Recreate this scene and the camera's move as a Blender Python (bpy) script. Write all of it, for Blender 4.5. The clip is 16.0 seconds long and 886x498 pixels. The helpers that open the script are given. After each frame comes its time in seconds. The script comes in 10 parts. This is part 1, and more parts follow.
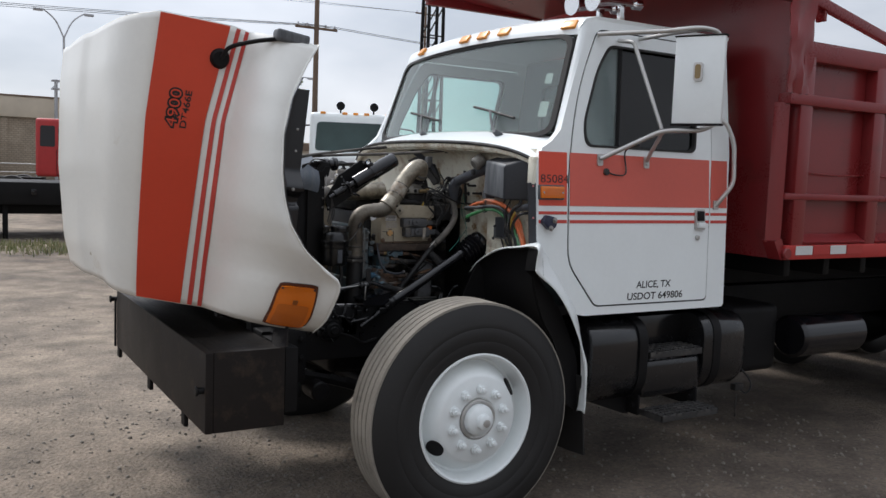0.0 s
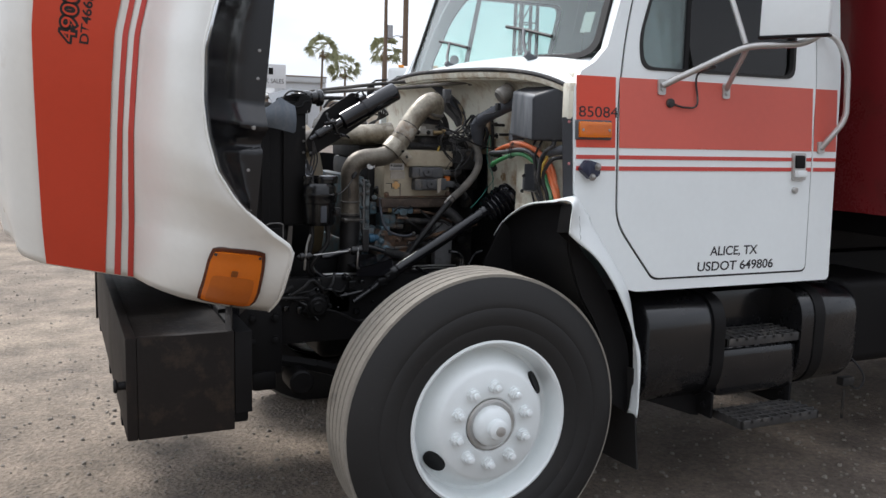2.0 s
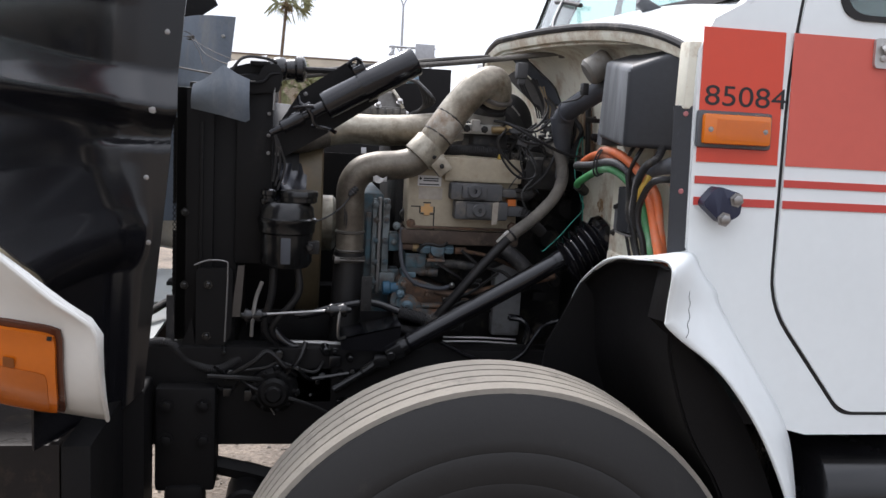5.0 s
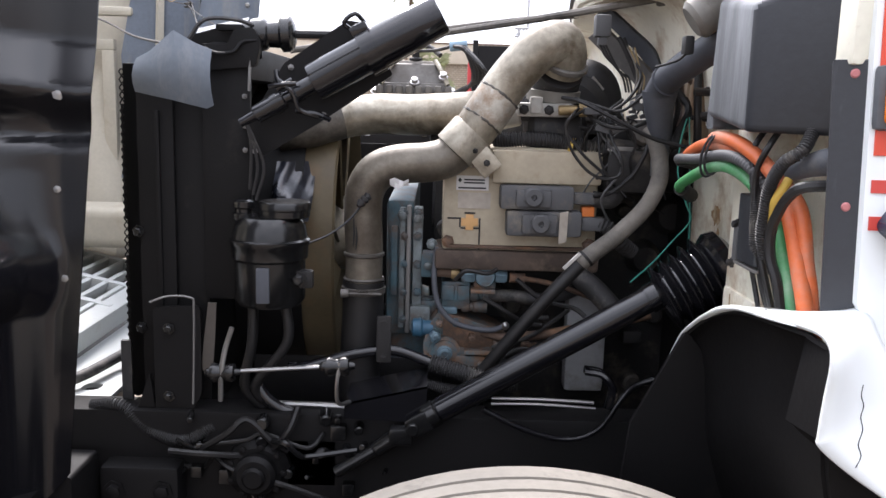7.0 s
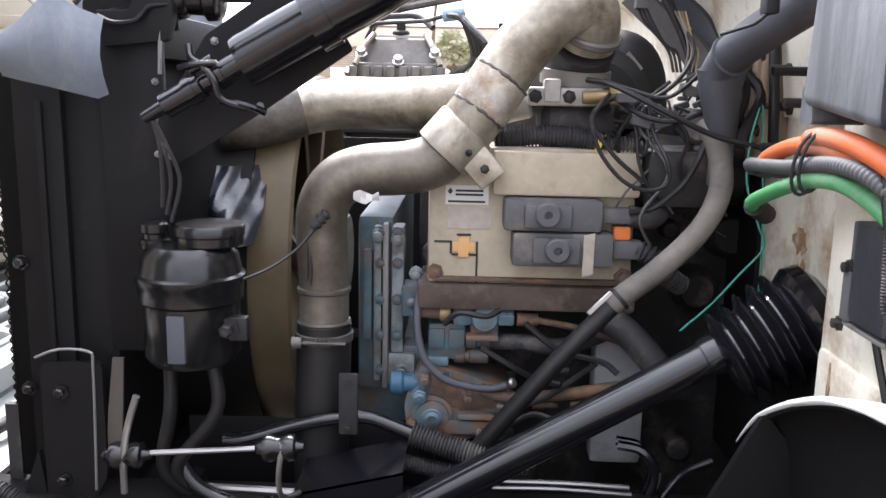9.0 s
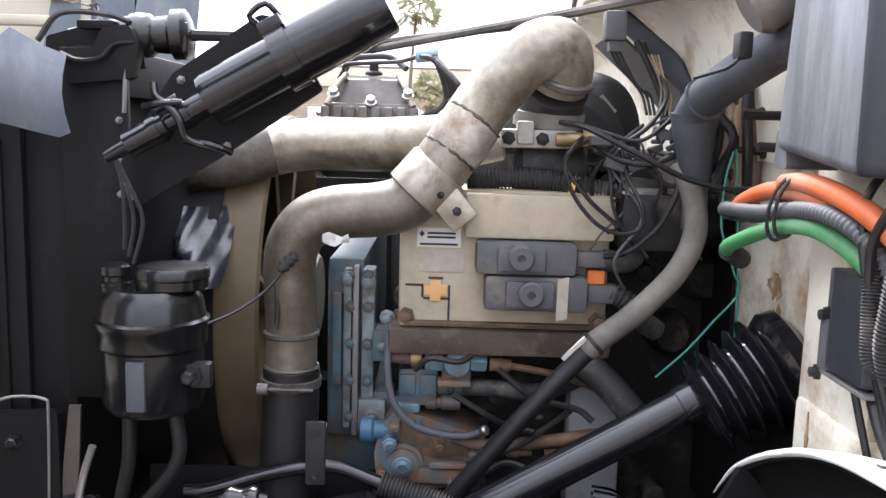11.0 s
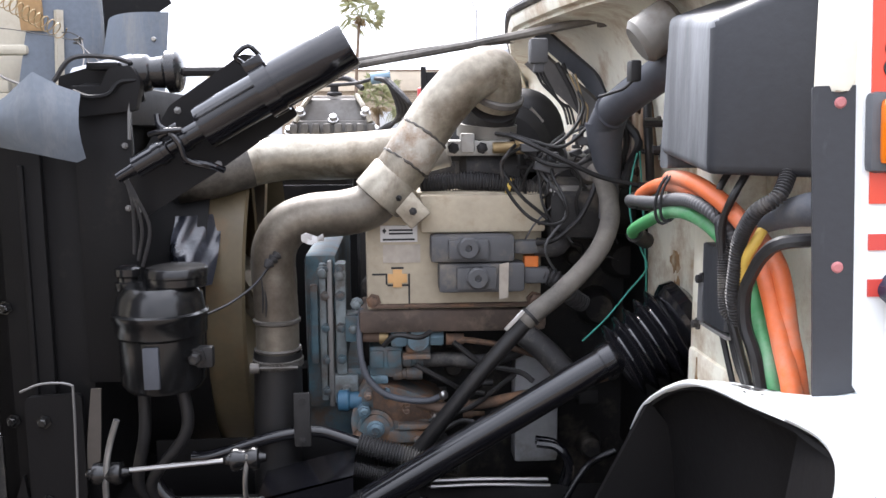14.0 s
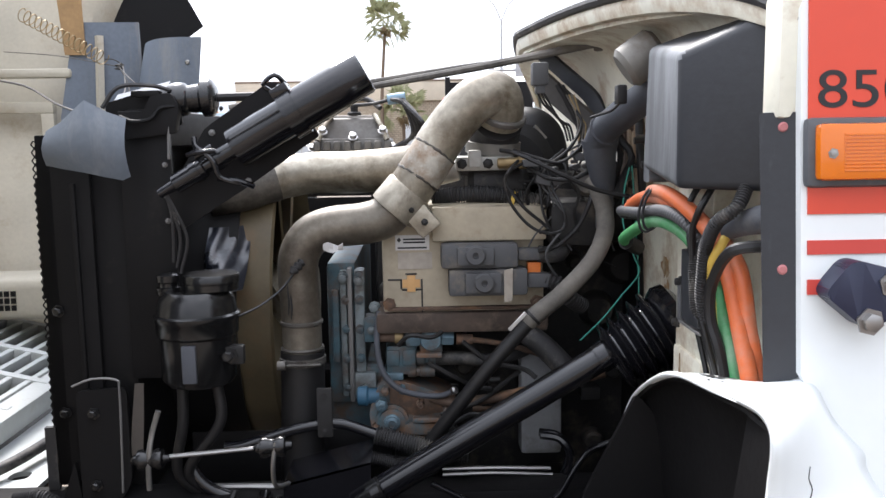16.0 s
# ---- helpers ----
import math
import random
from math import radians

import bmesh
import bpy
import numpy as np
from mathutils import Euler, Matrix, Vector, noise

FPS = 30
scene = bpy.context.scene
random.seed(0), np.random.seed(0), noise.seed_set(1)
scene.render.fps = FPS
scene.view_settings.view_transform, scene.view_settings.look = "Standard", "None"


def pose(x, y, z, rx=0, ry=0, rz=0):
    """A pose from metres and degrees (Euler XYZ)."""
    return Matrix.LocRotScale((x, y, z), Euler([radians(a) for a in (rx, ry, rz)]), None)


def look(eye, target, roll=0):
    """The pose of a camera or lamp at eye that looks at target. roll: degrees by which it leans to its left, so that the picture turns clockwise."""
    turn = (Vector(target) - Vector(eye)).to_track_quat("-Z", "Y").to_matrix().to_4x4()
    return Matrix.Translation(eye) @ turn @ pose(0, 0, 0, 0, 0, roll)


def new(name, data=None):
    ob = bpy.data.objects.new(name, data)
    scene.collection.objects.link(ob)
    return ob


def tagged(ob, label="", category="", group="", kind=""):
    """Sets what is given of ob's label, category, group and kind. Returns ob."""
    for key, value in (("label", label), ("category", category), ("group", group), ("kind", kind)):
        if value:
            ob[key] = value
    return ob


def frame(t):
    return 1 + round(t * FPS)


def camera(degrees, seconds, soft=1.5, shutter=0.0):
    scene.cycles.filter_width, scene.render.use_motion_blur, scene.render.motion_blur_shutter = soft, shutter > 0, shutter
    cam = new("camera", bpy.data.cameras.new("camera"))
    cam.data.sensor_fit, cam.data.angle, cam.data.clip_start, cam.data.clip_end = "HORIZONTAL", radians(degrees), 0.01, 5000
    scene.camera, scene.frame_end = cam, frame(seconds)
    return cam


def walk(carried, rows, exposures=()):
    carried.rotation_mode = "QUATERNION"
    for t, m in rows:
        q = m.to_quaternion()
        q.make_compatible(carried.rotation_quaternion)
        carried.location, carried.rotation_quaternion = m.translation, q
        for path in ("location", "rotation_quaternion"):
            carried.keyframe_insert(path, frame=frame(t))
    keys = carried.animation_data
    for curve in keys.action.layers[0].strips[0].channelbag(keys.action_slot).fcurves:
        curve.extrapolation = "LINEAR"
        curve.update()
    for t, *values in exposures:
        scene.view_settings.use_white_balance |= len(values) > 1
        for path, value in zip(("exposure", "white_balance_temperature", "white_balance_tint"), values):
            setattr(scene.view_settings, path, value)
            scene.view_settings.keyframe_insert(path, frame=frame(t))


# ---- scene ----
cam = camera(55.0, 16.0)
PATH = [
    (0, (-2.172, -4.370, 1.628), (-1.138, -2.667, 1.448), 2.13),
    (0.5, (-1.959, -4.249, 1.598), (-0.987, -2.513, 1.394), 1.40),
    (1, (-1.733, -4.127, 1.582), (-0.888, -2.329, 1.347), 2.43),
    (1.5, (-1.561, -3.935, 1.550), (-0.733, -2.132, 1.293), 2.60),
    (2, (-1.392, -3.749, 1.535), (-0.566, -1.949, 1.257), 1.50),
    (2.5, (-1.189, -3.602, 1.537), (-0.463, -1.761, 1.248), 2.48),
    (3, (-1.007, -3.441, 1.540), (-0.360, -1.577, 1.215), 3.31),
    (3.5, (-0.855, -3.207, 1.544), (-0.246, -1.324, 1.256), 3.93),
    (4, (-0.710, -3.036, 1.539), (-0.190, -1.128, 1.239), 1.83),
    (4.2, (-0.627, -2.953, 1.523), (-0.167, -1.027, 1.239), 2.30),
    (6.3, (-0.188, -2.267, 1.539), (-0.049, -0.298, 1.214), 2.70),
    (6.5, (-0.156, -2.203, 1.536), (-0.078, -0.232, 1.203), 2.97),
    (7, (-0.126, -2.034, 1.529), (-0.102, -0.063, 1.190), 1.65),
    (7.5, (-0.143, -1.885, 1.534), (-0.042, 0.092, 1.252), 1.42),
    (8, (-0.093, -1.762, 1.536), (-0.043, 0.203, 1.164), 1.61),
    (8.5, (-0.045, -1.679, 1.532), (-0.093, 0.278, 1.123), 2.39),
    (9, (-0.057, -1.604, 1.530), (-0.099, 0.361, 1.157), 1.21),
    (9.5, (-0.078, -1.555, 1.538), (-0.049, 0.428, 1.276), 0.46),
    (10, (-0.089, -1.544, 1.531), (-0.018, 0.433, 1.242), 1.35),
    (12.5, (0.021, -1.674, 1.548), (-0.079, 0.305, 1.282), 2.28),
    (13, (-0.015, -1.706, 1.556), (-0.060, 0.276, 1.291), 1.40),
    (13.5, (-0.052, -1.766, 1.553), (0.013, 0.214, 1.285), -0.26),
    (14, (-0.063, -1.813, 1.554), (0.058, 0.163, 1.274), -0.34),
    (14.5, (-0.054, -1.850, 1.565), (0.069, 0.131, 1.308), 0.07),
    (15, (-0.035, -1.902, 1.564), (0.032, 0.079, 1.296), 0.05),
    (15.5, (-0.021, -1.939, 1.564), (-0.011, 0.042, 1.290), -0.18),
    (16, (-0.039, -1.949, 1.570), (0.020, 0.033, 1.311), -0.87),
]
EXPOSURES = [(0, -0.42, 6500, 11), (2.0, 0.02, 6500, 11), (4.2, 0.2, 6500, 12), (6.3, 0.72, 6520, 16), (7, 1.06, 6520, 16), (9, 1.66, 6500, 17), (13, 1.66, 6450, 15), (14, 1.46, 6450, 15), (16, 1.0, 6500, 13)]
from mathutils.bvhtree import BVHTree
walk(cam, [(t, look(eye, target, roll)) for t, eye, target, roll in PATH], EXPOSURES)

# ---- light: bright overcast noon with a veiled sun beyond the truck ----
SUN_ELEV, SUN_AZ = radians(50), radians(-18)
world = bpy.data.worlds.new("sky")
scene.world = world
world.use_nodes = True
wn, wl = world.node_tree.nodes, world.node_tree.links
sky = wn.new("ShaderNodeTexSky")
sky.sky_type, sky.sun_disc = "NISHITA", False
sky.sun_elevation, sky.sun_rotation = SUN_ELEV, SUN_AZ
wc = wn.new("ShaderNodeTexCoord")
wmap = wn.new("ShaderNodeMapping")
wmap.inputs["Scale"].default_value = (1.0, 1.0, 2.6)
wnoise = wn.new("ShaderNodeTexNoise")
wnoise.inputs["Scale"].default_value, wnoise.inputs["Detail"].default_value = 2.6, 7
wramp = wn.new("ShaderNodeValToRGB")
wramp.color_ramp.elements[0].position, wramp.color_ramp.elements[1].position = 0.34, 0.66
wramp.color_ramp.elements[0].color = (6.2, 6.75, 7.6, 1)
wramp.color_ramp.elements[1].color = (10.2, 10.6, 11.4, 1)
wmix = wn.new("ShaderNodeMix")
wmix.data_type = "RGBA"
wmix.inputs[0].default_value = 0.86
wl.new(wc.outputs["Generated"], wmap.inputs[0])
wl.new(wmap.outputs[0], wnoise.inputs["Vector"])
wl.new(wnoise.outputs["Fac"], wramp.inputs[0])
wl.new(sky.outputs[0], wmix.inputs[6])
wl.new(wramp.outputs[0], wmix.inputs[7])
# overcast: brighter overhead than near the horizon, and towards the veiled sun
wdot = wn.new("ShaderNodeVectorMath")
wdot.operation = "DOT_PRODUCT"
wdot.inputs[1].default_value = (math.cos(SUN_ELEV) * math.sin(SUN_AZ), math.cos(SUN_ELEV) * math.cos(SUN_AZ), math.sin(SUN_ELEV))
wgrad = wn.new("ShaderNodeMapRange")
wgrad.inputs[1].default_value, wgrad.inputs[2].default_value = -0.6, 1.0
wgrad.inputs[3].default_value, wgrad.inputs[4].default_value = 0.52, 1.30
wmul = wn.new("ShaderNodeVectorMath")
wmul.operation = "SCALE"
wl.new(wc.outputs["Generated"], wdot.inputs[0])
wl.new(wdot.outputs["Value"], wgrad.inputs[0])
wl.new(wmix.outputs[2], wmul.inputs[0])
wsep = wn.new("ShaderNodeSeparateXYZ")
wzen = wn.new("ShaderNodeMapRange")
wzen.inputs[3].default_value, wzen.inputs[4].default_value = 1.02, 1.95
wprod = wn.new("ShaderNodeMath")
wprod.operation = "MULTIPLY"
wl.new(wc.outputs["Generated"], wsep.inputs[0])
wl.new(wsep.outputs["Z"], wzen.inputs[0])
wl.new(wgrad.outputs[0], wprod.inputs[0])
wl.new(wzen.outputs[0], wprod.inputs[1])
wl.new(wprod.outputs[0], wmul.inputs["Scale"])
wl.new(wmul.outputs[0], wn["Background"].inputs[0])
wn["Background"].inputs[1].default_value = 0.105
sun = new("sun", bpy.data.lights.new("sun", "SUN"))
sun.data.energy, sun.data.angle, sun.data.color = 3.1, radians(16), (1.0, 0.98, 0.955)
sun.matrix_world = look((0, 0, 30), (-30 * math.cos(SUN_ELEV) * math.sin(SUN_AZ), -30 * math.cos(SUN_ELEV) * math.cos(SUN_AZ), 30 - 30 * math.sin(SUN_ELEV)))


# ---- materials ----
def mat(name, col, rough=0.5, metal=0.0, var=0.18, scale=5.0, fine=90.0, bump=0.15, dirt=None, dirt_amt=0.0, dirt_scale=9.0, rvar=0.15, coat=0.0, streak=False, spec=0.5):
    """A surface with cloudy variation, fine grain, and optional dirt of another colour in ragged patches."""
    m = bpy.data.materials.new(name)
    m.use_nodes = True
    n, l = m.node_tree.nodes, m.node_tree.links
    b = n["Principled BSDF"]
    b.inputs["Specular IOR Level"].default_value = spec
    tc = n.new("ShaderNodeTexCoord")
    src = tc.outputs["Object"]
    if streak:
        mp = n.new("ShaderNodeMapping")
        mp.inputs["Scale"].default_value = (1.0, 1.0, 0.16)
        l.new(src, mp.inputs[0])
        src = mp.outputs[0]
    big = n.new("ShaderNodeTexNoise")
    big.inputs["Scale"].default_value, big.inputs["Detail"].default_value = scale, 6
    small = n.new("ShaderNodeTexNoise")
    small.inputs["Scale"].default_value, small.inputs["Detail"].default_value = fine, 4
    l.new(src, big.inputs["Vector"])
    l.new(tc.outputs["Object"], small.inputs["Vector"])
    add = n.new("ShaderNodeMath")
    add.operation = "MULTIPLY_ADD"
    add.inputs[1].default_value = 0.35
    l.new(small.outputs["Fac"], add.inputs[0])
    l.new(big.outputs["Fac"], add.inputs[2])
    ramp = n.new("ShaderNodeMapRange")
    ramp.inputs[1].default_value, ramp.inputs[2].default_value = 0.40, 0.95
    ramp.inputs[3].default_value, ramp.inputs[4].default_value = 1 - var, 1 + var * 0.6
    l.new(add.outputs[0], ramp.inputs[0])
    hsv = n.new("ShaderNodeHueSaturation")
    hsv.inputs["Color"].default_value = (*col, 1)
    l.new(ramp.outputs[0], hsv.inputs["Value"])
    out = hsv.outputs[0]
    if dirt:
        dn = n.new("ShaderNodeTexNoise")
        dn.inputs["Scale"].default_value, dn.inputs["Detail"].default_value, dn.inputs["Roughness"].default_value = dirt_scale, 8, 0.7
        l.new(src, dn.inputs["Vector"])
        dr = n.new("ShaderNodeMapRange")
        dr.inputs[1].default_value, dr.inputs[2].default_value = 0.72 - dirt_amt * 0.5, 0.86 - dirt_amt * 0.35
        l.new(dn.outputs["Fac"], dr.inputs[0])
        mx = n.new("ShaderNodeMix")
        mx.data_type = "RGBA"
        mx.inputs[7].default_value = (*dirt, 1)
        l.new(dr.outputs[0], mx.inputs[0])
        l.new(out, mx.inputs[6])
        out = mx.outputs[2]
    l.new(out, b.inputs["Base Color"])
    rr = n.new("ShaderNodeMapRange")
    rr.inputs[3].default_value, rr.inputs[4].default_value = max(0.03, rough - rvar), min(1, rough + rvar)
    l.new(add.outputs[0], rr.inputs[0])
    l.new(rr.outputs[0], b.inputs["Roughness"])
    b.inputs["Metallic"].default_value = metal
    b.inputs["Coat Weight"].default_value = coat
    b.inputs["Coat Roughness"].default_value = 0.12
    if bump:
        bp = n.new("ShaderNodeBump")
        bp.inputs["Strength"].default_value, bp.inputs["Distance"].default_value = bump, 0.004
        l.new(add.outputs[0], bp.inputs["Height"])
        l.new(bp.outputs[0], b.inputs["Normal"])
    return m


def glass(name, col, dust=0.0, rough=0.03):
    m = bpy.data.materials.new(name)
    m.use_nodes = True
    n, l = m.node_tree.nodes, m.node_tree.links
    n.remove(n["Principled BSDF"])
    tr, gl, mix = n.new("ShaderNodeBsdfTransparent"), n.new("ShaderNodeBsdfGlossy"), n.new("ShaderNodeMixShader")
    fr = n.new("ShaderNodeFresnel")
    fr.inputs[0].default_value = 1.5
    tr.inputs[0].default_value = (*col, 1)
    gl.inputs["Roughness"].default_value = rough
    l.new(fr.outputs[0], mix.inputs[0])
    l.new(tr.outputs[0], mix.inputs[1])
    l.new(gl.outputs[0], mix.inputs[2])
    out = mix.outputs[0]
    # pale film: dust, and the sky's reflection put in as colour
    if dust:
        df, mx, ns, mr = n.new("ShaderNodeBsdfDiffuse"), n.new("ShaderNodeMixShader"), n.new("ShaderNodeTexNoise"), n.new("ShaderNodeMapRange")
        df.inputs[0].default_value = (0.52, 0.58, 0.57, 1)
        ns.inputs["Scale"].default_value, ns.inputs["Detail"].default_value = 3.0, 6
        mr.inputs[3].default_value, mr.inputs[4].default_value = dust * 0.7, dust * 1.3
        l.new(ns.outputs["Fac"], mr.inputs[0])
        l.new(mr.outputs[0], mx.inputs[0])
        l.new(out, mx.inputs[1])
        l.new(df.outputs[0], mx.inputs[2])
        out = mx.outputs[0]
    l.new(out, n["Material Output"].inputs[0])
    return m


# white paint tinted warm for light bounced off the ground
HOODWHITE = mat("bounce_warmed_hood_white", (0.79, 0.787, 0.745), 0.34, var=0.06, scale=2.2, fine=40, bump=0.03, dirt=(0.56, 0.50, 0.42), dirt_amt=0.18, dirt_scale=3.0, coat=0.25, rvar=0.08)
WHITE = mat("white_paint", (0.80, 0.838, 0.836), 0.32, var=0.05, scale=2.2, fine=40, bump=0.03, dirt=(0.52, 0.48, 0.42), dirt_amt=0.14, dirt_scale=3.0, coat=0.25, rvar=0.08)
WHITE_IN = mat("aged_white_fibreglass", (0.50, 0.46, 0.375), 0.65, var=0.2, scale=4, bump=0.2, dirt=(0.36, 0.29, 0.20), dirt_amt=0.35, dirt_scale=5)
WHITE_FW = mat("dirty_white_steel", (0.79, 0.765, 0.645), 0.5, var=0.16, scale=4, bump=0.12, dirt=(0.34, 0.20, 0.085), dirt_amt=0.47, dirt_scale=6.5)
CREAMRUST = mat("rust_washed_cream_steel", (0.50, 0.43, 0.32), 0.7, var=0.4, scale=9, bump=0.25, dirt=(0.17, 0.095, 0.05), dirt_amt=0.72, dirt_scale=9, streak=True)
WIREBLK = mat("oily_black_wire", (0.014, 0.0135, 0.014), 0.5, var=0.3, bump=0.15, dirt=(0.06, 0.052, 0.045), dirt_amt=0.3, spec=0.35)
PALECAST = mat("pale_grey_casting", (0.40, 0.39, 0.36), 0.5, 0.3, var=0.35, scale=12, bump=0.35, dirt=(0.13, 0.105, 0.08), dirt_amt=0.45, dirt_scale=14)
DUCT = mat("dusty_dark_duct_rubber", (0.066, 0.071, 0.084), 0.6, var=0.3, bump=0.2, dirt=(0.13, 0.125, 0.12), dirt_amt=0.35)
JOINT = mat("dull_grey_joint", (0.22, 0.215, 0.21), 0.45, 0.5, var=0.3, bump=0.15, dirt=(0.08, 0.07, 0.06), dirt_amt=0.3)
ORANGE = mat("orange_red_paint", (0.66, 0.062, 0.026), 0.34, var=0.07, scale=2.4, fine=40, bump=0.03, coat=0.2, rvar=0.08)
FADED = mat("faded_orange_red_paint", (0.64, 0.115, 0.082), 0.42, var=0.08, scale=2.4, fine=40, bump=0.03, coat=0.1, rvar=0.08)
PIN = mat("red_pinstripe", (0.56, 0.06, 0.045), 0.4, var=0.06, bump=0.02)
BLACKGLOSS = mat("black_gloss_paint", (0.008, 0.008, 0.010), 0.13, var=0.3, bump=0.03, dirt=(0.04, 0.036, 0.032), dirt_amt=0.08, rvar=0.05, coat=0.22, spec=0.45)
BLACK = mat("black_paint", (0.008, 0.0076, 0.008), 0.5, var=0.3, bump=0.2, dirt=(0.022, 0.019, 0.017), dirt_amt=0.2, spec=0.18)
TANKBLK = mat("black_tank_paint", (0.008, 0.008, 0.009), 0.20, var=0.3, bump=0.05, dirt=(0.03, 0.026, 0.022), dirt_amt=0.15, spec=0.5, coat=0.3)
STEPGRIT = mat("dusty_step_steel", (0.045, 0.043, 0.042), 0.55, 0.2, var=0.4, bump=0.2, dirt=(0.11, 0.10, 0.088), dirt_amt=0.4)
BUMPERBLK = mat("black_bumper_paint", (0.019, 0.0155, 0.014), 0.5, var=0.3, bump=0.10, dirt=(0.05, 0.036, 0.026), dirt_amt=0.35, scale=3, spec=0.16)
RUBBER = mat("tyre_rubber", (0.024, 0.023, 0.0225), 0.55, var=0.25, bump=0.2, dirt=(0.05, 0.043, 0.038), dirt_amt=0.22, scale=3, spec=0.3)
TREAD = mat("dusty_tread_rubber", (0.27, 0.245, 0.208), 0.9, var=0.25, bump=0.4, dirt=(0.13, 0.115, 0.10), dirt_amt=0.3)
HOSE = mat("black_hose_rubber", (0.028, 0.027, 0.028), 0.6, var=0.35, bump=0.2, dirt=(0.17, 0.155, 0.135), dirt_amt=0.38)
HOSEGREY = mat("dusty_grey_hose", (0.085, 0.078, 0.072), 0.8, var=0.3, bump=0.3, dirt=(0.24, 0.21, 0.17), dirt_amt=0.3)
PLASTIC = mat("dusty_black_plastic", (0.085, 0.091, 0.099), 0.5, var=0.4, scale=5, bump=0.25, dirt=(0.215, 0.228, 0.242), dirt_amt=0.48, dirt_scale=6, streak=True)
DARKPLASTIC = mat("darker_black_plastic", (0.022, 0.024, 0.029), 0.45, var=0.4, scale=5, bump=0.25, dirt=(0.11, 0.114, 0.122), dirt_amt=0.34, dirt_scale=9, streak=True)
NAVY = mat("navy_black_plastic", (0.018, 0.022, 0.05), 0.35, var=0.2, bump=0.1)
SPLASHBLK = mat("scuffed_black_plastic", (0.007, 0.007, 0.009), 0.20, var=0.3, bump=0.04, dirt=(0.016, 0.017, 0.021), dirt_amt=0.2, dirt_scale=4, coat=0.35, spec=0.45, rvar=0.07, streak=True)
ALU = mat("cast_aluminium", (0.40, 0.372, 0.315), 0.36, 0.5, var=0.4, scale=5, bump=0.25, dirt=(0.135, 0.112, 0.084), dirt_amt=0.52, dirt_scale=4.5)
nt = ALU.node_tree
chalk, cr, cm = nt.nodes.new("ShaderNodeTexNoise"), nt.nodes.new("ShaderNodeValToRGB"), nt.nodes.new("ShaderNodeMix")
ctc = nt.nodes.new("ShaderNodeTexCoord")
chalk.inputs["Scale"].default_value, chalk.inputs["Detail"].default_value, chalk.inputs["Roughness"].default_value, chalk.inputs["Distortion"].default_value = 9.0, 9, 0.62, 0.8
cr.color_ramp.elements[0].position, cr.color_ramp.elements[0].color = 0.34, (0.40, 0.335, 0.26, 1)
cr.color_ramp.elements[1].position, cr.color_ramp.elements[1].color = 0.66, (1.35, 1.33, 1.28, 1)
mid = cr.color_ramp.elements.new(0.46)
mid.color = (0.88, 0.86, 0.82, 1)
cm.data_type, cm.blend_type = "RGBA", "MULTIPLY"
cm.inputs[0].default_value = 1.0
base = nt.nodes["Principled BSDF"].inputs["Base Color"]
nt.links.new(ctc.outputs["Object"], chalk.inputs["Vector"])
nt.links.new(chalk.outputs["Fac"], cr.inputs[0])
nt.links.new(base.links[0].from_socket, cm.inputs[6])
nt.links.new(cr.outputs[0], cm.inputs[7])
nt.links.new(cm.outputs[2], base)
BROWNALU = mat("brown_grey_aluminium", (0.225, 0.200, 0.162), 0.40, 0.45, var=0.55, scale=5, bump=0.25, dirt=(0.075, 0.060, 0.046), dirt_amt=0.58, dirt_scale=5.5)
TANRUST = mat("tan_rust_stain", (0.30, 0.185, 0.09), 0.85, var=0.5, scale=26, bump=0.3, dirt=(0.50, 0.43, 0.31), dirt_amt=0.5, dirt_scale=32)
DUSTHOSE = mat("dust_caked_hose", (0.075, 0.069, 0.063), 0.75, var=0.45, scale=6, bump=0.2, dirt=(0.20, 0.182, 0.157), dirt_amt=0.55, dirt_scale=3.5)
GREASE = mat("greasy_black_rubber", (0.013, 0.0125, 0.013), 0.42, var=0.3, bump=0.15, dirt=(0.05, 0.042, 0.036), dirt_amt=0.25, spec=0.4)
DARKALU = mat("grimy_dark_aluminium", (0.13, 0.122, 0.112), 0.45, 0.35, var=0.45, scale=10, bump=0.3, dirt=(0.055, 0.045, 0.036), dirt_amt=0.5, dirt_scale=9)
RESBLK = mat("oily_black_tank_plastic", (0.009, 0.009, 0.0095), 0.20, var=0.3, bump=0.025, dirt=(0.024, 0.021, 0.019), dirt_amt=0.15, spec=0.5, rvar=0.06)
SHIELDGREY = mat("dull_grey_shield", (0.27, 0.27, 0.275), 0.6, var=0.3, bump=0.2, dirt=(0.12, 0.10, 0.08), dirt_amt=0.4)
STEEL = mat("bright_steel", (0.40, 0.39, 0.38), 0.32, 0.9, var=0.2, bump=0.1)
CHROME = mat("chrome", (0.78, 0.78, 0.78), 0.10, 1.0, var=0.1, bump=0.03, rvar=0.05)
TUBESTEEL = mat("dull_steel_tube", (0.55, 0.54, 0.52), 0.38, 0.7, var=0.2, bump=0.08)
RUST = mat("rusty_steel", (0.115, 0.076, 0.056), 0.8, 0.15, var=0.5, scale=16, bump=0.5, dirt=(0.25, 0.135, 0.075), dirt_amt=0.45, dirt_scale=20)
# brown grime, darkened further for the shade the tray lies in
SHADEDGRIME = mat("shaded_brown_grime", (0.075, 0.053, 0.041), 0.75, var=0.5, scale=14, bump=0.4, dirt=(0.15, 0.11, 0.08), dirt_amt=0.4, dirt_scale=15)
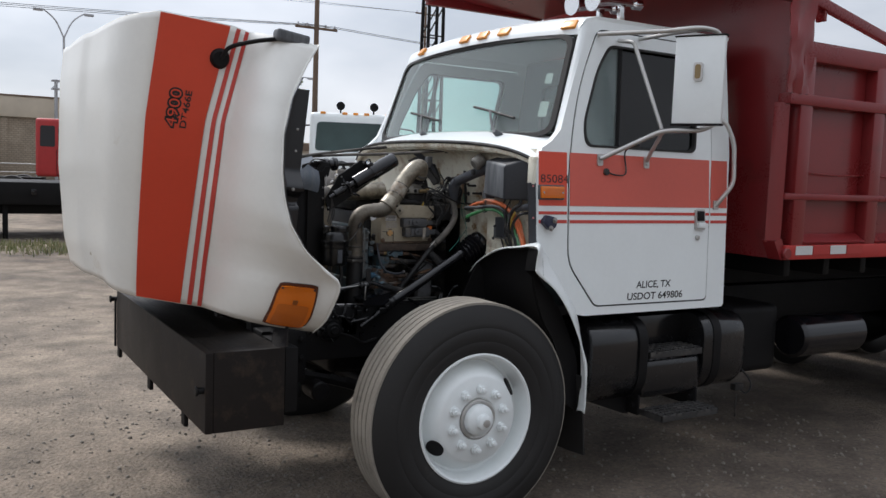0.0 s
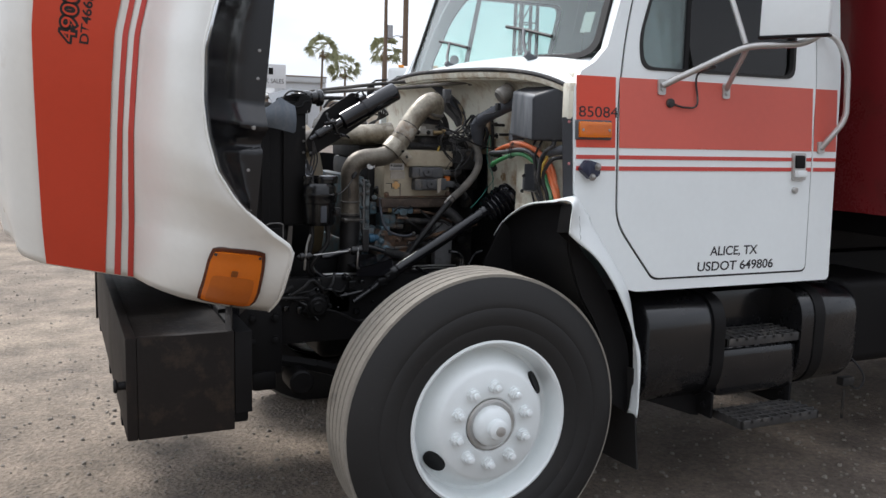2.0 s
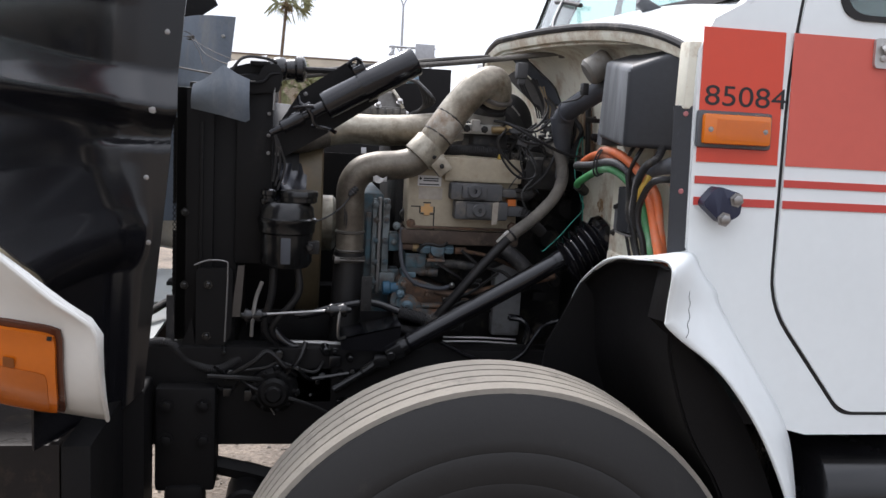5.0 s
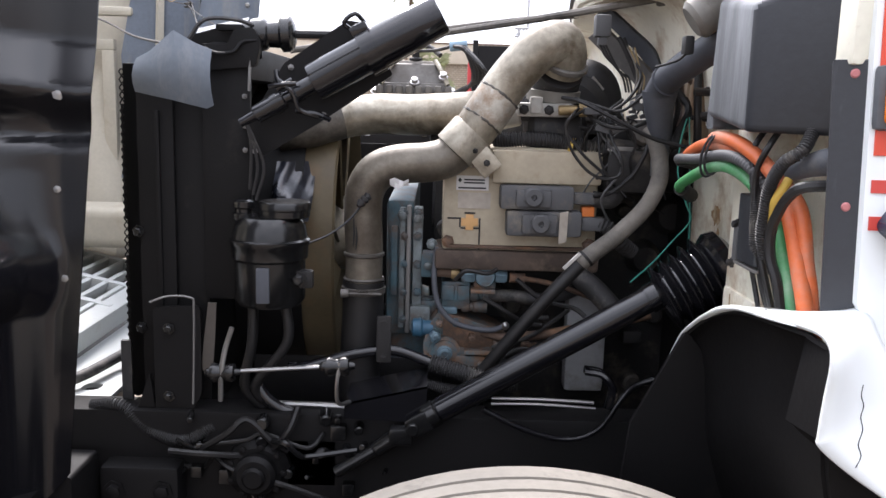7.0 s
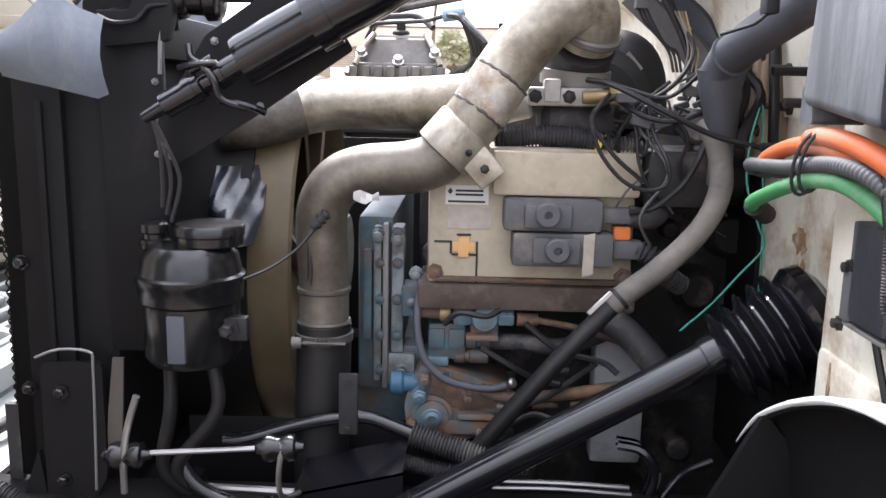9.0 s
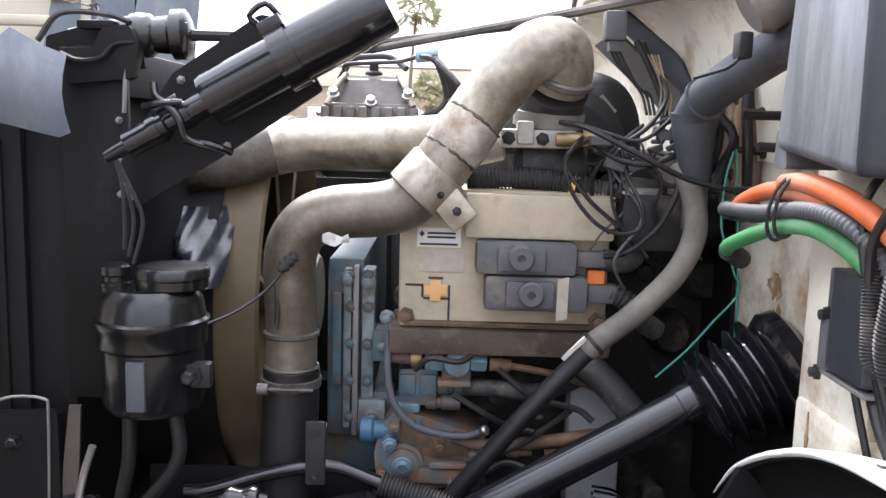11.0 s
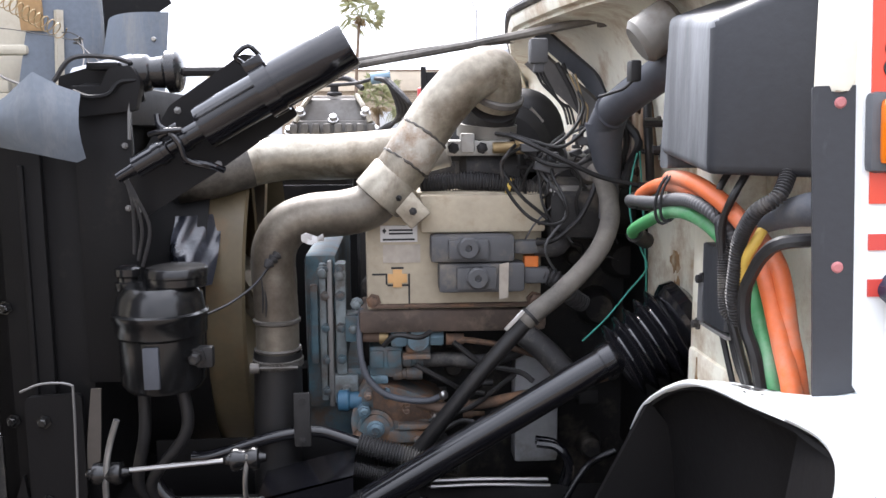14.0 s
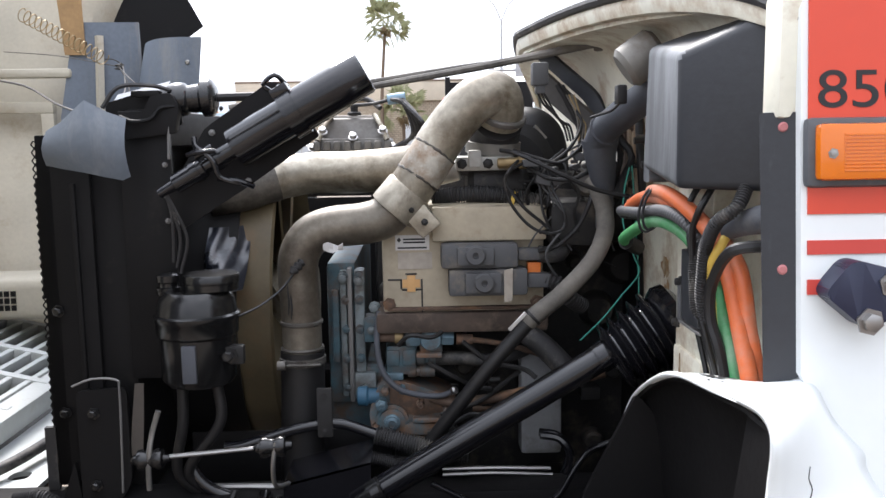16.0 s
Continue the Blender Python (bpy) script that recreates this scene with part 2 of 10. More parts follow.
WORNEDGE = mat("worn_pale_blue_casting", (0.20, 0.235, 0.245), 0.5, 0.2, var=0.5, scale=16, bump=0.4, dirt=(0.09, 0.075, 0.062), dirt_amt=0.55, dirt_scale=18)
GRILLEPAINT = mat("dusty_white_grille_paint", (0.50, 0.52, 0.51), 0.5, var=0.15, scale=3, bump=0.05, dirt=(0.34, 0.31, 0.26), dirt_amt=0.25)
BLUE = mat("worn_blue_engine_paint", (0.068, 0.128, 0.157), 0.5, 0.1, var=0.5, scale=14, bump=0.35, dirt=(0.10, 0.065, 0.045), dirt_amt=0.6, dirt_scale=16)
DARKIRON = mat("oily_dark_iron", (0.024, 0.023, 0.023), 0.5, 0.1, var=0.4, scale=12, bump=0.4, dirt=(0.12, 0.10, 0.08), dirt_amt=0.36, spec=0.3)
BEIGE = mat("dusty_beige_plastic", (0.41, 0.355, 0.265), 0.7, var=0.22, scale=12, bump=0.2, dirt=(0.27, 0.21, 0.14), dirt_amt=0.38, dirt_scale=14)
CONNGREY = mat("dark_grey_connector_plastic", (0.075, 0.076, 0.08), 0.6, var=0.25, bump=0.15, dirt=(0.2, 0.17, 0.13), dirt_amt=0.3)
TAN = mat("tan_fan_plastic", (0.135, 0.105, 0.060), 0.5, var=0.3, scale=8, bump=0.2, dirt=(0.16, 0.10, 0.05), dirt_amt=0.35)
HORANGE = mat("orange_hose", (0.62, 0.135, 0.038), 0.5, var=0.25, scale=7, bump=0.15, dirt=(0.46, 0.24, 0.17), dirt_amt=0.42, dirt_scale=6)
HGREEN = mat("green_hose", (0.06, 0.28, 0.10), 0.5, var=0.25, scale=7, bump=0.15, dirt=(0.24, 0.34, 0.25), dirt_amt=0.42, dirt_scale=6)
HYELLOW = mat("yellow_hose", (0.66, 0.44, 0.08), 0.5, var=0.15, bump=0.1)
TEAL = mat("teal_wire", (0.03, 0.22, 0.17), 0.5, var=0.1)
AMBER = mat("amber_lens", (0.70, 0.165, 0.008), 0.09, var=0.1, bump=0.05, coat=0.5, rvar=0.05)
AMBER2 = mat("amber_reflector", (0.85, 0.33, 0.05), 0.3, var=0.1, bump=0.05)
ORANGETAG = mat("orange_label", (0.75, 0.20, 0.04), 0.5, var=0.1)
PLUSCOL = mat("tan_orange_mark", (0.62, 0.36, 0.15), 0.6, var=0.15)
PAPER = mat("paper_label", (0.62, 0.61, 0.60), 0.6, var=0.15, bump=0.05)
LABELGREY = mat("clear_worn_label", (0.38, 0.34, 0.29), 0.35, var=0.3, scale=30)
INK = mat("black_lettering", (0.015, 0.015, 0.017), 0.5, var=0.1, bump=0.0)
DUMPRED = mat("maroon_red_paint", (0.215, 0.018, 0.020), 0.26, var=0.2, scale=2.2, bump=0.12, dirt=(0.14, 0.018, 0.016), dirt_amt=0.3, dirt_scale=2.5, coat=0.22)
DUMPRED2 = mat("bright_red_paint", (0.42, 0.03, 0.025), 0.4, var=0.1)
SLATE = mat("dusty_slate_rubber", (0.115, 0.135, 0.16), 0.5, var=0.3, scale=6, bump=0.15, dirt=(0.22, 0.23, 0.24), dirt_amt=0.35, streak=True)
PRIMER = mat("blue_grey_dusty_panel", (0.145, 0.172, 0.212), 0.42, var=0.35, scale=5, bump=0.15, dirt=(0.27, 0.255, 0.225), dirt_amt=0.34, dirt_scale=6, streak=True)
WINDSHIELD = glass("tinted_windshield", (0.72, 0.93, 0.88), 0.20)
VENTGLASS = glass("hazed_vent_glass", (0.55, 0.66, 0.66), 0.16)
REARGLASS = glass("clear_rear_glass", (0.86, 0.97, 0.95), 0.05)
SIDEGLASS = glass("smoked_side_glass", (0.20, 0.22, 0.22))
CABDARK = mat("dark_cab_vinyl", (0.03, 0.03, 0.033), 0.7, var=0.2)
CABGREY = mat("grey_cab_trim", (0.30, 0.32, 0.33), 0.75, var=0.2)
MIRROR = mat("mirror_glass", (0.85, 0.86, 0.87), 0.03, 1.0, var=0.02, bump=0, rvar=0.01)
BRASS = mat("brass_fitting", (0.30, 0.22, 0.115), 0.45, 0.7, var=0.25, bump=0.15)


# ---- shape helpers ----
def finish(name, bm, material, parent=None, label="", sharp=38):
    bmesh.ops.recalc_face_normals(bm, faces=bm.faces)
    me = bpy.data.meshes.new(name)
    bm.to_mesh(me)
    bm.free()
    for m in material if isinstance(material, (list, tuple)) else [material]:
        me.materials.append(m)
    for p in me.polygons:
        p.use_smooth = True
    me.set_sharp_from_angle(angle=radians(sharp))
    ob = new(name, me)
    ob.parent = parent
    if label:
        ob["label"] = label
    return ob


# parts whose separate pieces become meshes of their own
APART = {"bolt", "cover_bolt", "plate_bolt", "connector_bolt", "rivet", "screw", "lug_nut", "hand_hole", "cable_tie", "hose_fitting", "bed_rail", "bed_post", "side_channel", "firewall_channel", "firewall_stud", "rust_patch_plate", "block_boss", "fitting", "connector", "crossbeam", "stud", "joint", "brake_line", "front_cover", "cover_flange", "step_bracket", "rod_end", "air_horn", "hose_clamp", "arm", "weld_bead", "rust_patch", "oil_smear", "rear_axle", "corner_lug", "edge_channel", "cover_stud", "tow_plate"}


def islands(bm):
    """The connected pieces of a mesh, each as a mesh of its own."""
    bm.verts.ensure_lookup_table()
    left, out = set(range(len(bm.verts))), []
    while left:
        stack, seen = [bm.verts[left.pop()]], set()
        while stack:
            v = stack.pop()
            if v.index in seen:
                continue
            seen.add(v.index)
            stack.extend(e.other_vert(v) for e in v.link_edges if e.other_vert(v).index not in seen)
        left -= seen
        piece, made = bmesh.new(), {}
        for f in {f for i in seen for f in bm.verts[i].link_faces}:
            for v in f.verts:
                if v.index not in made:
                    made[v.index] = piece.verts.new(v.co)
            piece.faces.new([made[v.index] for v in f.verts])
        out.append(piece)
    bm.free()
    return out


def part(name, bm, material, parent, label="", sharp=38):
    if name in APART:
        bm.verts.index_update()
        return [finish(name, b, material, parent, label, sharp) for b in islands(bm)][0]
    return finish(name, bm, material, parent, label, sharp)


def thing(name, label, category, loc=(0, 0, 0), group="", kind=""):
    ob = new(name)
    ob.location = loc
    ob.empty_display_size = 0.1
    return tagged(ob, label, category, group, kind)


def bev(bm, geom, w, seg=2):
    edges = [e for e in geom if isinstance(e, bmesh.types.BMEdge)]
    bmesh.ops.bevel(bm, geom=edges, offset=w, segments=seg, profile=0.6, affect="EDGES", clamp_overlap=True)


def box(bm, x0, x1, y0, y1, z0, z1, w=0.0, seg=2, m=None):
    """A box between corners, bevelled by w, in the frame m."""
    sub = bmesh.new()
    g = bmesh.ops.create_cube(sub, size=1.0)
    bmesh.ops.scale(sub, vec=(abs(x1 - x0), abs(y1 - y0), abs(z1 - z0)), verts=g["verts"])
    bmesh.ops.translate(sub, vec=((x0 + x1) / 2, (y0 + y1) / 2, (z0 + z1) / 2), verts=g["verts"])
    if w:
        bev(sub, list(sub.edges), w, seg)
    merge(bm, sub, m)


def merge(bm, sub, m=None):
    me = bpy.data.meshes.new("scratch")
    if m is not None:
        bmesh.ops.transform(sub, matrix=m, verts=sub.verts)
    sub.to_mesh(me)
    sub.free()
    bm.from_mesh(me)
    bpy.data.meshes.remove(me)


def spin(bm, profile, a, b, n=32, closed=False, caps=True):
    """Turn the profile of (radius, distance along the axis a->b) round the axis."""
    a, b = Vector(a), Vector(b)
    d = (b - a).normalized()
    u = d.orthogonal().normalized()
    v = d.cross(u)
    rings = []
    for r, h in profile:
        rings.append([bm.verts.new(a + d * h + (u * math.cos(2 * math.pi * k / n) + v * math.sin(2 * math.pi * k / n)) * max(r, 1e-4)) for k in range(n)])
    pairs = list(zip(rings, rings[1:])) + ([(rings[-1], rings[0])] if closed else [])
    for p, q in pairs:
        for k in range(n):
            bm.faces.new((p[k], p[(k + 1) % n], q[(k + 1) % n], q[k]))
    if caps and not closed:
        bm.faces.new(rings[0][::-1])
        bm.faces.new(rings[-1])


def cyl(bm, a, b, r, r2=None, n=20, w=0.0):
    h = (Vector(b) - Vector(a)).length
    r2 = r if r2 is None else r2
    if w:
        spin(bm, [(r - w, 0), (r, w), (r2, h - w), (r2 - w, h)], a, b, n)
    else:
        spin(bm, [(r, 0), (r2, h)], a, b, n)


def smooth_path(pts, res=6):
    pts = [Vector(p) for p in pts]
    if len(pts) < 3:
        return pts
    q = [pts[0] * 2 - pts[1]] + pts + [pts[-1] * 2 - pts[-2]]
    out = []
    for i in range(1, len(q) - 2):
        p0, p1, p2, p3 = q[i - 1], q[i], q[i + 1], q[i + 2]
        for k in range(res):
            t = k / res
            out.append(0.5 * ((2 * p1) + (p2 - p0) * t + (2 * p0 - 5 * p1 + 4 * p2 - p3) * t * t + (3 * p1 - p0 - 3 * p2 + p3) * t ** 3))
    return out + [pts[-1]]


def tube(bm, pts, r, n=12, res=6, ribs=0, rib=0.12, caps=True):
    """A pipe along a smoothed path; r is a radius or a function of the way along it; ribs: number of corrugations."""
    path = smooth_path(pts, res)
    if ribs:
        lens = [0.0]
        for a, b in zip(path, path[1:]):
            lens.append(lens[-1] + (b - a).length)
        dense = []
        for k in range(ribs * 4 + 1):
            s = lens[-1] * k / (ribs * 4)
            i = min(max(j for j in range(len(lens)) if lens[j] <= s + 1e-9), len(path) - 2)
            f = (s - lens[i]) / max(1e-9, lens[i + 1] - lens[i])
            dense.append(path[i].lerp(path[i + 1], min(1, f)))
        path = dense
    u, rings, total = None, [], max(1, len(path) - 1)
    for i, p in enumerate(path):
        d = (path[min(i + 1, total)] - path[max(i - 1, 0)]).normalized()
        u = d.orthogonal().normalized() if u is None else (u - d * u.dot(d)).normalized()
        v = d.cross(u)
        rr = r(i / total) if callable(r) else r
        if ribs:
            rr *= 1 + rib * (1 if i % 4 in (1, 2) else -1)
        rings.append([bm.verts.new(p + (u * math.cos(2 * math.pi * k / n) + v * math.sin(2 * math.pi * k / n)) * rr) for k in range(n)])
    for p, q in zip(rings, rings[1:]):
        for k in range(n):
            bm.faces.new((p[k], p[(k + 1) % n], q[(k + 1) % n], q[k]))
    if caps:
        bm.faces.new(rings[0][::-1])
        bm.faces.new(rings[-1])


def bent(bm, pts, r, rad=0.04, n=10):
    """A tube along straight runs with rounded bends."""
    pts = [Vector(p) for p in pts]
    out = [pts[0]]
    for a, p, b in zip(pts, pts[1:], pts[2:]):
        k = min(rad, (a - p).length * 0.45, (b - p).length * 0.45)
        s, e = p + (a - p).normalized() * k, p + (b - p).normalized() * k
        out += [s * (1 - t) ** 2 + p * 2 * t * (1 - t) + e * t * t for t in (0, 0.2, 0.4, 0.6, 0.8, 1)]
    out.append(pts[-1])
    tube(bm, out, r, n, 1)


def rounded(poly, r, n=5):
    """A polygon with its corners rounded; r is one radius or one for each corner."""
    out, k = [], len(poly)
    for i in range(k):
        p, a, b = Vector(poly[i]), Vector(poly[i - 1]), Vector(poly[(i + 1) % k])
        rr = r[i] if isinstance(r, (list, tuple)) else r
        rr = min(rr, (a - p).length * 0.48, (b - p).length * 0.48)
        s, e = p + (a - p).normalized() * rr, p + (b - p).normalized() * rr
        for j in range(n + 1):
            t = j / n
            out.append(s * (1 - t) ** 2 + p * 2 * t * (1 - t) + e * t * t)
    return out


def sheet(bm, outline, holes, front, back):
    """A sheet with holes: 2D loops laid into space by front(u, v), and by back(u, v) on its other side."""
    loops = [outline] + list(holes)
    rims = []
    for place in (front, back):
        edges, rim = [], []
        for lp in loops:
            vs = [bm.verts.new(place(p[0], p[1])) for p in lp]
            rim.append(vs)
            edges += [bm.edges.new((vs[i], vs[(i + 1) % len(vs)])) for i in range(len(vs))]
        bmesh.ops.triangle_fill(bm, use_beauty=True, use_dissolve=False, edges=edges)
        rims.append(rim)
    for f, b in zip(*rims):
        for i in range(len(f)):
            j = (i + 1) % len(f)
            bm.faces.new((f[i], f[j], b[j], b[i]))


def grid(bm, rows):
    vs = [[bm.verts.new(p) for p in row] for row in rows]
    for a, b in zip(vs, vs[1:]):
        for i in range(len(a) - 1):
            bm.faces.new((a[i], a[i + 1], b[i + 1], b[i]))
    return vs


def slab(bm, rows, thick):
    """A curved sheet from a grid of points, with thickness away from its normal."""
    sub = bmesh.new()
    grid(sub, rows)
    bmesh.ops.recalc_face_normals(sub, faces=sub.faces)
    bmesh.ops.solidify(sub, geom=list(sub.faces), thickness=thick)
    merge(bm, sub)


def lerp_table(table, z):
    """Values from rows (key, value, value...) by linear interpolation of the key."""
    if z <= table[0][0]:
        return table[0][1:]
    for a, b in zip(table, table[1:]):
        if z <= b[0]:
            f = (z - a[0]) / (b[0] - a[0])
            return tuple(p + (q - p) * f for p, q in zip(a[1:], b[1:]))
    return table[-1][1:]


def bolt(bm, p, d, r=0.009, h=0.008):
    p, d = Vector(p), Vector(d).normalized()
    spin(bm, [(r * 1.5, 0), (r * 1.5, h * 0.3), (r, h * 0.3), (r, h), (r * 0.7, h * 1.15)], p, p + d, 6)


def text(name, body, size, place, material, parent, width=None, label="", heavy=0.0, slant=0.0):
    """Raised lettering as a mesh, laid by the matrix place; width: its overall length."""
    cu = bpy.data.curves.new(name, "FONT")
    cu.body, cu.size, cu.extrude, cu.offset, cu.shear = body, size, 0.0003, heavy, slant
    cu.align_x = "LEFT"
    tmp = bpy.data.objects.new("scratch", cu)
    scene.collection.objects.link(tmp)
    bpy.context.view_layer.update()
    me = bpy.data.meshes.new_from_object(tmp.evaluated_get(bpy.context.evaluated_depsgraph_get()))
    bpy.data.objects.remove(tmp)
    xs = [v.co.x for v in me.vertices]
    k = width / (max(xs) - min(xs)) if width else 1
    me.transform(Matrix.Diagonal((k, 1, 1, 1)) @ Matrix.Translation((-min(xs), 0, 0)))
    me.transform(place)
    me.name = name
    me.materials.clear()
    me.materials.append(material)
    ob = new(name, me)
    ob.parent = parent
    if label:
        ob["label"] = label
    return ob



# ---- the dump truck: cab ----
truck = thing("dump_truck", "white and orange-red dump truck, hood tilted open, maroon bed", "truck")


def side_y(z):
    """The cab's side leans in a little, more so above the belt line."""
    return -1.165 + 0.075 * z if z < 1.78 else -1.0315 + (z - 1.78) * 0.16


def on_side(off=0.0):
    return lambda x, z: Vector((x, side_y(z) + off, z))


def refine(loop, step=0.06):
    """More points along the straight runs of a loop, so that it can follow the curved side."""
    out = []
    for i, p in enumerate(loop):
        p, q = Vector(p[:2]), Vector(loop[(i + 1) % len(loop)][:2])
        k = max(1, int((q - p).length / step))
        out += [p.lerp(q, j / k) for j in range(k)]
    return out


DOOR = rounded([(0.80, 2.385), (0.665, 2.11), (0.572, 1.76), (0.564, 1.20), (0.737, 0.978), (1.548, 0.975), (1.572, 1.46), (1.60, 2.0), (1.635, 2.385)], [0.05, 0.2, 0.2, 0.07, 0.03, 0.03, 0.1, 0.1, 0.05])
WINDOW = rounded([(0.868, 2.318), (0.775, 2.19), (0.662, 1.90), (0.668, 1.782), (1.462, 1.782), (1.53, 2.318)], [0.04, 0.1, 0.1, 0.05, 0.05, 0.06])
GAP = rounded([(0.796, 2.393), (0.657, 2.11), (0.564, 1.76), (0.556, 1.196), (0.733, 0.969), (1.556, 0.966), (1.58, 1.46), (1.608, 2.0), (1.643, 2.393)], [0.05, 0.2, 0.2, 0.07, 0.03, 0.03, 0.1, 0.1, 0.05])
# outer skin round the door opening
SKIN = [(0.37, 1.70), (0.372, 1.31), (0.43, 1.19), (0.52, 1.06), (0.61, 0.94), (0.66, 0.928), (1.68, 0.926), (1.695, 0.94), (1.717, 1.383), (1.737, 1.736), (1.77, 2.40), (1.76, 2.46), (0.80, 2.455), (0.742, 2.42), (0.62, 2.12), (0.52, 1.86), (0.46, 1.80), (0.40, 1.765)]

for s in (1, -1):
    flip = Matrix.Diagonal((1, s, 1, 1))
    bm = bmesh.new()
    sheet(bm, refine(SKIN), [refine(GAP)], on_side(), on_side(0.035))
    bmesh.ops.transform(bm, matrix=flip, verts=bm.verts)
    skin = part("cab_side", bm, WHITE, truck, "glossy white cab side panel")
    bm = bmesh.new()
    sheet(bm, refine(DOOR), [refine(WINDOW)], on_side(-0.004), on_side(0.045))
    bmesh.ops.transform(bm, matrix=flip, verts=bm.verts)
    door = part("door", bm, WHITE, truck, "white cab door with orange-red band and black lettering")
    bm = bmesh.new()
    sheet(bm, refine(WINDOW), [refine([Vector((0, 2.05)) * 0 + Vector((1.10 + (p.x - 1.10) * 0.965, 2.05 + (p.y - 2.05) * 0.955)) for p in WINDOW])], on_side(-0.008), on_side(0.03))
    bmesh.ops.transform(bm, matrix=flip, verts=bm.verts)
    part("window_seal", bm, RUBBER, door)
    bm = bmesh.new()
    MAINPANE = rounded([(0.957, 2.318), (0.890, 1.782), (1.462, 1.782), (1.53, 2.318)], [0.01, 0.01, 0.05, 0.06])
    sheet(bm, refine(MAINPANE), [], on_side(0.012), on_side(0.017))
    bmesh.ops.transform(bm, matrix=flip, verts=bm.verts)
    pane = part("side_window", bm, SIDEGLASS if s == 1 else REARGLASS, door, "dark tinted side window" if s == 1 else "clear far side window")
    pane.visible_shadow = False
    bm = bmesh.new()
    sheet(bm, refine(rounded([(0.868, 2.318), (0.775, 2.19), (0.662, 1.90), (0.668, 1.782), (0.886, 1.782), (0.953, 2.318)], [0.04, 0.1, 0.1, 0.05, 0.01, 0.01])), [], on_side(0.008), on_side(0.013))
    bmesh.ops.transform(bm, matrix=flip, verts=bm.verts)
    pane = part("vent_window", bm, VENTGLASS if s == 1 else REARGLASS, door, "paler triangular vent window")
    pane.visible_shadow = False
    bm = bmesh.new()
    sheet(bm, [(0.945, 2.32), (0.965, 2.32), (0.898, 1.78), (0.878, 1.78)], [], on_side(0.0), on_side(0.025))
    bmesh.ops.transform(bm, matrix=flip, verts=bm.verts)
    part("window_divider", bm, BLACK, door)
    if s == -1:
        continue
    # black strip set in the gap round the door to stand for its shade
    bm = bmesh.new()
    sheet(bm, refine(GAP), [refine(DOOR)], on_side(0.0025), on_side(0.03))
    part("door_gap_strip", bm, RUBBER, truck, "black strip that darkens the gap round the door")
    # gap behind the door edge
    bm = bmesh.new()
    sheet(bm, refine(GAP), [refine(WINDOW)], on_side(0.047), on_side(0.05))
    part("door_jamb", bm, RUBBER, truck)

    # colour band and pinstripes, split at the door gap
    def band(x0, x1, z0, z1, material, holder, label=""):
        b = bmesh.new()
        k = 8
        pts = [(x0 + (x1 - x0) * i / k, z0) for i in range(k + 1)] + [(x1, z0 + (z1 - z0) * i / k) for i in range(1, k)] + [(x1 + (x0 - x1) * i / k, z1) for i in range(k + 1)] + [(x0, z1 + (z0 - z1) * i / k) for i in range(1, k)]
        o = -0.0062 if holder is door else -0.0022
        sheet(b, pts, [], on_side(o), on_side(o + 0.002))
        part("colour_band" if z1 - z0 > 0.1 else "pinstripe", b, material, holder, label)

    for z0, z1, m in ((1.483, 1.748, FADED), (1.440, 1.455, PIN), (1.397, 1.413, PIN)):
        band(0.378, 0.553, z0, z1, ORANGE if m is FADED else m, skin)
        band(0.569 if z0 < 1.5 else 0.573, 1.569 if z0 < 1.5 else 1.574, z0, z1, m, door)
        band(1.586, 1.718 if z0 < 1.5 else 1.722, z0, z1, m, skin)
    # lettering
    def side_place(x, z, off):
        a = math.atan(0.075)
        return Matrix.Translation((x, side_y(z) + off, z)) @ Matrix.Rotation(math.pi / 2 - a, 4, "X")

    text("lettering", "ALICE, TX", 0.052, side_place(1.02, 1.056, -0.0046), INK, door, 0.256, "black lettering reading ALICE, TX", 0.0008, 0.1)
    text("lettering", "USDOT 649806", 0.052, side_place(0.957, 0.995, -0.0046), INK, door, 0.406, "black lettering reading USDOT 649806", 0.0008, 0.1)
    text("lettering", "85084", 0.057, side_place(0.388, 1.596, -0.0027), INK, skin, 0.175, "black unit number 85084")
    # marker lamp on the cowl side
    bm = bmesh.new()
    lamp_m = side_place(0.452, 1.548, 0.0) @ Matrix.Rotation(-math.pi / 2, 4, "X")
    box(bm, -0.08, 0.08, -0.012, 0.004, -0.037, 0.037, 0.008, 2, lamp_m)
    ml = part("marker_lamp", bm, PLASTIC, truck, "amber side marker lamp in a black frame")
    bm = bmesh.new()
    box(bm, -0.072, 0.072, -0.024, -0.008, -0.030, 0.030, 0.007, 2, lamp_m)
    lens = part("lens", bm, AMBER, ml, "ribbed amber lens")
    bm = bmesh.new()
    for i in range(11):
        box(bm, -0.046, 0.066, -0.0250, -0.02, -0.0205 + i * 0.0037, -0.0188 + i * 0.0037, 0.0, 1, lamp_m)
    part("lens_rib", bm, AMBER, ml)["kind"] = "stuff"
    bm = bmesh.new()
    for dx in (-0.058, 0.058):
        bolt(bm, lamp_m @ Vector((dx, -0.0245, -0.002)), (0, -1, 0), 0.0038, 0.002)
    part("screw", bm, STEEL, ml)
    # black diamond-shaped cover with two bolts
    bm = bmesh.new()
    sheet(bm, rounded([(0.383, 1.402), (0.414, 1.438), (0.468, 1.424), (0.466, 1.382), (0.43, 1.362)], 0.012), [], on_side(-0.03), on_side(0.0))
    bev(bm, list(bm.edges), 0.004, 1)
    cover = part("hood_latch_cover", bm, NAVY, truck, "black plastic hood latch block")
    bm = bmesh.new()
    for x, z in ((0.455, 1.412), (0.431, 1.373)):
        bolt(bm, (x, side_y(z) - 0.03, z), (0, -1, 0), 0.010, 0.009)
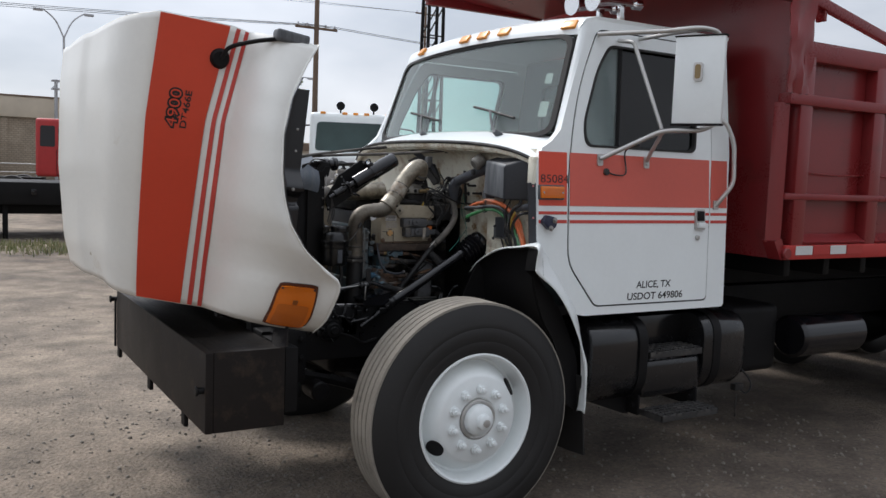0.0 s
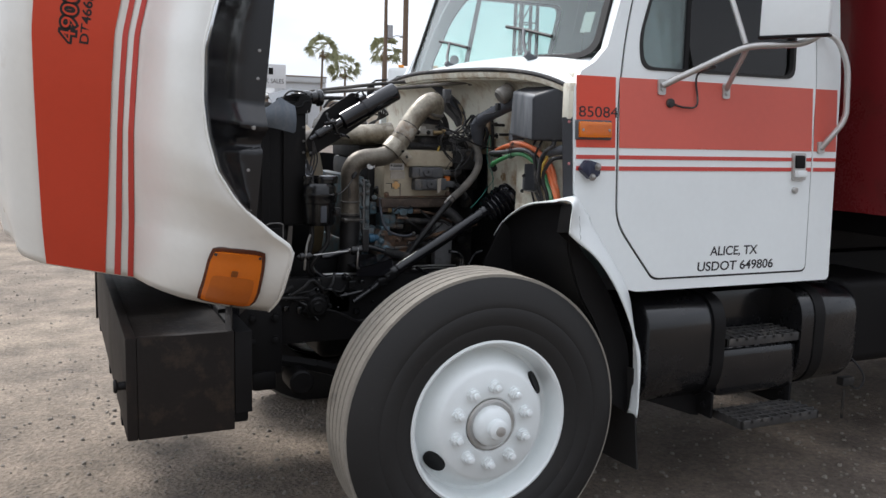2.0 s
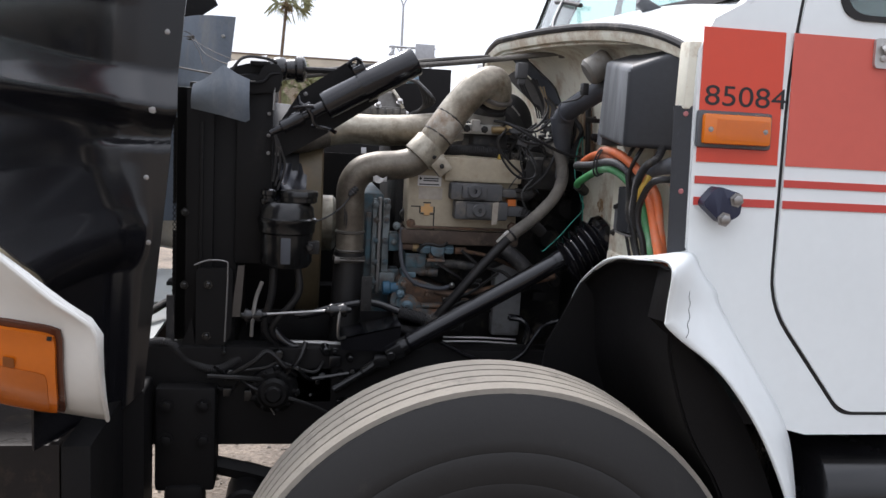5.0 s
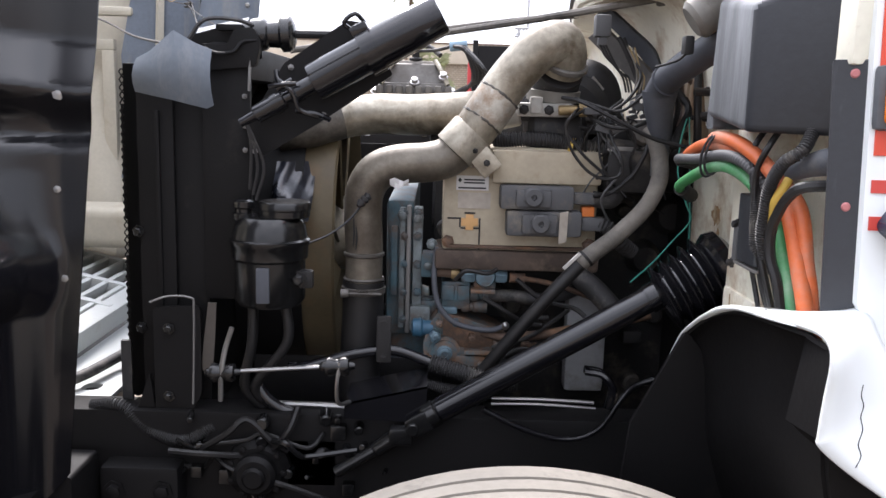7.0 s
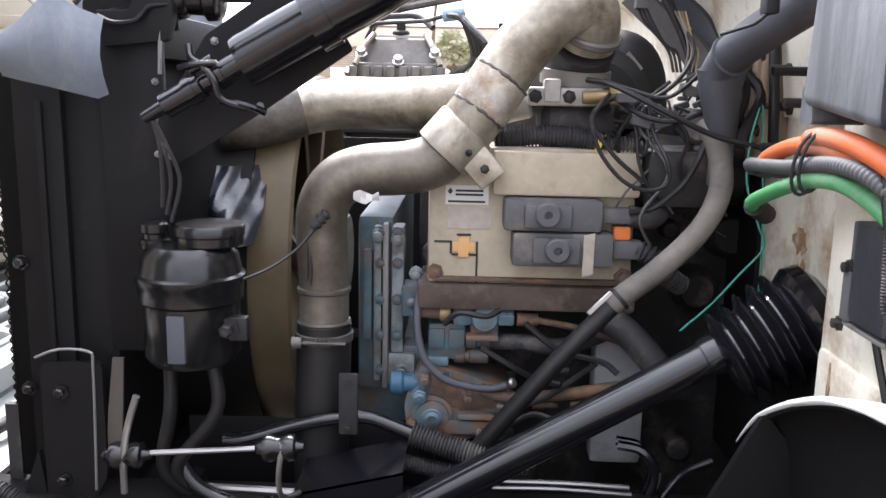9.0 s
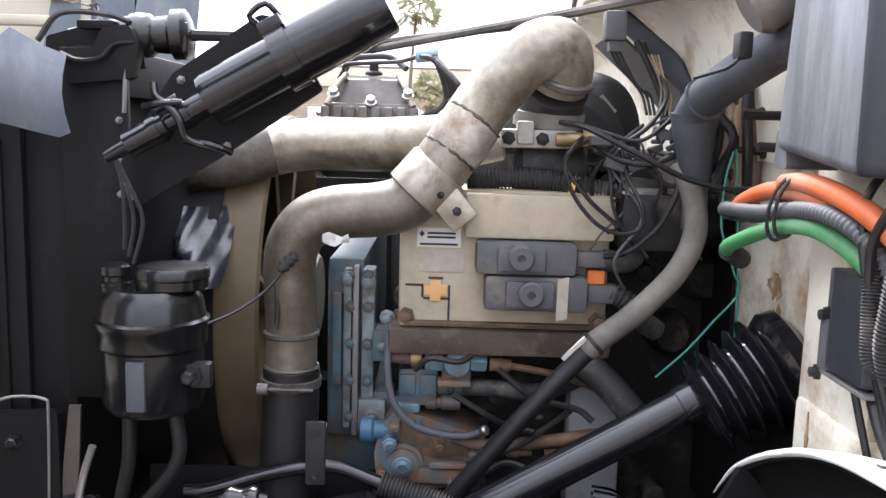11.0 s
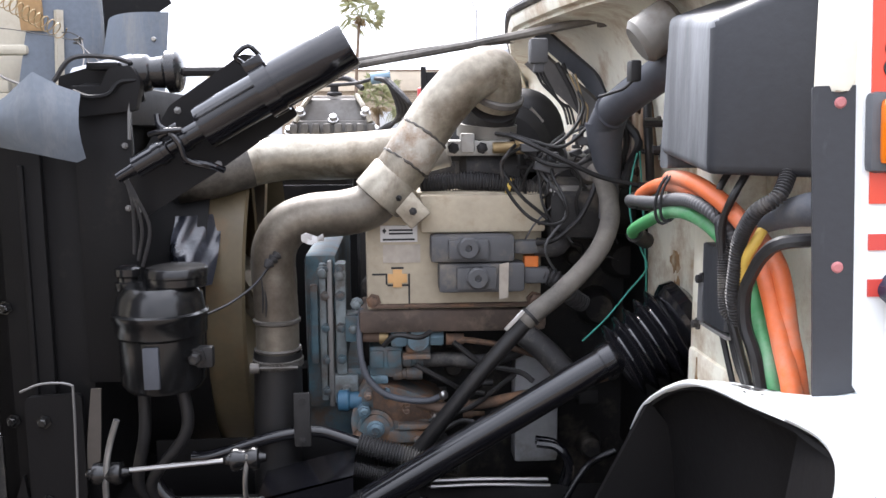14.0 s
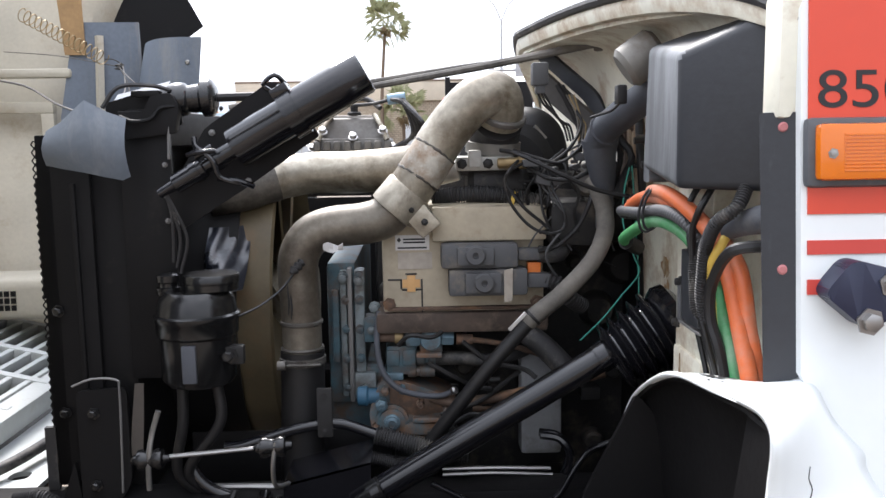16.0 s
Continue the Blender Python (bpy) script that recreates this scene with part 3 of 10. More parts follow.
    part("bolt", bm, STEEL, cover)
    # door handle with a key lock
    bm = bmesh.new()
    sheet(bm, rounded([(1.455, 1.475), (1.528, 1.475), (1.528, 1.36), (1.455, 1.36)], 0.01), [], on_side(-0.016), on_side(0))
    hd = part("handle", bm, TUBESTEEL, door, "chrome and black paddle door handle")
    bm = bmesh.new()
    hm = side_place(1.492, 1.43, -0.012) @ Matrix.Rotation(-math.pi / 2, 4, "X")
    box(bm, -0.026, 0.026, -0.012, 0.002, -0.02, 0.035, 0.006, 2, hm)
    part("paddle_recess", bm, BLACK, hd)
    bm = bmesh.new()
    box(bm, -0.028, 0.028, -0.022, 0.0, -0.058, -0.028, 0.006, 2, hm)
    part("paddle", bm, WHITE, hd)
    bm = bmesh.new()
    cyl(bm, (1.474, side_y(1.318) - 0.018, 1.318), (1.474, side_y(1.318) + 0.01, 1.318), 0.014, n=16, w=0.003)
    part("key_lock", bm, TUBESTEEL, door)

# windshield: frame, rubber seal, glass
def ws(u, v):
    """u across from -1 to 1, v up from 0 to 1."""
    half = 0.955 - 0.045 * v
    bow = 0.055 * abs(u) ** 3
    return Vector((0.47 + 0.165 * v + bow, u * half, 1.825 + 0.02 * (1 - u * u) + v * (0.535 + 0.012 * (1 - u * u))))


WSO = rounded([(-1.0, 0), (1.0, 0), (0.99, 1.0), (-0.99, 1.0)], [0.15, 0.15, 0.12, 0.12], 8)
def ring(k):
    return refine([Vector((p.x * k, 0.5 + (p.y - 0.5) * (1 - (1 - k) * 1.9))) for p in WSO], 0.08)


def offset(f, d):
    return lambda u, v: f(u, v) + Vector((d, 0, d * 0.3))


# cab roof: rises from the windshield's top edge in a rounded brow
ROOF_RISE = [(0.0, -0.004), (0.004, 0.016), (0.014, 0.038), (0.032, 0.060), (0.060, 0.080), (0.110, 0.100), (0.22, 0.120), (0.45, 0.138), (0.75, 0.140), (1.02, 0.128), (1.10, 0.115)]
bm = bmesh.new()
rows = []
for dx, dz in ROOF_RISE:
    row = []
    for j in range(29):
        v = -1 + j / 14
        q = ws(v, 1.0)
        e = abs(v) ** 6
        row.append((q.x + dx * (1 if dx > 0.06 else 1 - 0.25 * e), q.y * (1 + 0.022 * min(1, dx * 8)), q.z + dz * (1 - e) + min(dz, 0.098) * e))
    rows.append(row)
slab(bm, rows, 0.02)
part("roof", bm, WHITE, truck, "white cab roof with a rounded brow", 60)
for y in (-0.836, -0.305, -0.091, 0.108, 0.672):
    bm = bmesh.new()
    q = ws(y / 0.91, 1.0)
    fr = Matrix.Translation((q.x + 0.016, y, q.z + 0.046)) @ Matrix.Rotation(-0.30 * y, 4, "Z") @ Matrix.Rotation(radians(38), 4, "Y")
    box(bm, -0.012, 0.006, -0.046, 0.046, -0.026, 0.026, 0.006, 2, fr)
    part("clearance_lamp", bm, AMBER2, truck, "amber roof clearance lamp")
# windshield pillars, from the glass back to the cab sides
PILLAR = [(1.795, 0.455), (1.86, 0.522), (2.12, 0.622), (2.30, 0.694), (2.42, 0.744)]
for sgn in (1, -1):
    bm = bmesh.new()
    rows = []
    for i in range(15):
        v = -0.03 + 1.06 * i / 14
        a = ws(-1.0, v)
        zb = 1.80 + 0.64 * i / 14
        b = Vector((lerp_table(PILLAR, zb)[0] + 0.012, side_y(zb) - 0.001, zb))
        m = a.lerp(b, 0.55) + Vector((-0.022, -0.018, 0.0))
        rows.append([Vector((p.x, p.y * sgn, p.z)) for p in [a * (1 - t) ** 2 + m * 2 * t * (1 - t) + b * t * t for t in [k / 6 for k in range(7)]]])
    slab(bm, rows, 0.012)
    part("windshield_pillar", bm, WHITE, truck, "white rounded windshield pillar", 80)
bm = bmesh.new()
sheet(bm, ring(1.0), [ring(0.965)], offset(ws, -0.012), offset(ws, 0.02))
part("windshield_seal", bm, RUBBER, truck, "black rubber windshield seal")
bm = bmesh.new()
grid(bm, [[ws(-0.975 + 1.95 * i / 20, 0.03 + 0.94 * j / 8) for i in range(21)] for j in range(9)])
pane = part("windshield", bm, WINDSHIELD, truck, "green-tinted one-piece windshield")
pane.visible_shadow = False
for (u, v, du, dv) in ((-0.86, 0.56, 0.025, 0.05), (-0.875, 0.26, 0.032, 0.075)):
    bm = bmesh.new()
    sheet(bm, [(u - du, v - dv), (u + du, v - dv), (u + du, v + dv), (u - du, v + dv)], [], offset(ws, 0.004), offset(ws, 0.006))
    part("inspection_sticker", bm, PAPER, truck, "pale sticker inside the windshield")
# cowl panel under the windshield, with its front lip
COWL_BOW = 0.145
bm = bmesh.new()
rows = []
for i in range(7):
    u = i / 6
    row = []
    for j in range(25):
        v = -1 + 2 * j / 24
        crown = 0.055 * (1 - abs(v) ** 3)
        row.append((0.345 + 0.16 * u + 0.04 * abs(v) ** 4 - COWL_BOW * (1 - abs(v) ** 1.15) * (1 - u), v * (1.035 - 0.06 * u), 1.742 + crown + 0.075 * u - 0.045 * abs(v) ** 8 * (1 - u)))
    rows.append(row)
slab(bm, rows, 0.012)
part("cowl", bm, WHITE, truck, "white cowl below the windshield")
bm = bmesh.new()
pts = []
for j in range(33):
    v = -1 + 2 * j / 32
    pts.append((0.338 + 0.04 * abs(v) ** 4 - COWL_BOW * (1 - abs(v) ** 1.15), v * 1.03, 1.74 + 0.055 * (1 - abs(v) ** 3) - 0.05 * abs(v) ** 8))
tube(bm, pts, 0.009, 8, 2)
part("cowl_seal", bm, HOSE, truck, "black rubber hood seal along the cowl")
# underside of the cowl: turned-down lip and a sloped bowl in old white paint
bm = bmesh.new()
rows = []
for j in range(33):
    v = -1 + 2 * j / 32
    x = 0.341 + 0.04 * abs(v) ** 4 - COWL_BOW * (1 - abs(v) ** 1.15)
    z = 1.738 + 0.055 * (1 - abs(v) ** 3) - 0.045 * abs(v) ** 8
    rows.append([(x, v * 1.03, z), (x - 0.004, v * 1.03, z - 0.014), (x + 0.002, v * 1.03, z - 0.030), (x + 0.012, v * 1.02, z - 0.032)])
slab(bm, rows, 0.006)
part("cowl_lip", bm, WHITE_FW, truck, "dusty white turned-down lip of the cowl")
bm = bmesh.new()
rows = []
for i in range(8):
    u = i / 7
    row = []
    for j in range(31):
        v = -1 + j / 15
        x0 = 0.353 + 0.04 * abs(v) ** 4 - COWL_BOW * (1 - abs(v) ** 1.15)
        z0 = 1.712 + 0.05 * (1 - abs(v) ** 3)
        row.append((x0 + (0.404 - x0) * u ** 0.5, v * 0.99, z0 - (z0 - 1.50) * (0.14 * u + 0.86 * u ** 3.0)))
    rows.append(row)
slab(bm, rows, 0.008)
part("cowl_plenum", bm, WHITE_FW, truck, "grimy off-white sheet metal bowl under the cowl")
for pts, mm, w, lb in (([(0.262, 0.02, 1.752), (0.31, -0.03, 1.70), (0.352, -0.06, 1.655), (0.372, -0.09, 1.605)], DUCT, 0.018, "black rubber seal strip under the cowl"), ([(0.245, -0.01, 1.70), (0.285, -0.05, 1.655), (0.335, -0.10, 1.60), (0.35, -0.13, 1.56)], HOSEGREY, 0.026, "dusty grey slanted brace under the cowl")):
    bm = bmesh.new()
    path = smooth_path(pts, 6)
    slab(bm, [[p + Vector((0.55, -0.75, 0.45)).normalized() * k for k in (-w, 0, w)] for p in path], 0.012)
    part("plenum_brace", bm, mm, truck, lb)
# wipers
for y, tilt in ((-0.60, 1), (0.16, 1)):
    bm = bmesh.new()
    base = ws(y / 0.95, 0.0) + Vector((-0.03, 0, -0.012))
    cyl(bm, base, base + Vector((-0.05, 0, 0.03)), 0.02, 0.014, 14, 0.003)
    tip = ws((y + 0.16) / 0.95, 0.24) + Vector((-0.03, 0, 0.005))
    tube(bm, [base + Vector((-0.03, 0, 0.02)), base.lerp(tip, 0.4) + Vector((-0.03, 0, 0.0)), tip], 0.007, 8, 5)
    tube(bm, [base + Vector((-0.03, 0.012, 0.02)), base.lerp(tip, 0.5) + Vector((-0.02, 0.015, 0.0)), tip], 0.005, 6, 4)
    wp = part("wiper", bm, PLASTIC, truck, "dark wiper arm with a black blade")
    bm = bmesh.new()
    a, b = ws((y + 0.16 - 0.21) / 0.95, 0.17) + Vector((-0.016, 0, 0)), ws((y + 0.16 + 0.19) / 0.95, 0.295) + Vector((-0.016, 0, 0))
    tube(bm, [a, a.lerp(b, 0.5) + Vector((-0.012, 0, 0.004)), b], 0.008, 6, 8)
    tube(bm, [a, b], 0.005, 6)
    part("blade", bm, RUBBER, wp)

# cab inside: floor, rear wall with a window, dashboard, seats, wheel
bm = bmesh.new()
sheet(bm, [(-1.03, 0.95), (1.03, 0.95), (1.0, 1.8), (0.93, 2.46), (-0.93, 2.46), (-1.0, 1.8)], [rounded([(-0.72, 1.86), (0.72, 1.86), (0.70, 2.28), (-0.70, 2.28)], 0.08)], lambda y, z: Vector((1.74, y, z)), lambda y, z: Vector((1.70, y, z)))
part("rear_wall", bm, CABGREY, truck)
bm = bmesh.new()
box(bm, 1.715, 1.72, -0.74, 0.74, 1.84, 2.30)
pane = part("rear_window", bm, REARGLASS, truck)
pane.visible_shadow = False
bm = bmesh.new()
box(bm, 0.42, 1.72, -1.04, 1.04, 0.93, 0.98)
part("cab_floor", bm, CABDARK, truck)
bm = bmesh.new()
box(bm, 0.50, 0.80, -0.93, 0.93, 1.55, 1.80, 0.04, 3)
part("dashboard", bm, CABGREY, truck, "grey dashboard")
for y in (-0.52, 0.52):
    bm = bmesh.new()
    box(bm, 1.05, 1.50, y - 0.27, y + 0.27, 1.20, 1.36, 0.05, 3)
    box(bm, 1.44, 1.58, y - 0.26, y + 0.26, 1.30, 1.92, 0.06, 3)
    part("seat", bm, CABDARK, truck, "dark vinyl cab seat")
bm = bmesh.new()
spin(bm, [(0.23 + 0.016 * math.cos(a), 0.016 * math.sin(a)) for a in [k * math.pi / 4 for k in range(8)]], (0.90, -0.52, 1.70), (0.80, -0.52, 1.86), 32, True)
tube(bm, [(0.90, -0.52, 1.70), (0.70, -0.52, 1.55)], 0.03, 10)
part("steering_wheel", bm, CABDARK, truck)

# west coast mirror on a tubular frame
bm = bmesh.new()
Y = -1.33
bent(bm, [(0.785, side_y(2.36) - 0.012, 2.363), (1.02, -1.20, 2.376), (1.10, Y - 0.02, 2.385), (1.235, Y - 0.035, 2.375), (1.245, Y - 0.035, 1.93), (1.17, Y - 0.01, 1.885), (1.01, -1.22, 1.878), (0.762, side_y(1.725) - 0.014, 1.725)], 0.0125, 0.055)
bent(bm, [(0.93, side_y(2.35) - 0.012, 2.345), (0.945, -1.05, 2.33), (1.01, -1.215, 1.885)], 0.011, 0.02)
bent(bm, [(1.015, -1.225, 1.878), (1.055, -1.12, 1.79), (1.085, side_y(1.72) - 0.012, 1.725)], 0.011, 0.03)
bent(bm, [(1.08, side_y(2.37) - 0.012, 2.37), (1.12, -1.12, 2.383), (1.16, Y, 2.388)], 0.011, 0.03)
mir = part("mirror", bm, TUBESTEEL, truck, "large white-backed mirror on a chrome tube frame")
for p in ((0.762, 1.725), (1.085, 1.722)):
    bm = bmesh.new()
    sheet(bm, rounded([(p[0] - 0.018, p[1] - 0.035), (p[0] + 0.018, p[1] - 0.035), (p[0] + 0.018, p[1] + 0.025), (p[0] - 0.018, p[1] + 0.025)], 0.01), [], on_side(-0.014), on_side(-0.006))
    bolt(bm, (p[0], side_y(p[1]) - 0.014, p[1] - 0.015), (0, -1, 0), 0.008, 0.006)
    part("mount", bm, TUBESTEEL, mir)
bm = bmesh.new()
hm = Matrix.Translation((1.118, Y - 0.01, 2.13)) @ Matrix.Rotation(radians(28), 4, "Z")
box(bm, -0.010, 0.030, -0.122, 0.122, -0.215, 0.215, 0.006, 2, hm)
part("mirror_shell", bm, WHITE, mir, "white painted mirror shell")
bm = bmesh.new()
box(bm, 0.031, 0.035, -0.11, 0.10, -0.19, 0.185, 0.0, 1, hm)
part("mirror_glass", bm, MIRROR, mir)
bm = bmesh.new()
sheet(bm, rounded([(-0.022, -0.005), (0.022, -0.005), (0.022, 0.085), (-0.022, 0.085)], 0.012), [], lambda u, v: hm @ Vector((-0.0255, u, v)), lambda u, v: hm @ Vector((-0.009, u, v)))
pl = part("mirror_lamp", bm, PAPER, mir, "small pale plate on the mirror back")
bm = bmesh.new()
sheet(bm, rounded([(-0.014, 0.005), (0.014, 0.005), (0.014, 0.075), (-0.014, 0.075)], 0.012), [], lambda u, v: hm @ Vector((-0.0285, u, v)), lambda u, v: hm @ Vector((-0.0255, u, v)))
part("plate_face", bm, BRASS, pl, "brass-brown plate face")
bm = bmesh.new()
box(bm, -0.014, 0.034, -0.128, 0.128, -0.224, -0.214, 0.003, 1, hm)
box(bm, -0.014, 0.034, -0.128, 0.128, 0.214, 0.222, 0.003, 1, hm)
part("edge_channel", bm, BLACK, mir, "black edge channel of the mirror")
bm = bmesh.new()
tube(bm, [(0.81, side_y(1.66) - 0.006, 1.66), (0.87, side_y(1.65) - 0.02, 1.645), (0.93, side_y(1.66) - 0.02, 1.66), (0.925, side_y(1.75) - 0.02, 1.77), (0.915, -1.17, 1.80)], 0.004, 6, 6)
part("mirror_cable", bm, HOSE, mir)
bm = bmesh.new()
cyl(bm, (0.805, side_y(1.66) - 0.02, 1.66), (0.805, side_y(1.66) + 0.005, 1.66), 0.018, n=14, w=0.004)
part("cable_boot", bm, HOSE, mir)
# grab rail behind the door
bm = bmesh.new()
bent(bm, [(1.60, side_y(1.98) - 0.004, 2.0), (1.66, side_y(1.96) - 0.06, 1.965), (1.70, side_y(1.85) - 0.075, 1.85), (1.695, side_y(1.62) - 0.07, 1.62), (1.64, side_y(1.53) - 0.03, 1.535), (1.625, side_y(1.50) - 0.004, 1.495)], 0.0125, 0.05)
gr = part("grab_rail", bm, TUBESTEEL, truck, "bent steel grab rail behind the door")
bm = bmesh.new()
sheet(bm, rounded([(1.605, 1.475), (1.642, 1.475), (1.642, 1.525), (1.605, 1.525)], 0.008), [], on_side(-0.01), on_side(0))
part("foot", bm, TUBESTEEL, gr)
# twin air horns on the roof
bm = bmesh.new()
for y in (-0.62, -0.44):
    spin(bm, [(0.065, 0), (0.045, 0.03), (0.025, 0.12), (0.014, 0.30), (0.03, 0.31), (0.03, 0.36)], (1.02, y, 2.62), (1.6, y, 2.64), 20)
    box(bm, 1.22, 1.26, y - 0.015, y + 0.015, 2.53, 2.62, 0.004)
part("air_horn", bm, CHROME, truck, "pair of chrome roof air horns")


# ---- rear half of the front fender, fixed to the cab ----
SECTION = [(-1.162, 1.184), (-1.168, 1.228), (-1.176, 1.264), (-1.170, 1.284), (-1.137, 1.294), (-1.07, 1.287), (-1.0, 1.278), (-0.93, 1.270), (-0.87, 1.260), (-0.80, 1.240), (-0.72, 1.205), (-0.64, 1.160)]
LIP = [(0.300, 1.184), (0.302, 1.170), (0.337, 1.141), (0.428, 1.076), (0.519, 0.961), (0.60, 0.808), (0.645, 0.685), (0.652, 0.50), (0.648, 0.44)]
JOIN = [(0.44, 1.225), (0.445, 1.205), (0.47, 1.165), (0.53, 1.075), (0.605, 0.965), (0.64, 0.86), (0.668, 0.69), (0.664, 0.50), (0.652, 0.44)]
ROOF = [(0.300, 1.287), (0.318, 1.278), (0.333, 1.24), (0.342, 1.18), (0.355, 1.08), (0.41, 0.93), (0.49, 0.80), (0.55, 0.62), (0.56, 0.50)]
BACK = [(0.44, side_y(1.225) - 0.004, 1.225), (0.412, side_y(1.255) - 0.004, 1.256), (0.398, side_y(1.28) - 0.003, 1.279), (0.388, side_y(1.295) - 0.003, 1.297), (0.376, -1.05, 1.304), (0.374, -1.02, 1.290), (0.372, -0.975, 1.270), (0.366, -0.92, 1.262), (0.346, -0.87, 1.256), (0.322, -0.80, 1.238), (0.3015, -0.72, 1.204)]
front_edge = [(0.300, y, z) for y, z in SECTION[10::-1]] + [(x, -1.162, z) for x, z in LIP[1:]]
back_edge = BACK[::-1] + [(x, -1.10 if z < 0.93 else side_y(z) - 0.004, z) for x, z in JOIN[1:]]
bm = bmesh.new()
rows = []
for n, (a, b) in enumerate(zip(smooth_path(front_edge, 5), smooth_path(back_edge, 5))):
    row = []
    for k in range(9):
        u = k / 8
        q = a.lerp(b, u)
        row.append((q.x, a.y + (b.y - a.y) * u ** 1.4, q.z + 0.008 * min(1, max(0, n - 8) / 14) * math.sin(math.pi * u)))
    rows.append([Vector(q) for q in row])
# ease the creases out between the two edges
for turn in range(24):
    last = [list(r) for r in rows]
    for i in range(2, len(rows) - 2):
        for k in range(1, 8):
            rows[i][k] = (last[i - 1][k] + 2 * last[i][k] + last[i + 1][k]) / 4
slab(bm, rows, 0.006)
fr = part("fender_rear_half", bm, WHITE, truck, "white flared rear half of the front fender", 120)
bm = bmesh.new()
tube(bm, [(0.300, -0.575, 1.095), (0.300, -0.60, 1.12)] + [(0.301, y, z - 0.0045) for y, z in SECTION[11:4:-1]], lambda s: 0.0008 + 0.0028 * min(1, s * 3) * min(1, (1 - s) * 5), 8, 5)
part("rolled_edge", bm, WHITE, fr, "thin white rolled fender edge")
# oily smear on the fender's top
skin = BVHTree.FromPolygons([v.co.copy() for v in fr.data.vertices], [tuple(p.vertices) for p in fr.data.polygons])
random.seed(31)
bm = bmesh.new()
for x, y, a, b in ((0.321, -0.935, 0.020, 0.006), (0.325, -0.958, 0.012, 0.005), (0.316, -0.915, 0.008, 0.003), (0.334, -0.972, 0.008, 0.003), (0.308, -0.962, 0.005, 0.002), (0.315, -0.99, 0.004, 0.002)):
    ring = []
    for k in range(16):
        f = random.uniform(0.5, 1.3)
        px, py = x + b * f * math.sin(k * math.pi / 8), y + a * f * math.cos(k * math.pi / 8)
        at_skin = skin.ray_cast(Vector((px, py, 1.45)), Vector((0, 0, -1)))[0]
        ring.append(bm.verts.new(at_skin + Vector((0, 0, 0.0015)) if at_skin else (px, py, 1.25)))
    bm.faces.new(ring)
part("oil_smear", bm, INK, fr, "black oily smear")
bm = bmesh.new()
pts = []
for k, (x, z) in enumerate(((0.352, 1.236), (0.350, 1.224), (0.355, 1.212), (0.351, 1.200), (0.354, 1.186), (0.347, 1.172), (0.350, 1.160), (0.343, 1.148))):
    hit_at = skin.ray_cast(Vector((x, -1.6, z)), Vector((0, 1, 0)))[0]
    if hit_at:
        pts.append(hit_at + Vector((0, -0.0006, 0)))
if len(pts) > 2:
    tube(bm, pts, 0.00055, 5, 3)
    part("paint_crack", bm, INK, fr, "thin dark crack in the fender")
# black liner under it
bm = bmesh.new()
rows = []
for s0, (a, b) in enumerate(zip(smooth_path([(q[0], q[1], 0) for q in LIP], 4), smooth_path([(q[0], q[1], 0) for q in ROOF], 4))):
    row = []
    w = min(1.0, s0 / 3)
    for (y, z) in [(q.x, q.y) for q in smooth_path([(y, z, 0) for y, z in SECTION], 4)]:
        u = min(1.0, (z - 1.184) / 0.098) if y < -1.15 else 1.0
        drop = 0.0 if y < -1.1 else z - 1.289
        row.append((a.x + (b.x - a.x) * u + 0.006, (y + 0.005) * (1 - w) + w * (y + 0.008 if u == 0 else max(y + 0.012, -1.075)), a.y + (b.y - a.y) * u + drop - 0.007))
    rows.append(row)
slab(bm, rows, 0.005)
part("fender_liner", bm, BLACK, truck, "black wheel arch liner", 80)
bm = bmesh.new()
sheet(bm, [(0.303, 1.165), (0.332, 1.13), (0.345, 1.06), (0.40, 0.83), (0.55, 0.52), (0.25, 0.52), (0.20, 0.80), (0.22, 1.0)], [], lambda x, z: Vector((x, -0.655, z)), lambda x, z: Vector((x, -0.645, z)))
part("inner_splash_panel", bm, BLACK, truck)
bm = bmesh.new()
slab(bm, [[(0.655 + 0.015 * i, y, 0.62 - 0.42 * i / 3 + 0.01 * math.sin(9 * y)) for y in (-1.12, -1.0, -0.85)] for i in range(4)], 0.008)
part("mud_flap", bm, RUBBER, truck, "black rubber mud flap")
# black plate and trim on the cowl's front edge
bm = bmesh.new()
sheet(bm, rounded([(0.340, 1.592), (0.386, 1.592), (0.386, 1.34), (0.376, 1.305), (0.344, 1.29)], 0.004), [], lambda x, z: Vector((x, side_y(z) + 0.035 - (x - 0.34) * 0.75, z)), lambda x, z: Vector((x + 0.004, side_y(z) + 0.045 - (x - 0.34) * 0.75, z)))
st = part("cowl_edge_plate", bm, DARKPLASTIC, truck, "black plate riveted to the cowl edge")
bm = bmesh.new()
for z in (1.576, 1.421):
    cyl(bm, (0.3595, side_y(z) + 0.0175, z), (0.3635, side_y(z) + 0.027, z), 0.0056, n=14, w=0.002)
part("rivet", bm, mat("pinkish_rivet_paint", (0.45, 0.16, 0.16), 0.5, var=0.2), st)
bm = bmesh.new()
box(bm, 0.352, 0.43, -1.032, -0.985, 1.585, 1.72, 0.008, 2)
part("cowl_post", bm, WHITE_FW, truck, "dirty white cowl post")


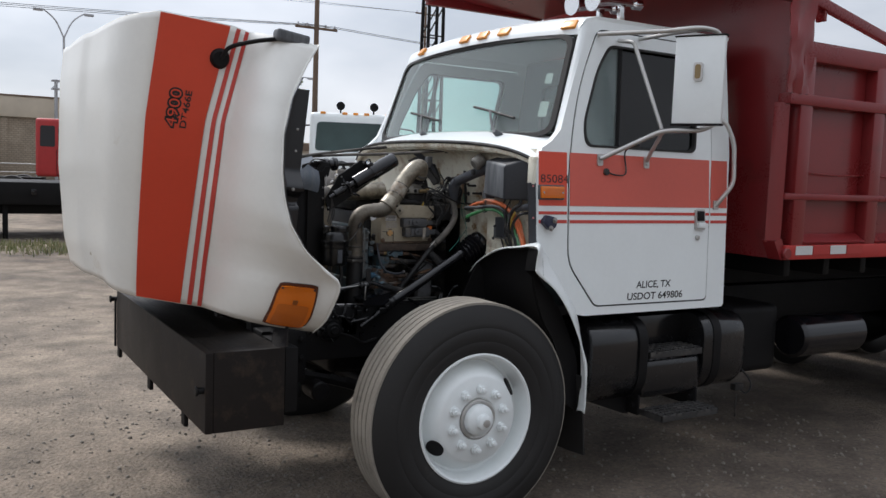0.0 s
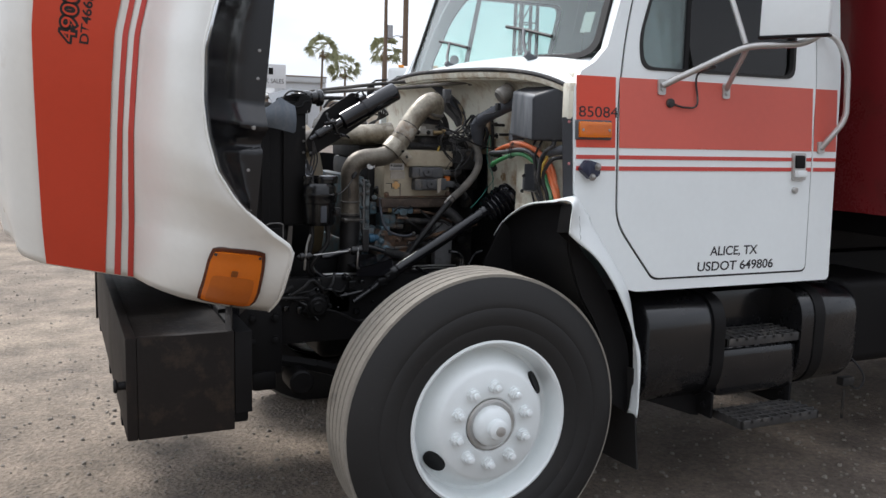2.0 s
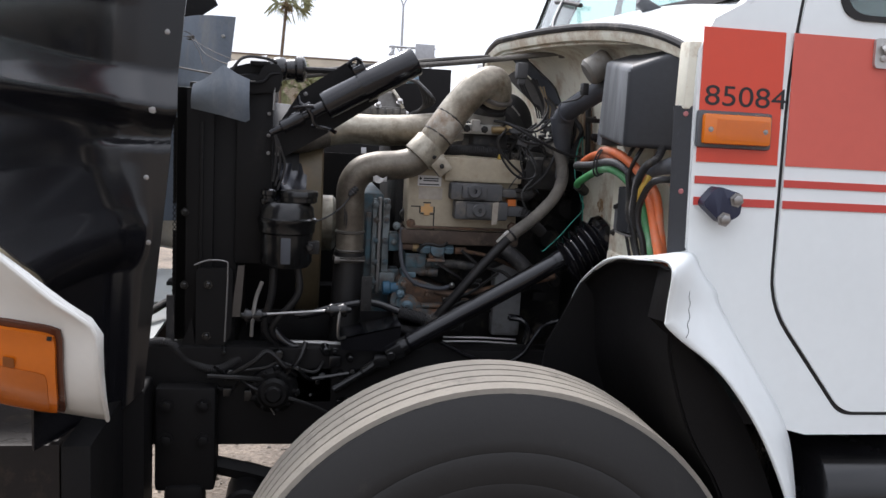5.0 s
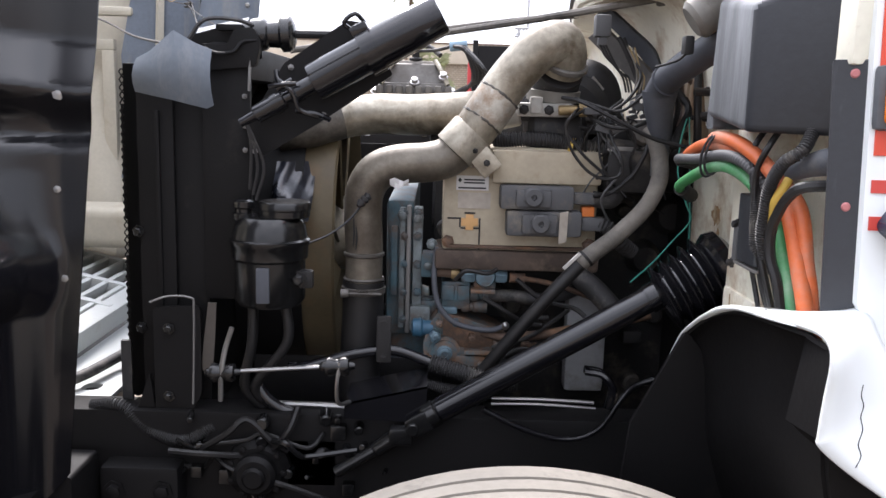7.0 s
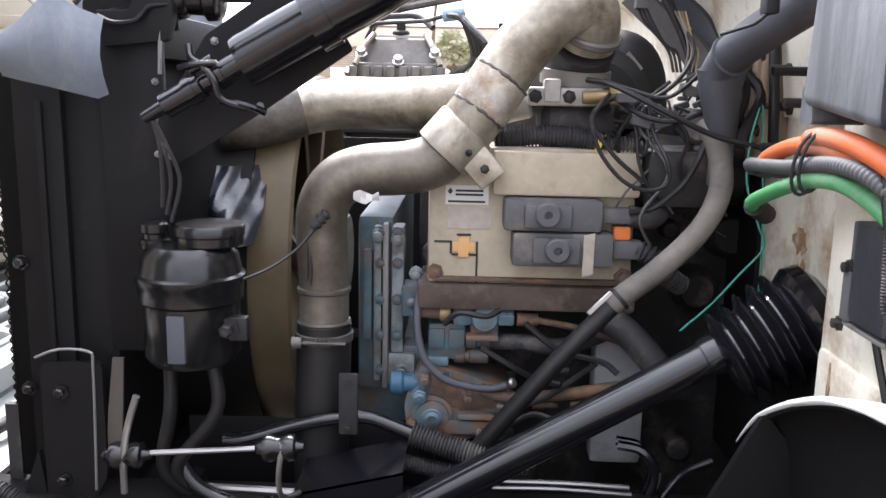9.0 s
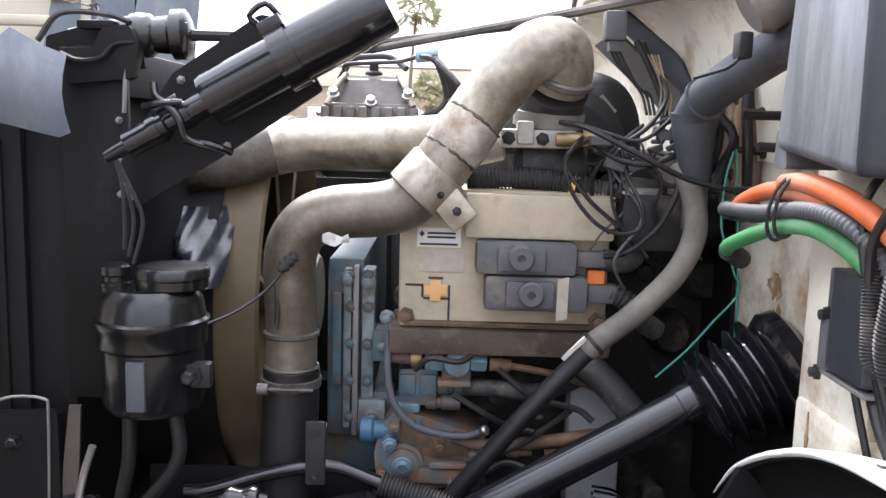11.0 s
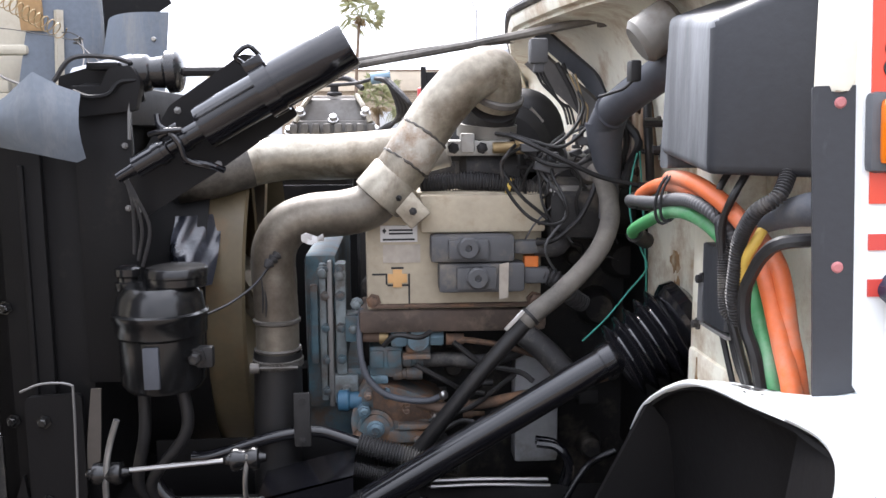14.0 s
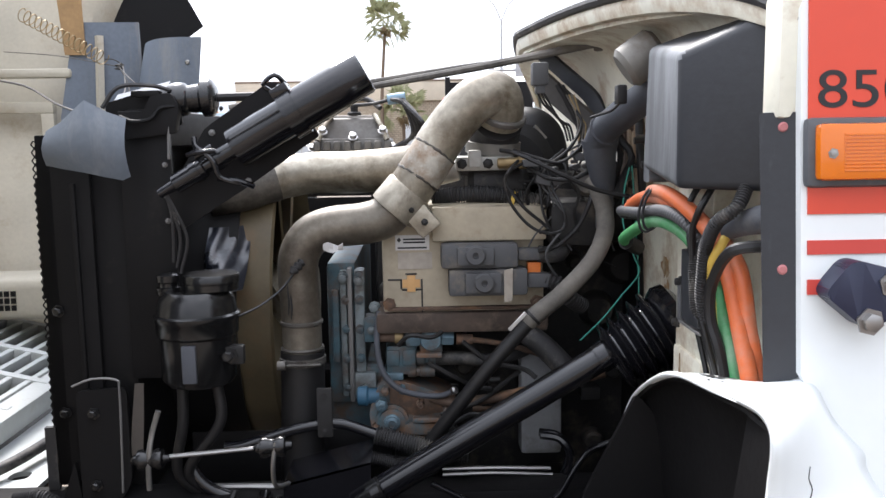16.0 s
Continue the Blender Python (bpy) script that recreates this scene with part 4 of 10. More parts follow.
# ---- the hood, tilted forward ----
H_E = [(0.915, -0.757, -0.975), (0.96, -0.744, -1.045), (1.0, -0.738, -1.092), (1.06, -0.734, -1.142), (1.11, -0.730, -1.174), (1.148, -0.726, -1.189), (1.165, -0.742, -1.191), (1.20, -0.79, -1.198), (1.30, -0.90, -1.212), (1.40, -0.962, -1.225), (1.50, -0.988, -1.218), (1.60, -0.998, -1.215), (1.75, -0.992, -1.20), (1.90, -0.95, -1.17), (2.05, -0.86, -1.12), (2.14, -0.79, -1.08)]
H_S = [(0.95, -1.152, -0.655), (1.10, -1.15, -0.705), (1.20, -1.149, -0.738), (1.35, -1.154, -0.817), (1.50, -1.157, -0.886), (1.65, -1.148, -0.916), (1.80, -1.136, -0.935), (2.18, -1.05, -0.975)]
H_R = [(0.95, -1.24, -0.63), (1.10, -1.237, -0.685), (1.20, -1.232, -0.71), (1.35, -1.226, -0.757), (1.50, -1.22, -0.806), (1.65, -1.214, -0.854), (1.80, -1.204, -0.893), (2.20, -1.12, -0.965)]
H_L = [(0.95, -1.415, -0.62), (1.10, -1.427, -0.665), (1.20, -1.432, -0.70), (1.35, -1.435, -0.74), (1.50, -1.437, -0.786), (1.65, -1.438, -0.834), (1.80, -1.437, -0.873), (2.23, -1.395, -0.955)]
H_T = [(0.95, -1.46, -0.42), (1.10, -1.52, -0.45), (1.25, -1.545, -0.48), (1.60, -1.565, -0.55), (2.0, -1.56, -0.62), (2.25, -1.53, -0.66)]
H_C = [(0.95, -1.49, 0.0), (1.10, -1.56, 0.0), (1.25, -1.595, 0.0), (1.60, -1.615, 0.0), (2.0, -1.60, 0.0), (2.25, -1.57, 0.0)]
COLS = [(H_E, 0.920, 2.12), (H_S, 1.0, 2.16), (H_R, 1.015, 2.18), (H_L, 1.055, 2.205), (H_T, 1.10, 2.18), (H_C, 1.12, 2.15)]


def hood_point(k, v):
    """A point of the hood's skin: k from 0 at the wheel arch to 5 in the middle, v from 0 at the nose to 1 at the top."""
    i = min(int(k), 4)
    f = k - i
    (ta, a0, a1), (tb, b0, b1) = COLS[i], COLS[i + 1]
    za, zb = a0 + (a1 - a0) * v, b0 + (b1 - b0) * v
    (xa, ya), (xb, yb) = lerp_table(ta, za), lerp_table(tb, zb)
    z = za + (zb - za) * f
    if i == 0:
        low = min(1.0, max(0.0, (1.30 - z) / 0.16))
        flare = 0.12 * min(1.0, max(0.0, (z - 0.98) / 0.14))
        full = flare * (1 - (1 - min(1, f / 0.16)) ** 2) + (1 - flare) * f ** 4.6
        h = f ** 2.1 + (full - f ** 2.1) * low
        return Vector((xa + (xb - xa) * f ** 0.9, ya + (yb - ya) * h - 0.012 * math.sin(math.pi * f) * (1 - low), z))
    if i == 3:
        bulge = math.sin(math.pi * f)
        return Vector((xa + (xb - xa) * f - 0.028 * bulge, ya + (yb - ya) * f - 0.028 * bulge, z))
    if i == 4:
        ridge = 0.014 / (1 + math.exp(-(f - 0.42) * 40))
        return Vector((xa + (xb - xa) * math.sin(f * math.pi / 2) - ridge, ya + (yb - ya) * f, z))
    return Vector((xa + (xb - xa) * f, ya + (yb - ya) * f, z))


KS = [0, 0.02, 0.06, 0.14, 0.25, 0.38, 0.52, 0.66, 0.8, 0.9, 1.0, 1.5, 2.0, 2.25, 2.5, 2.75, 3.0, 3.12, 3.3, 3.5, 3.7, 3.88, 4.0, 4.15, 4.3, 4.38, 4.44, 4.5, 4.6, 4.8, 5.0]
NV = 44
bm = bmesh.new()
rows = []
for r in range(NV + 1):
    v = r / NV
    half = [hood_point(k, v) for k in KS]
    rows.append(half + [Vector((p.x, -p.y, p.z)) for p in half[-2::-1]])
grid(bm, rows)
hood = part("hood", bm, [HOODWHITE, WHITE_IN], truck, "white fibreglass tilt hood with orange-red stripe, raised open", 50)
sol = hood.modifiers.new("thickness", "SOLIDIFY")
sol.thickness, sol.offset, sol.material_offset, sol.material_offset_rim = 0.012, -1.0, 1, 0


def hood_normal(k, v):
    a = hood_point(min(k + 0.03, 5), v) - hood_point(max(k - 0.03, 0), v)
    b = hood_point(k, min(v + 0.02, 1)) - hood_point(k, max(v - 0.02, 0))
    n = a.cross(b).normalized()
    return n if n.y < 0 or abs(n.y) < 0.2 and n.x < 0 else -n


def decal(name, k0, k1, material, v0=0.004, v1=0.996, off=0.0035, label=""):
    b = bmesh.new()
    cols = 8 if k1 - k0 > 0.5 else 3
    slab(b, [[hood_point(k0 + (k1 - k0) * i / cols, v0 + (v1 - v0) * j / NV) + hood_normal(k0 + (k1 - k0) * i / cols, v0 + (v1 - v0) * j / NV) * off for i in range(cols + 1)] for j in range(NV + 1)], 0.0016)
    return part(name, b, material, hood, label)


decal("hood_stripe", 2.02, 3.0, ORANGE, label="broad orange-red hood stripe")
decal("hood_pinstripe", 1.50, 1.72, PIN)
decal("hood_pinstripe", 1.0, 1.24, PIN)
# raised number badge: orange-red figures with broad black outlines
for k, v, w, size, body in ((2.50, 0.628, 0.150, 0.060, "4900"), (2.335, 0.630, 0.150, 0.036, "DT466E")):
    p, n = hood_point(k, v), hood_normal(k, v)
    up = (hood_point(k, v + 0.10) - hood_point(k, v)).normalized()
    n = (n - up * n.dot(up)).normalized()
    for m, heavy, lift in ((INK, 0.11 * size, 0.0048), (ORANGE, -0.006 * size, 0.0056)) if body == "4900" else ((INK, 0.022 * size, 0.0048),):
        place = Matrix(((*up, 0), (*n.cross(up), 0), (*n, 0), (0, 0, 0, 1))).transposed()
        place.translation = p + n * lift + up * (0.006 - max(0, heavy))
        text("badge", body, size, place, m, hood, w + 2 * max(0, heavy), "raised number badge, orange-red outlined in black", heavy)
# small hood mirror on a black arm
bm = bmesh.new()
p = hood_point(2.05, 0.885)
n = hood_normal(2.05, 0.885)
cyl(bm, p - n * 0.003, p + n * 0.022, 0.042, 0.034, 20, 0.004)
tube(bm, [p + n * 0.02, p + n * 0.05 + Vector((0.03, 0, 0.05)), p + n * 0.12 + Vector((0.11, 0, 0.085)), p + n * 0.13 + Vector((0.20, 0, 0.105))], 0.009, 8, 6)
hmr = part("hood_mirror", bm, BLACK, truck, "small black convex mirror on a bent arm")
bm = bmesh.new()
box(bm, -0.07, 0.07, -0.03, 0.03, -0.026, 0.022, 0.012, 3, Matrix.Translation(p + n * 0.13 + Vector((0.26, 0, 0.115))) @ Matrix.Rotation(radians(8), 4, "Y"))
part("mirror_head", bm, PLASTIC, hmr)
# turn signal let into the fender's nose
def signal_patch(b, grow, off0, off1, box4=(0.0, 1.0, 0.0, 1.0)):
    """A rounded patch on the nose, between two distances off the skin."""
    rows0, n0 = [], 10
    for j in range(n0 + 1):
        row = []
        for i in range(n0 + 1):
            a, c = -1 + 2 * i / n0, -1 + 2 * j / n0
            a, c = a * math.sqrt(1 - 0.13 * c ** 6), c * math.sqrt(1 - 0.13 * a ** 6)
            u = box4[0] + (box4[1] - box4[0]) * (0.5 + 0.5 * a * grow)
            w = box4[2] + (box4[3] - box4[2]) * (0.5 + 0.5 * c * grow)
            k = (0.150 - 0.015 * w) * (1 - u) + (0.562 - 0.055 * w) * u
            v = 0.016 * (1 - w) + (0.176 * (1 - u) + 0.168 * u) * w
            row.append(hood_point(k, v) + hood_normal(k, v) * off0)
        rows0.append(row)
    slab(b, rows0, off0 - off1)


bm = bmesh.new()
signal_patch(bm, 1.05, 0.006, -0.004)
ts = part("turn_signal", bm, mat("dark_amber_housing", (0.10, 0.028, 0.012), 0.2, var=0.2, coat=0.4, bump=0.05), hood, "large amber turn signal in a dark frame")
bm = bmesh.new()
signal_patch(bm, 0.93, 0.014, 0.007)
part("lens", bm, AMBER, ts, "amber turn signal lens")
bm = bmesh.new()
signal_patch(bm, 0.95, 0.0152, 0.0145, (0.10, 0.90, 0.03, 0.56))
part("lower_reflector", bm, mat("deep_amber_bowl", (0.52, 0.125, 0.010), 0.16, var=0.15, bump=0.05, coat=0.5), ts, "deeper amber bowl inside the lens")
bm = bmesh.new()
signal_patch(bm, 1.0, 0.0175, 0.0155, (0.44, 0.555, 0.56, 0.66))
part("bulb_spot", bm, mat("brown_bulb_spot", (0.25, 0.07, 0.01), 0.3, var=0.1), ts, "darker bulb spot")
for u, w in ((0.10, 0.93), (0.90, 0.93)):
    bm = bmesh.new()
    signal_patch(bm, 1.0, 0.018, 0.0142, (u - 0.025, u + 0.025, w - 0.02, w + 0.02))
    part("screw", bm, DARKIRON, ts)
# rolled lip of the wheel opening
bm = bmesh.new()
tube(bm, [hood_point(0.0, v / 30) for v in range(0, 31)], 0.0045, 8, 2)
part("arch_lip", bm, HOODWHITE, hood)
bm = bmesh.new()
tube(bm, [Vector((p.x, -p.y, p.z)) for p in [hood_point(0.0, v / 30) for v in range(0, 31)]], 0.0045, 8, 2)
part("arch_lip", bm, HOODWHITE, hood)


# splash panels inside both fenders
def splash_at(z, u, ztop):
    ex, ey = lerp_table(H_E, min(z, 2.1))
    ix, iy = -0.70 + 0.10 * (z - 1.44), -0.605
    if z < 1.26:
        f = min(1, (1.26 - z) / 0.10)
        ex, ey = ex + (-0.90 - ex) * f, ey + (-1.03 - ey) * f
    q = Vector((ex + 0.014 + (ix - ex - 0.014) * u ** 1.6, ey + 0.016 + (iy - ey - 0.016) * math.sin(math.pi / 2 * min(1, u * 1.15)), z))
    up = z - 1.572 + 0.046 * u
    ridge = (max(0.0, 1 - up / 0.078) if up > 0 else math.exp(-(up / 0.034) ** 2)) * 0.044 * min(1, u * 3)
    ledge = (0.020 / (1 + math.exp((z - 1.447) * 400))) * min(1, max(0, (u - 0.55) * 8))
    return q + Vector((0.3, -0.95, 0)) * (ridge + ledge)


def splash(sign, material, label, ztop):
    b = bmesh.new()
    rows = []
    for j in range(161):
        low = [0.87 - 0.058 * math.sin(math.pi * (1 - i / 20) ** 0.8) for i in range(21)]
        rows.append([Vector((q.x, q.y * sign, q.z)) for q in (splash_at(low[i] + (ztop - low[i]) * j / 160, i / 20, ztop) for i in range(21))])
    slab(b, rows, 0.004)
    sp = part("splash_panel", b, material, hood, label)
    for z, u in ((1.80, 0.92), (1.70, 0.93), (1.525, 0.88), (1.37, 0.86), (1.22, 0.84)):
        b = bmesh.new()
        q = splash_at(z, u, ztop) + Vector((0.2, -0.95, 0)) * 0.002
        bolt(b, (q.x, q.y * sign, q.z), (0.1, -0.99 * sign, 0), 0.0065, 0.004)
        part("fastener", b, STEEL, sp)


splash(1, SPLASHBLK, "glossy black plastic inner fender panel", 1.985)
splash(-1, PRIMER, "dusty blue-grey inner fender panel", 1.872)
# inner stiffening ribs of the hood, in its old white fibreglass
bm = bmesh.new()
for y0, y1, z0, z1 in ((0.30, 0.36, 1.20, 2.10), (-0.36, -0.30, 1.20, 2.10), (-0.36, 0.36, 2.04, 2.10), (-0.36, 0.36, 1.60, 1.65)):
    box(bm, -1.56, -1.50, y0, y1, z0, z1, 0.012, 2)
part("hood_rib", bm, WHITE_IN, hood, "moulded ribs inside the hood")
# grille, now lying flat below the open hood
tilt = Matrix.Translation((-0.95, 0, 0.955)) @ Matrix.Rotation(radians(13), 4, "Y") @ Matrix.Translation((0.95, 0, -0.955))
grille = bmesh.new()
box(grille, -1.45, -1.41, -0.50, 0.60, 0.935, 0.985, 0.01, 2, tilt)
box(grille, -0.995, -0.94, -0.50, 0.60, 0.925, 0.985, 0.01, 2, tilt)
for y in (-0.50, -0.30, -0.10, 0.105, 0.31, 0.56):
    box(grille, -1.43, -0.96, y, y + 0.03, 0.945, 0.988, 0.006, 2, tilt)
gr = part("grille", grille, GRILLEPAINT, hood, "white painted bar grille")
for i in range(9):
    b = bmesh.new()
    x = -1.37 + i * 0.0455
    box(b, x - 0.0075, x + 0.0075, -0.48, 0.58, 0.955, 0.985, 0.004, 2, tilt)
    part("grille_bar", b, GRILLEPAINT, gr)
# black sheet added under the bars so that the slots stay dark
b = bmesh.new()
box(b, -1.42, -0.985, -0.47, 0.585, 0.928, 0.934, 0.001, 1, tilt)
part("grille_backing", b, BLACK, gr, "black sheet added under the grille bars to darken the slots")
# grey, brown and dark sheets on the far inside of the hood
for nm, mm, lb, y0, poly in (("inner_sheet", PRIMER, "blue-grey sheet inside the hood", 0.80, [(-1.175, 1.09), (-0.885, 1.09), (-0.905, 1.945), (-1.085, 1.94), (-1.138, 1.65), (-1.128, 1.40)]), ("brown_strip", mat("brown_stained_strip", (0.36, 0.22, 0.10), 0.7, var=0.35, scale=14, bump=0.2), "brown stained strip inside the hood", 0.79, [(-1.112, 1.84), (-1.055, 1.84), (-1.06, 2.10), (-1.13, 2.10)]), ("outer_sheet", BLACK, "dark sheet inside the far fender", 1.05, [(-0.93, 1.75), (-0.86, 1.90), (-0.772, 1.968), (-0.83, 2.08), (-1.05, 2.10), (-1.05, 1.75)])):
    b = bmesh.new()
    sheet(b, poly, [], lambda x, z: Vector((x, y0 + 0.3 * (x + 1.0), z)), lambda x, z: Vector((x, y0 + 0.006 + 0.3 * (x + 1.0), z)))
    part(nm, b, mm, hood, lb)
bm = bmesh.new()
sheet(bm, rounded([(-0.95, -0.46), (-0.95, 0.72), (-0.78, 0.72), (-0.78, -0.46)], 0.04), [rounded([(-0.86, y - 0.022), (-0.86, y + 0.022), (-0.82, y + 0.022), (-0.82, y - 0.022)], 0.02) for y in (-0.30, 0.1, 0.45)], lambda x, y: Vector((x, y, 0.915)), lambda x, y: Vector((x, y, 0.905)))
part("grille_shelf", bm, GRILLEPAINT, hood, "white painted lower hood shelf with holes")
for s in (1, -1):
    bm = bmesh.new()
    box(bm, -1.36, -0.98, s * 0.42, s * 0.60, 1.08, 1.20, 0.03, 3)
    hl = part("headlight_housing", bm, WHITE_IN, hood, "pale inner headlight housing")
    bm = bmesh.new()
    for i in range(5):
        for j in range(3):
            box(bm, -1.245 + i * 0.018, -1.232 + i * 0.018, s * 0.42 - s * 0.004, s * 0.42 + s * 0.004, 1.11 + j * 0.02, 1.125 + j * 0.02)
    part("vent", bm, BLACK, hl)
# pale fold that runs down the grey far sheet
bm = bmesh.new()
rows = []
for k in range(15):
    z = 1.10 + 0.80 * k / 14
    x = -0.985 - 0.035 * math.sin(math.pi * k / 14) - 0.03 * (k / 14) ** 3
    rows.append([(x - 0.014, 0.792 + 0.3 * (x + 1.0), z), (x, 0.776 + 0.3 * (x + 1.0), z), (x + 0.014, 0.790 + 0.3 * (x + 1.0), z)])
slab(bm, rows, 0.004)
part("pale_fold", bm, WHITE_IN, hood, "cream fold down the grey sheet")
# moulded frame round a sunken panel on the hood's far inner side
bm = bmesh.new()
for x0, x1, z0, z1 in ((-1.36, -1.165, 1.665, 1.70), (-1.205, -1.165, 1.17, 1.665), (-1.36, -1.165, 1.135, 1.17)):
    box(bm, x0, x1, 0.770, 0.80, z0, z1, 0.005, 2)
box(bm, -1.40, -1.10, 0.755, 0.80, 1.772, 1.80, 0.010, 2)
part("inner_frame", bm, WHITE_IN, hood, "moulded frame on the hood's inner side")
# rivets and a stained patch on the grey far panel
bm = bmesh.new()
for x, z in ((-0.70, 1.80), (-0.73, 1.66), (-0.74, 1.58), (-0.75, 1.46)):
    cyl(bm, (x, 0.60, z), (x, 0.612, z), 0.007, n=10, w=0.002)
part("rivet", bm, STEEL, hood)
# hood spring and guy wires on the far side
bm = bmesh.new()
a, b2 = Vector((-1.012, 0.25, 1.89)), Vector((-0.796, 0.2, 1.773))
ax = (b2 - a).normalized()
u1 = ax.orthogonal().normalized()
v1 = ax.cross(u1)
tube(bm, [a + (b2 - a) * (k / 160) + (u1 * math.cos(k / 160 * 15 * 2 * math.pi) + v1 * math.sin(k / 160 * 15 * 2 * math.pi)) * 0.0165 for k in range(161)], 0.0014, 5, 1)
spr = part("hood_spring", bm, BRASS, truck, "thin brassy coil spring hung inside the hood")
bm = bmesh.new()
tube(bm, [b2, (-0.775, 0.2, 1.772), (-0.75, 0.19, 1.755), (-0.70, 0.05, 1.70), (-0.60, -0.25, 1.655), (-0.50, -0.38, 1.645)], 0.0013, 5, 4)
tube(bm, [(-0.763, 0.2, 1.758), (-0.73, 0.16, 1.71), (-0.715, 0.12, 1.67)], 0.0013, 5, 4)
tube(bm, [(-0.763, 0.2, 1.753), (-0.66, 0.0, 1.70), (-0.55, -0.22, 1.66), (-0.46, -0.38, 1.648)], 0.0011, 5, 4)
tube(bm, [(-1.2, 0.55, 1.83), (-0.98, 0.38, 1.80), (-0.763, 0.2, 1.755)], 0.0011, 5, 4)
part("wire", bm, DUSTHOSE, spr)
bm = bmesh.new()
tube(bm, [(-1.15, 0.3, 1.74), (-0.95, 0.1, 1.705), (-0.80, -0.1, 1.655), (-0.62, -0.42, 1.62)], 0.0026, 6, 4)
part("release_cable", bm, HOSEGREY, spr, "grey hood release cable")
bm = bmesh.new()
random.seed(41)
tube(bm, [(-0.763 + random.uniform(-0.016, 0.016), 0.2 + random.uniform(-0.01, 0.01), 1.756 + random.uniform(-0.008, 0.008)) for k in range(12)], 0.0014, 5, 3)
part("twisted_wire", bm, DUSTHOSE, spr, "twisted end of the tie wire")


bm = bmesh.new()
tube(bm, [(-0.72, 0.02, 0.985), (-0.77, -0.06, 0.965), (-0.826, -0.18, 0.945), (-0.86, -0.31, 0.94), (-0.93, -0.40, 0.93), (-1.02, -0.43, 0.925)], 0.012, 10, 5)
part("washer_hose", bm, HOSE, truck, "black hose lying on the hood shelf")

# ---- bumper ----
bm = bmesh.new()
box(bm, -1.205, -1.17, -0.93, 1.0, 0.505, 0.848, 0.006, 2)
box(bm, -1.17, -0.86, -0.93, -0.905, 0.505, 0.848, 0.004, 2)
box(bm, -1.17, -0.86, 0.975, 1.0, 0.505, 0.848, 0.004, 2)
bumper = part("bumper", bm, BUMPERBLK, truck, "deep black steel box bumper")
bm = bmesh.new()
box(bm, -1.168, -0.862, -0.903, 0.973, 0.825, 0.838, 0.002)
for i in range(9):
    for j in range(40):
        x, y = -1.145 + i * 0.034, -0.87 + j * 0.046
        box(bm, x - 0.012, x + 0.012, y - 0.003, y + 0.003, 0.838, 0.83835, 0, 1, Matrix.Translation((x, y, 0)) @ Matrix.Rotation(radians(45 if (i + j) % 2 else -45), 4, "Z") @ Matrix.Translation((-x, -y, 0)))
part("tread_plate", bm, BUMPERBLK, bumper, "black diamond tread plate")
for y in (-0.55, 0.15, 0.98):
    bm = bmesh.new()
    box(bm, -1.20, -1.18, y - 0.03, y + 0.03, 0.44, 0.52, 0.005)
    part("tow_plate", bm, BLACK, bumper)
bm = bmesh.new()
for p in ((-1.23, -0.905, 0.688), (-1.23, 1.02, 0.79)):
    cyl(bm, p, (p[0] + 0.05, p[1], p[2]), 0.014, n=12, w=0.003)
    cyl(bm, (p[0] - 0.012, p[1], p[2]), p, 0.022, n=12, w=0.004)
part("stud", bm, BLACK, bumper)
bm = bmesh.new()
box(bm, -1.215, -1.205, 1.0, 1.03, 0.50, 0.80, 0.003)
part("end_plate", bm, BLACK, bumper)
bm = bmesh.new()
box(bm, -0.858, -0.80, -0.928, -0.55, 0.56, 0.845, 0.004)
part("rear_plate", bm, BLACK, bumper)


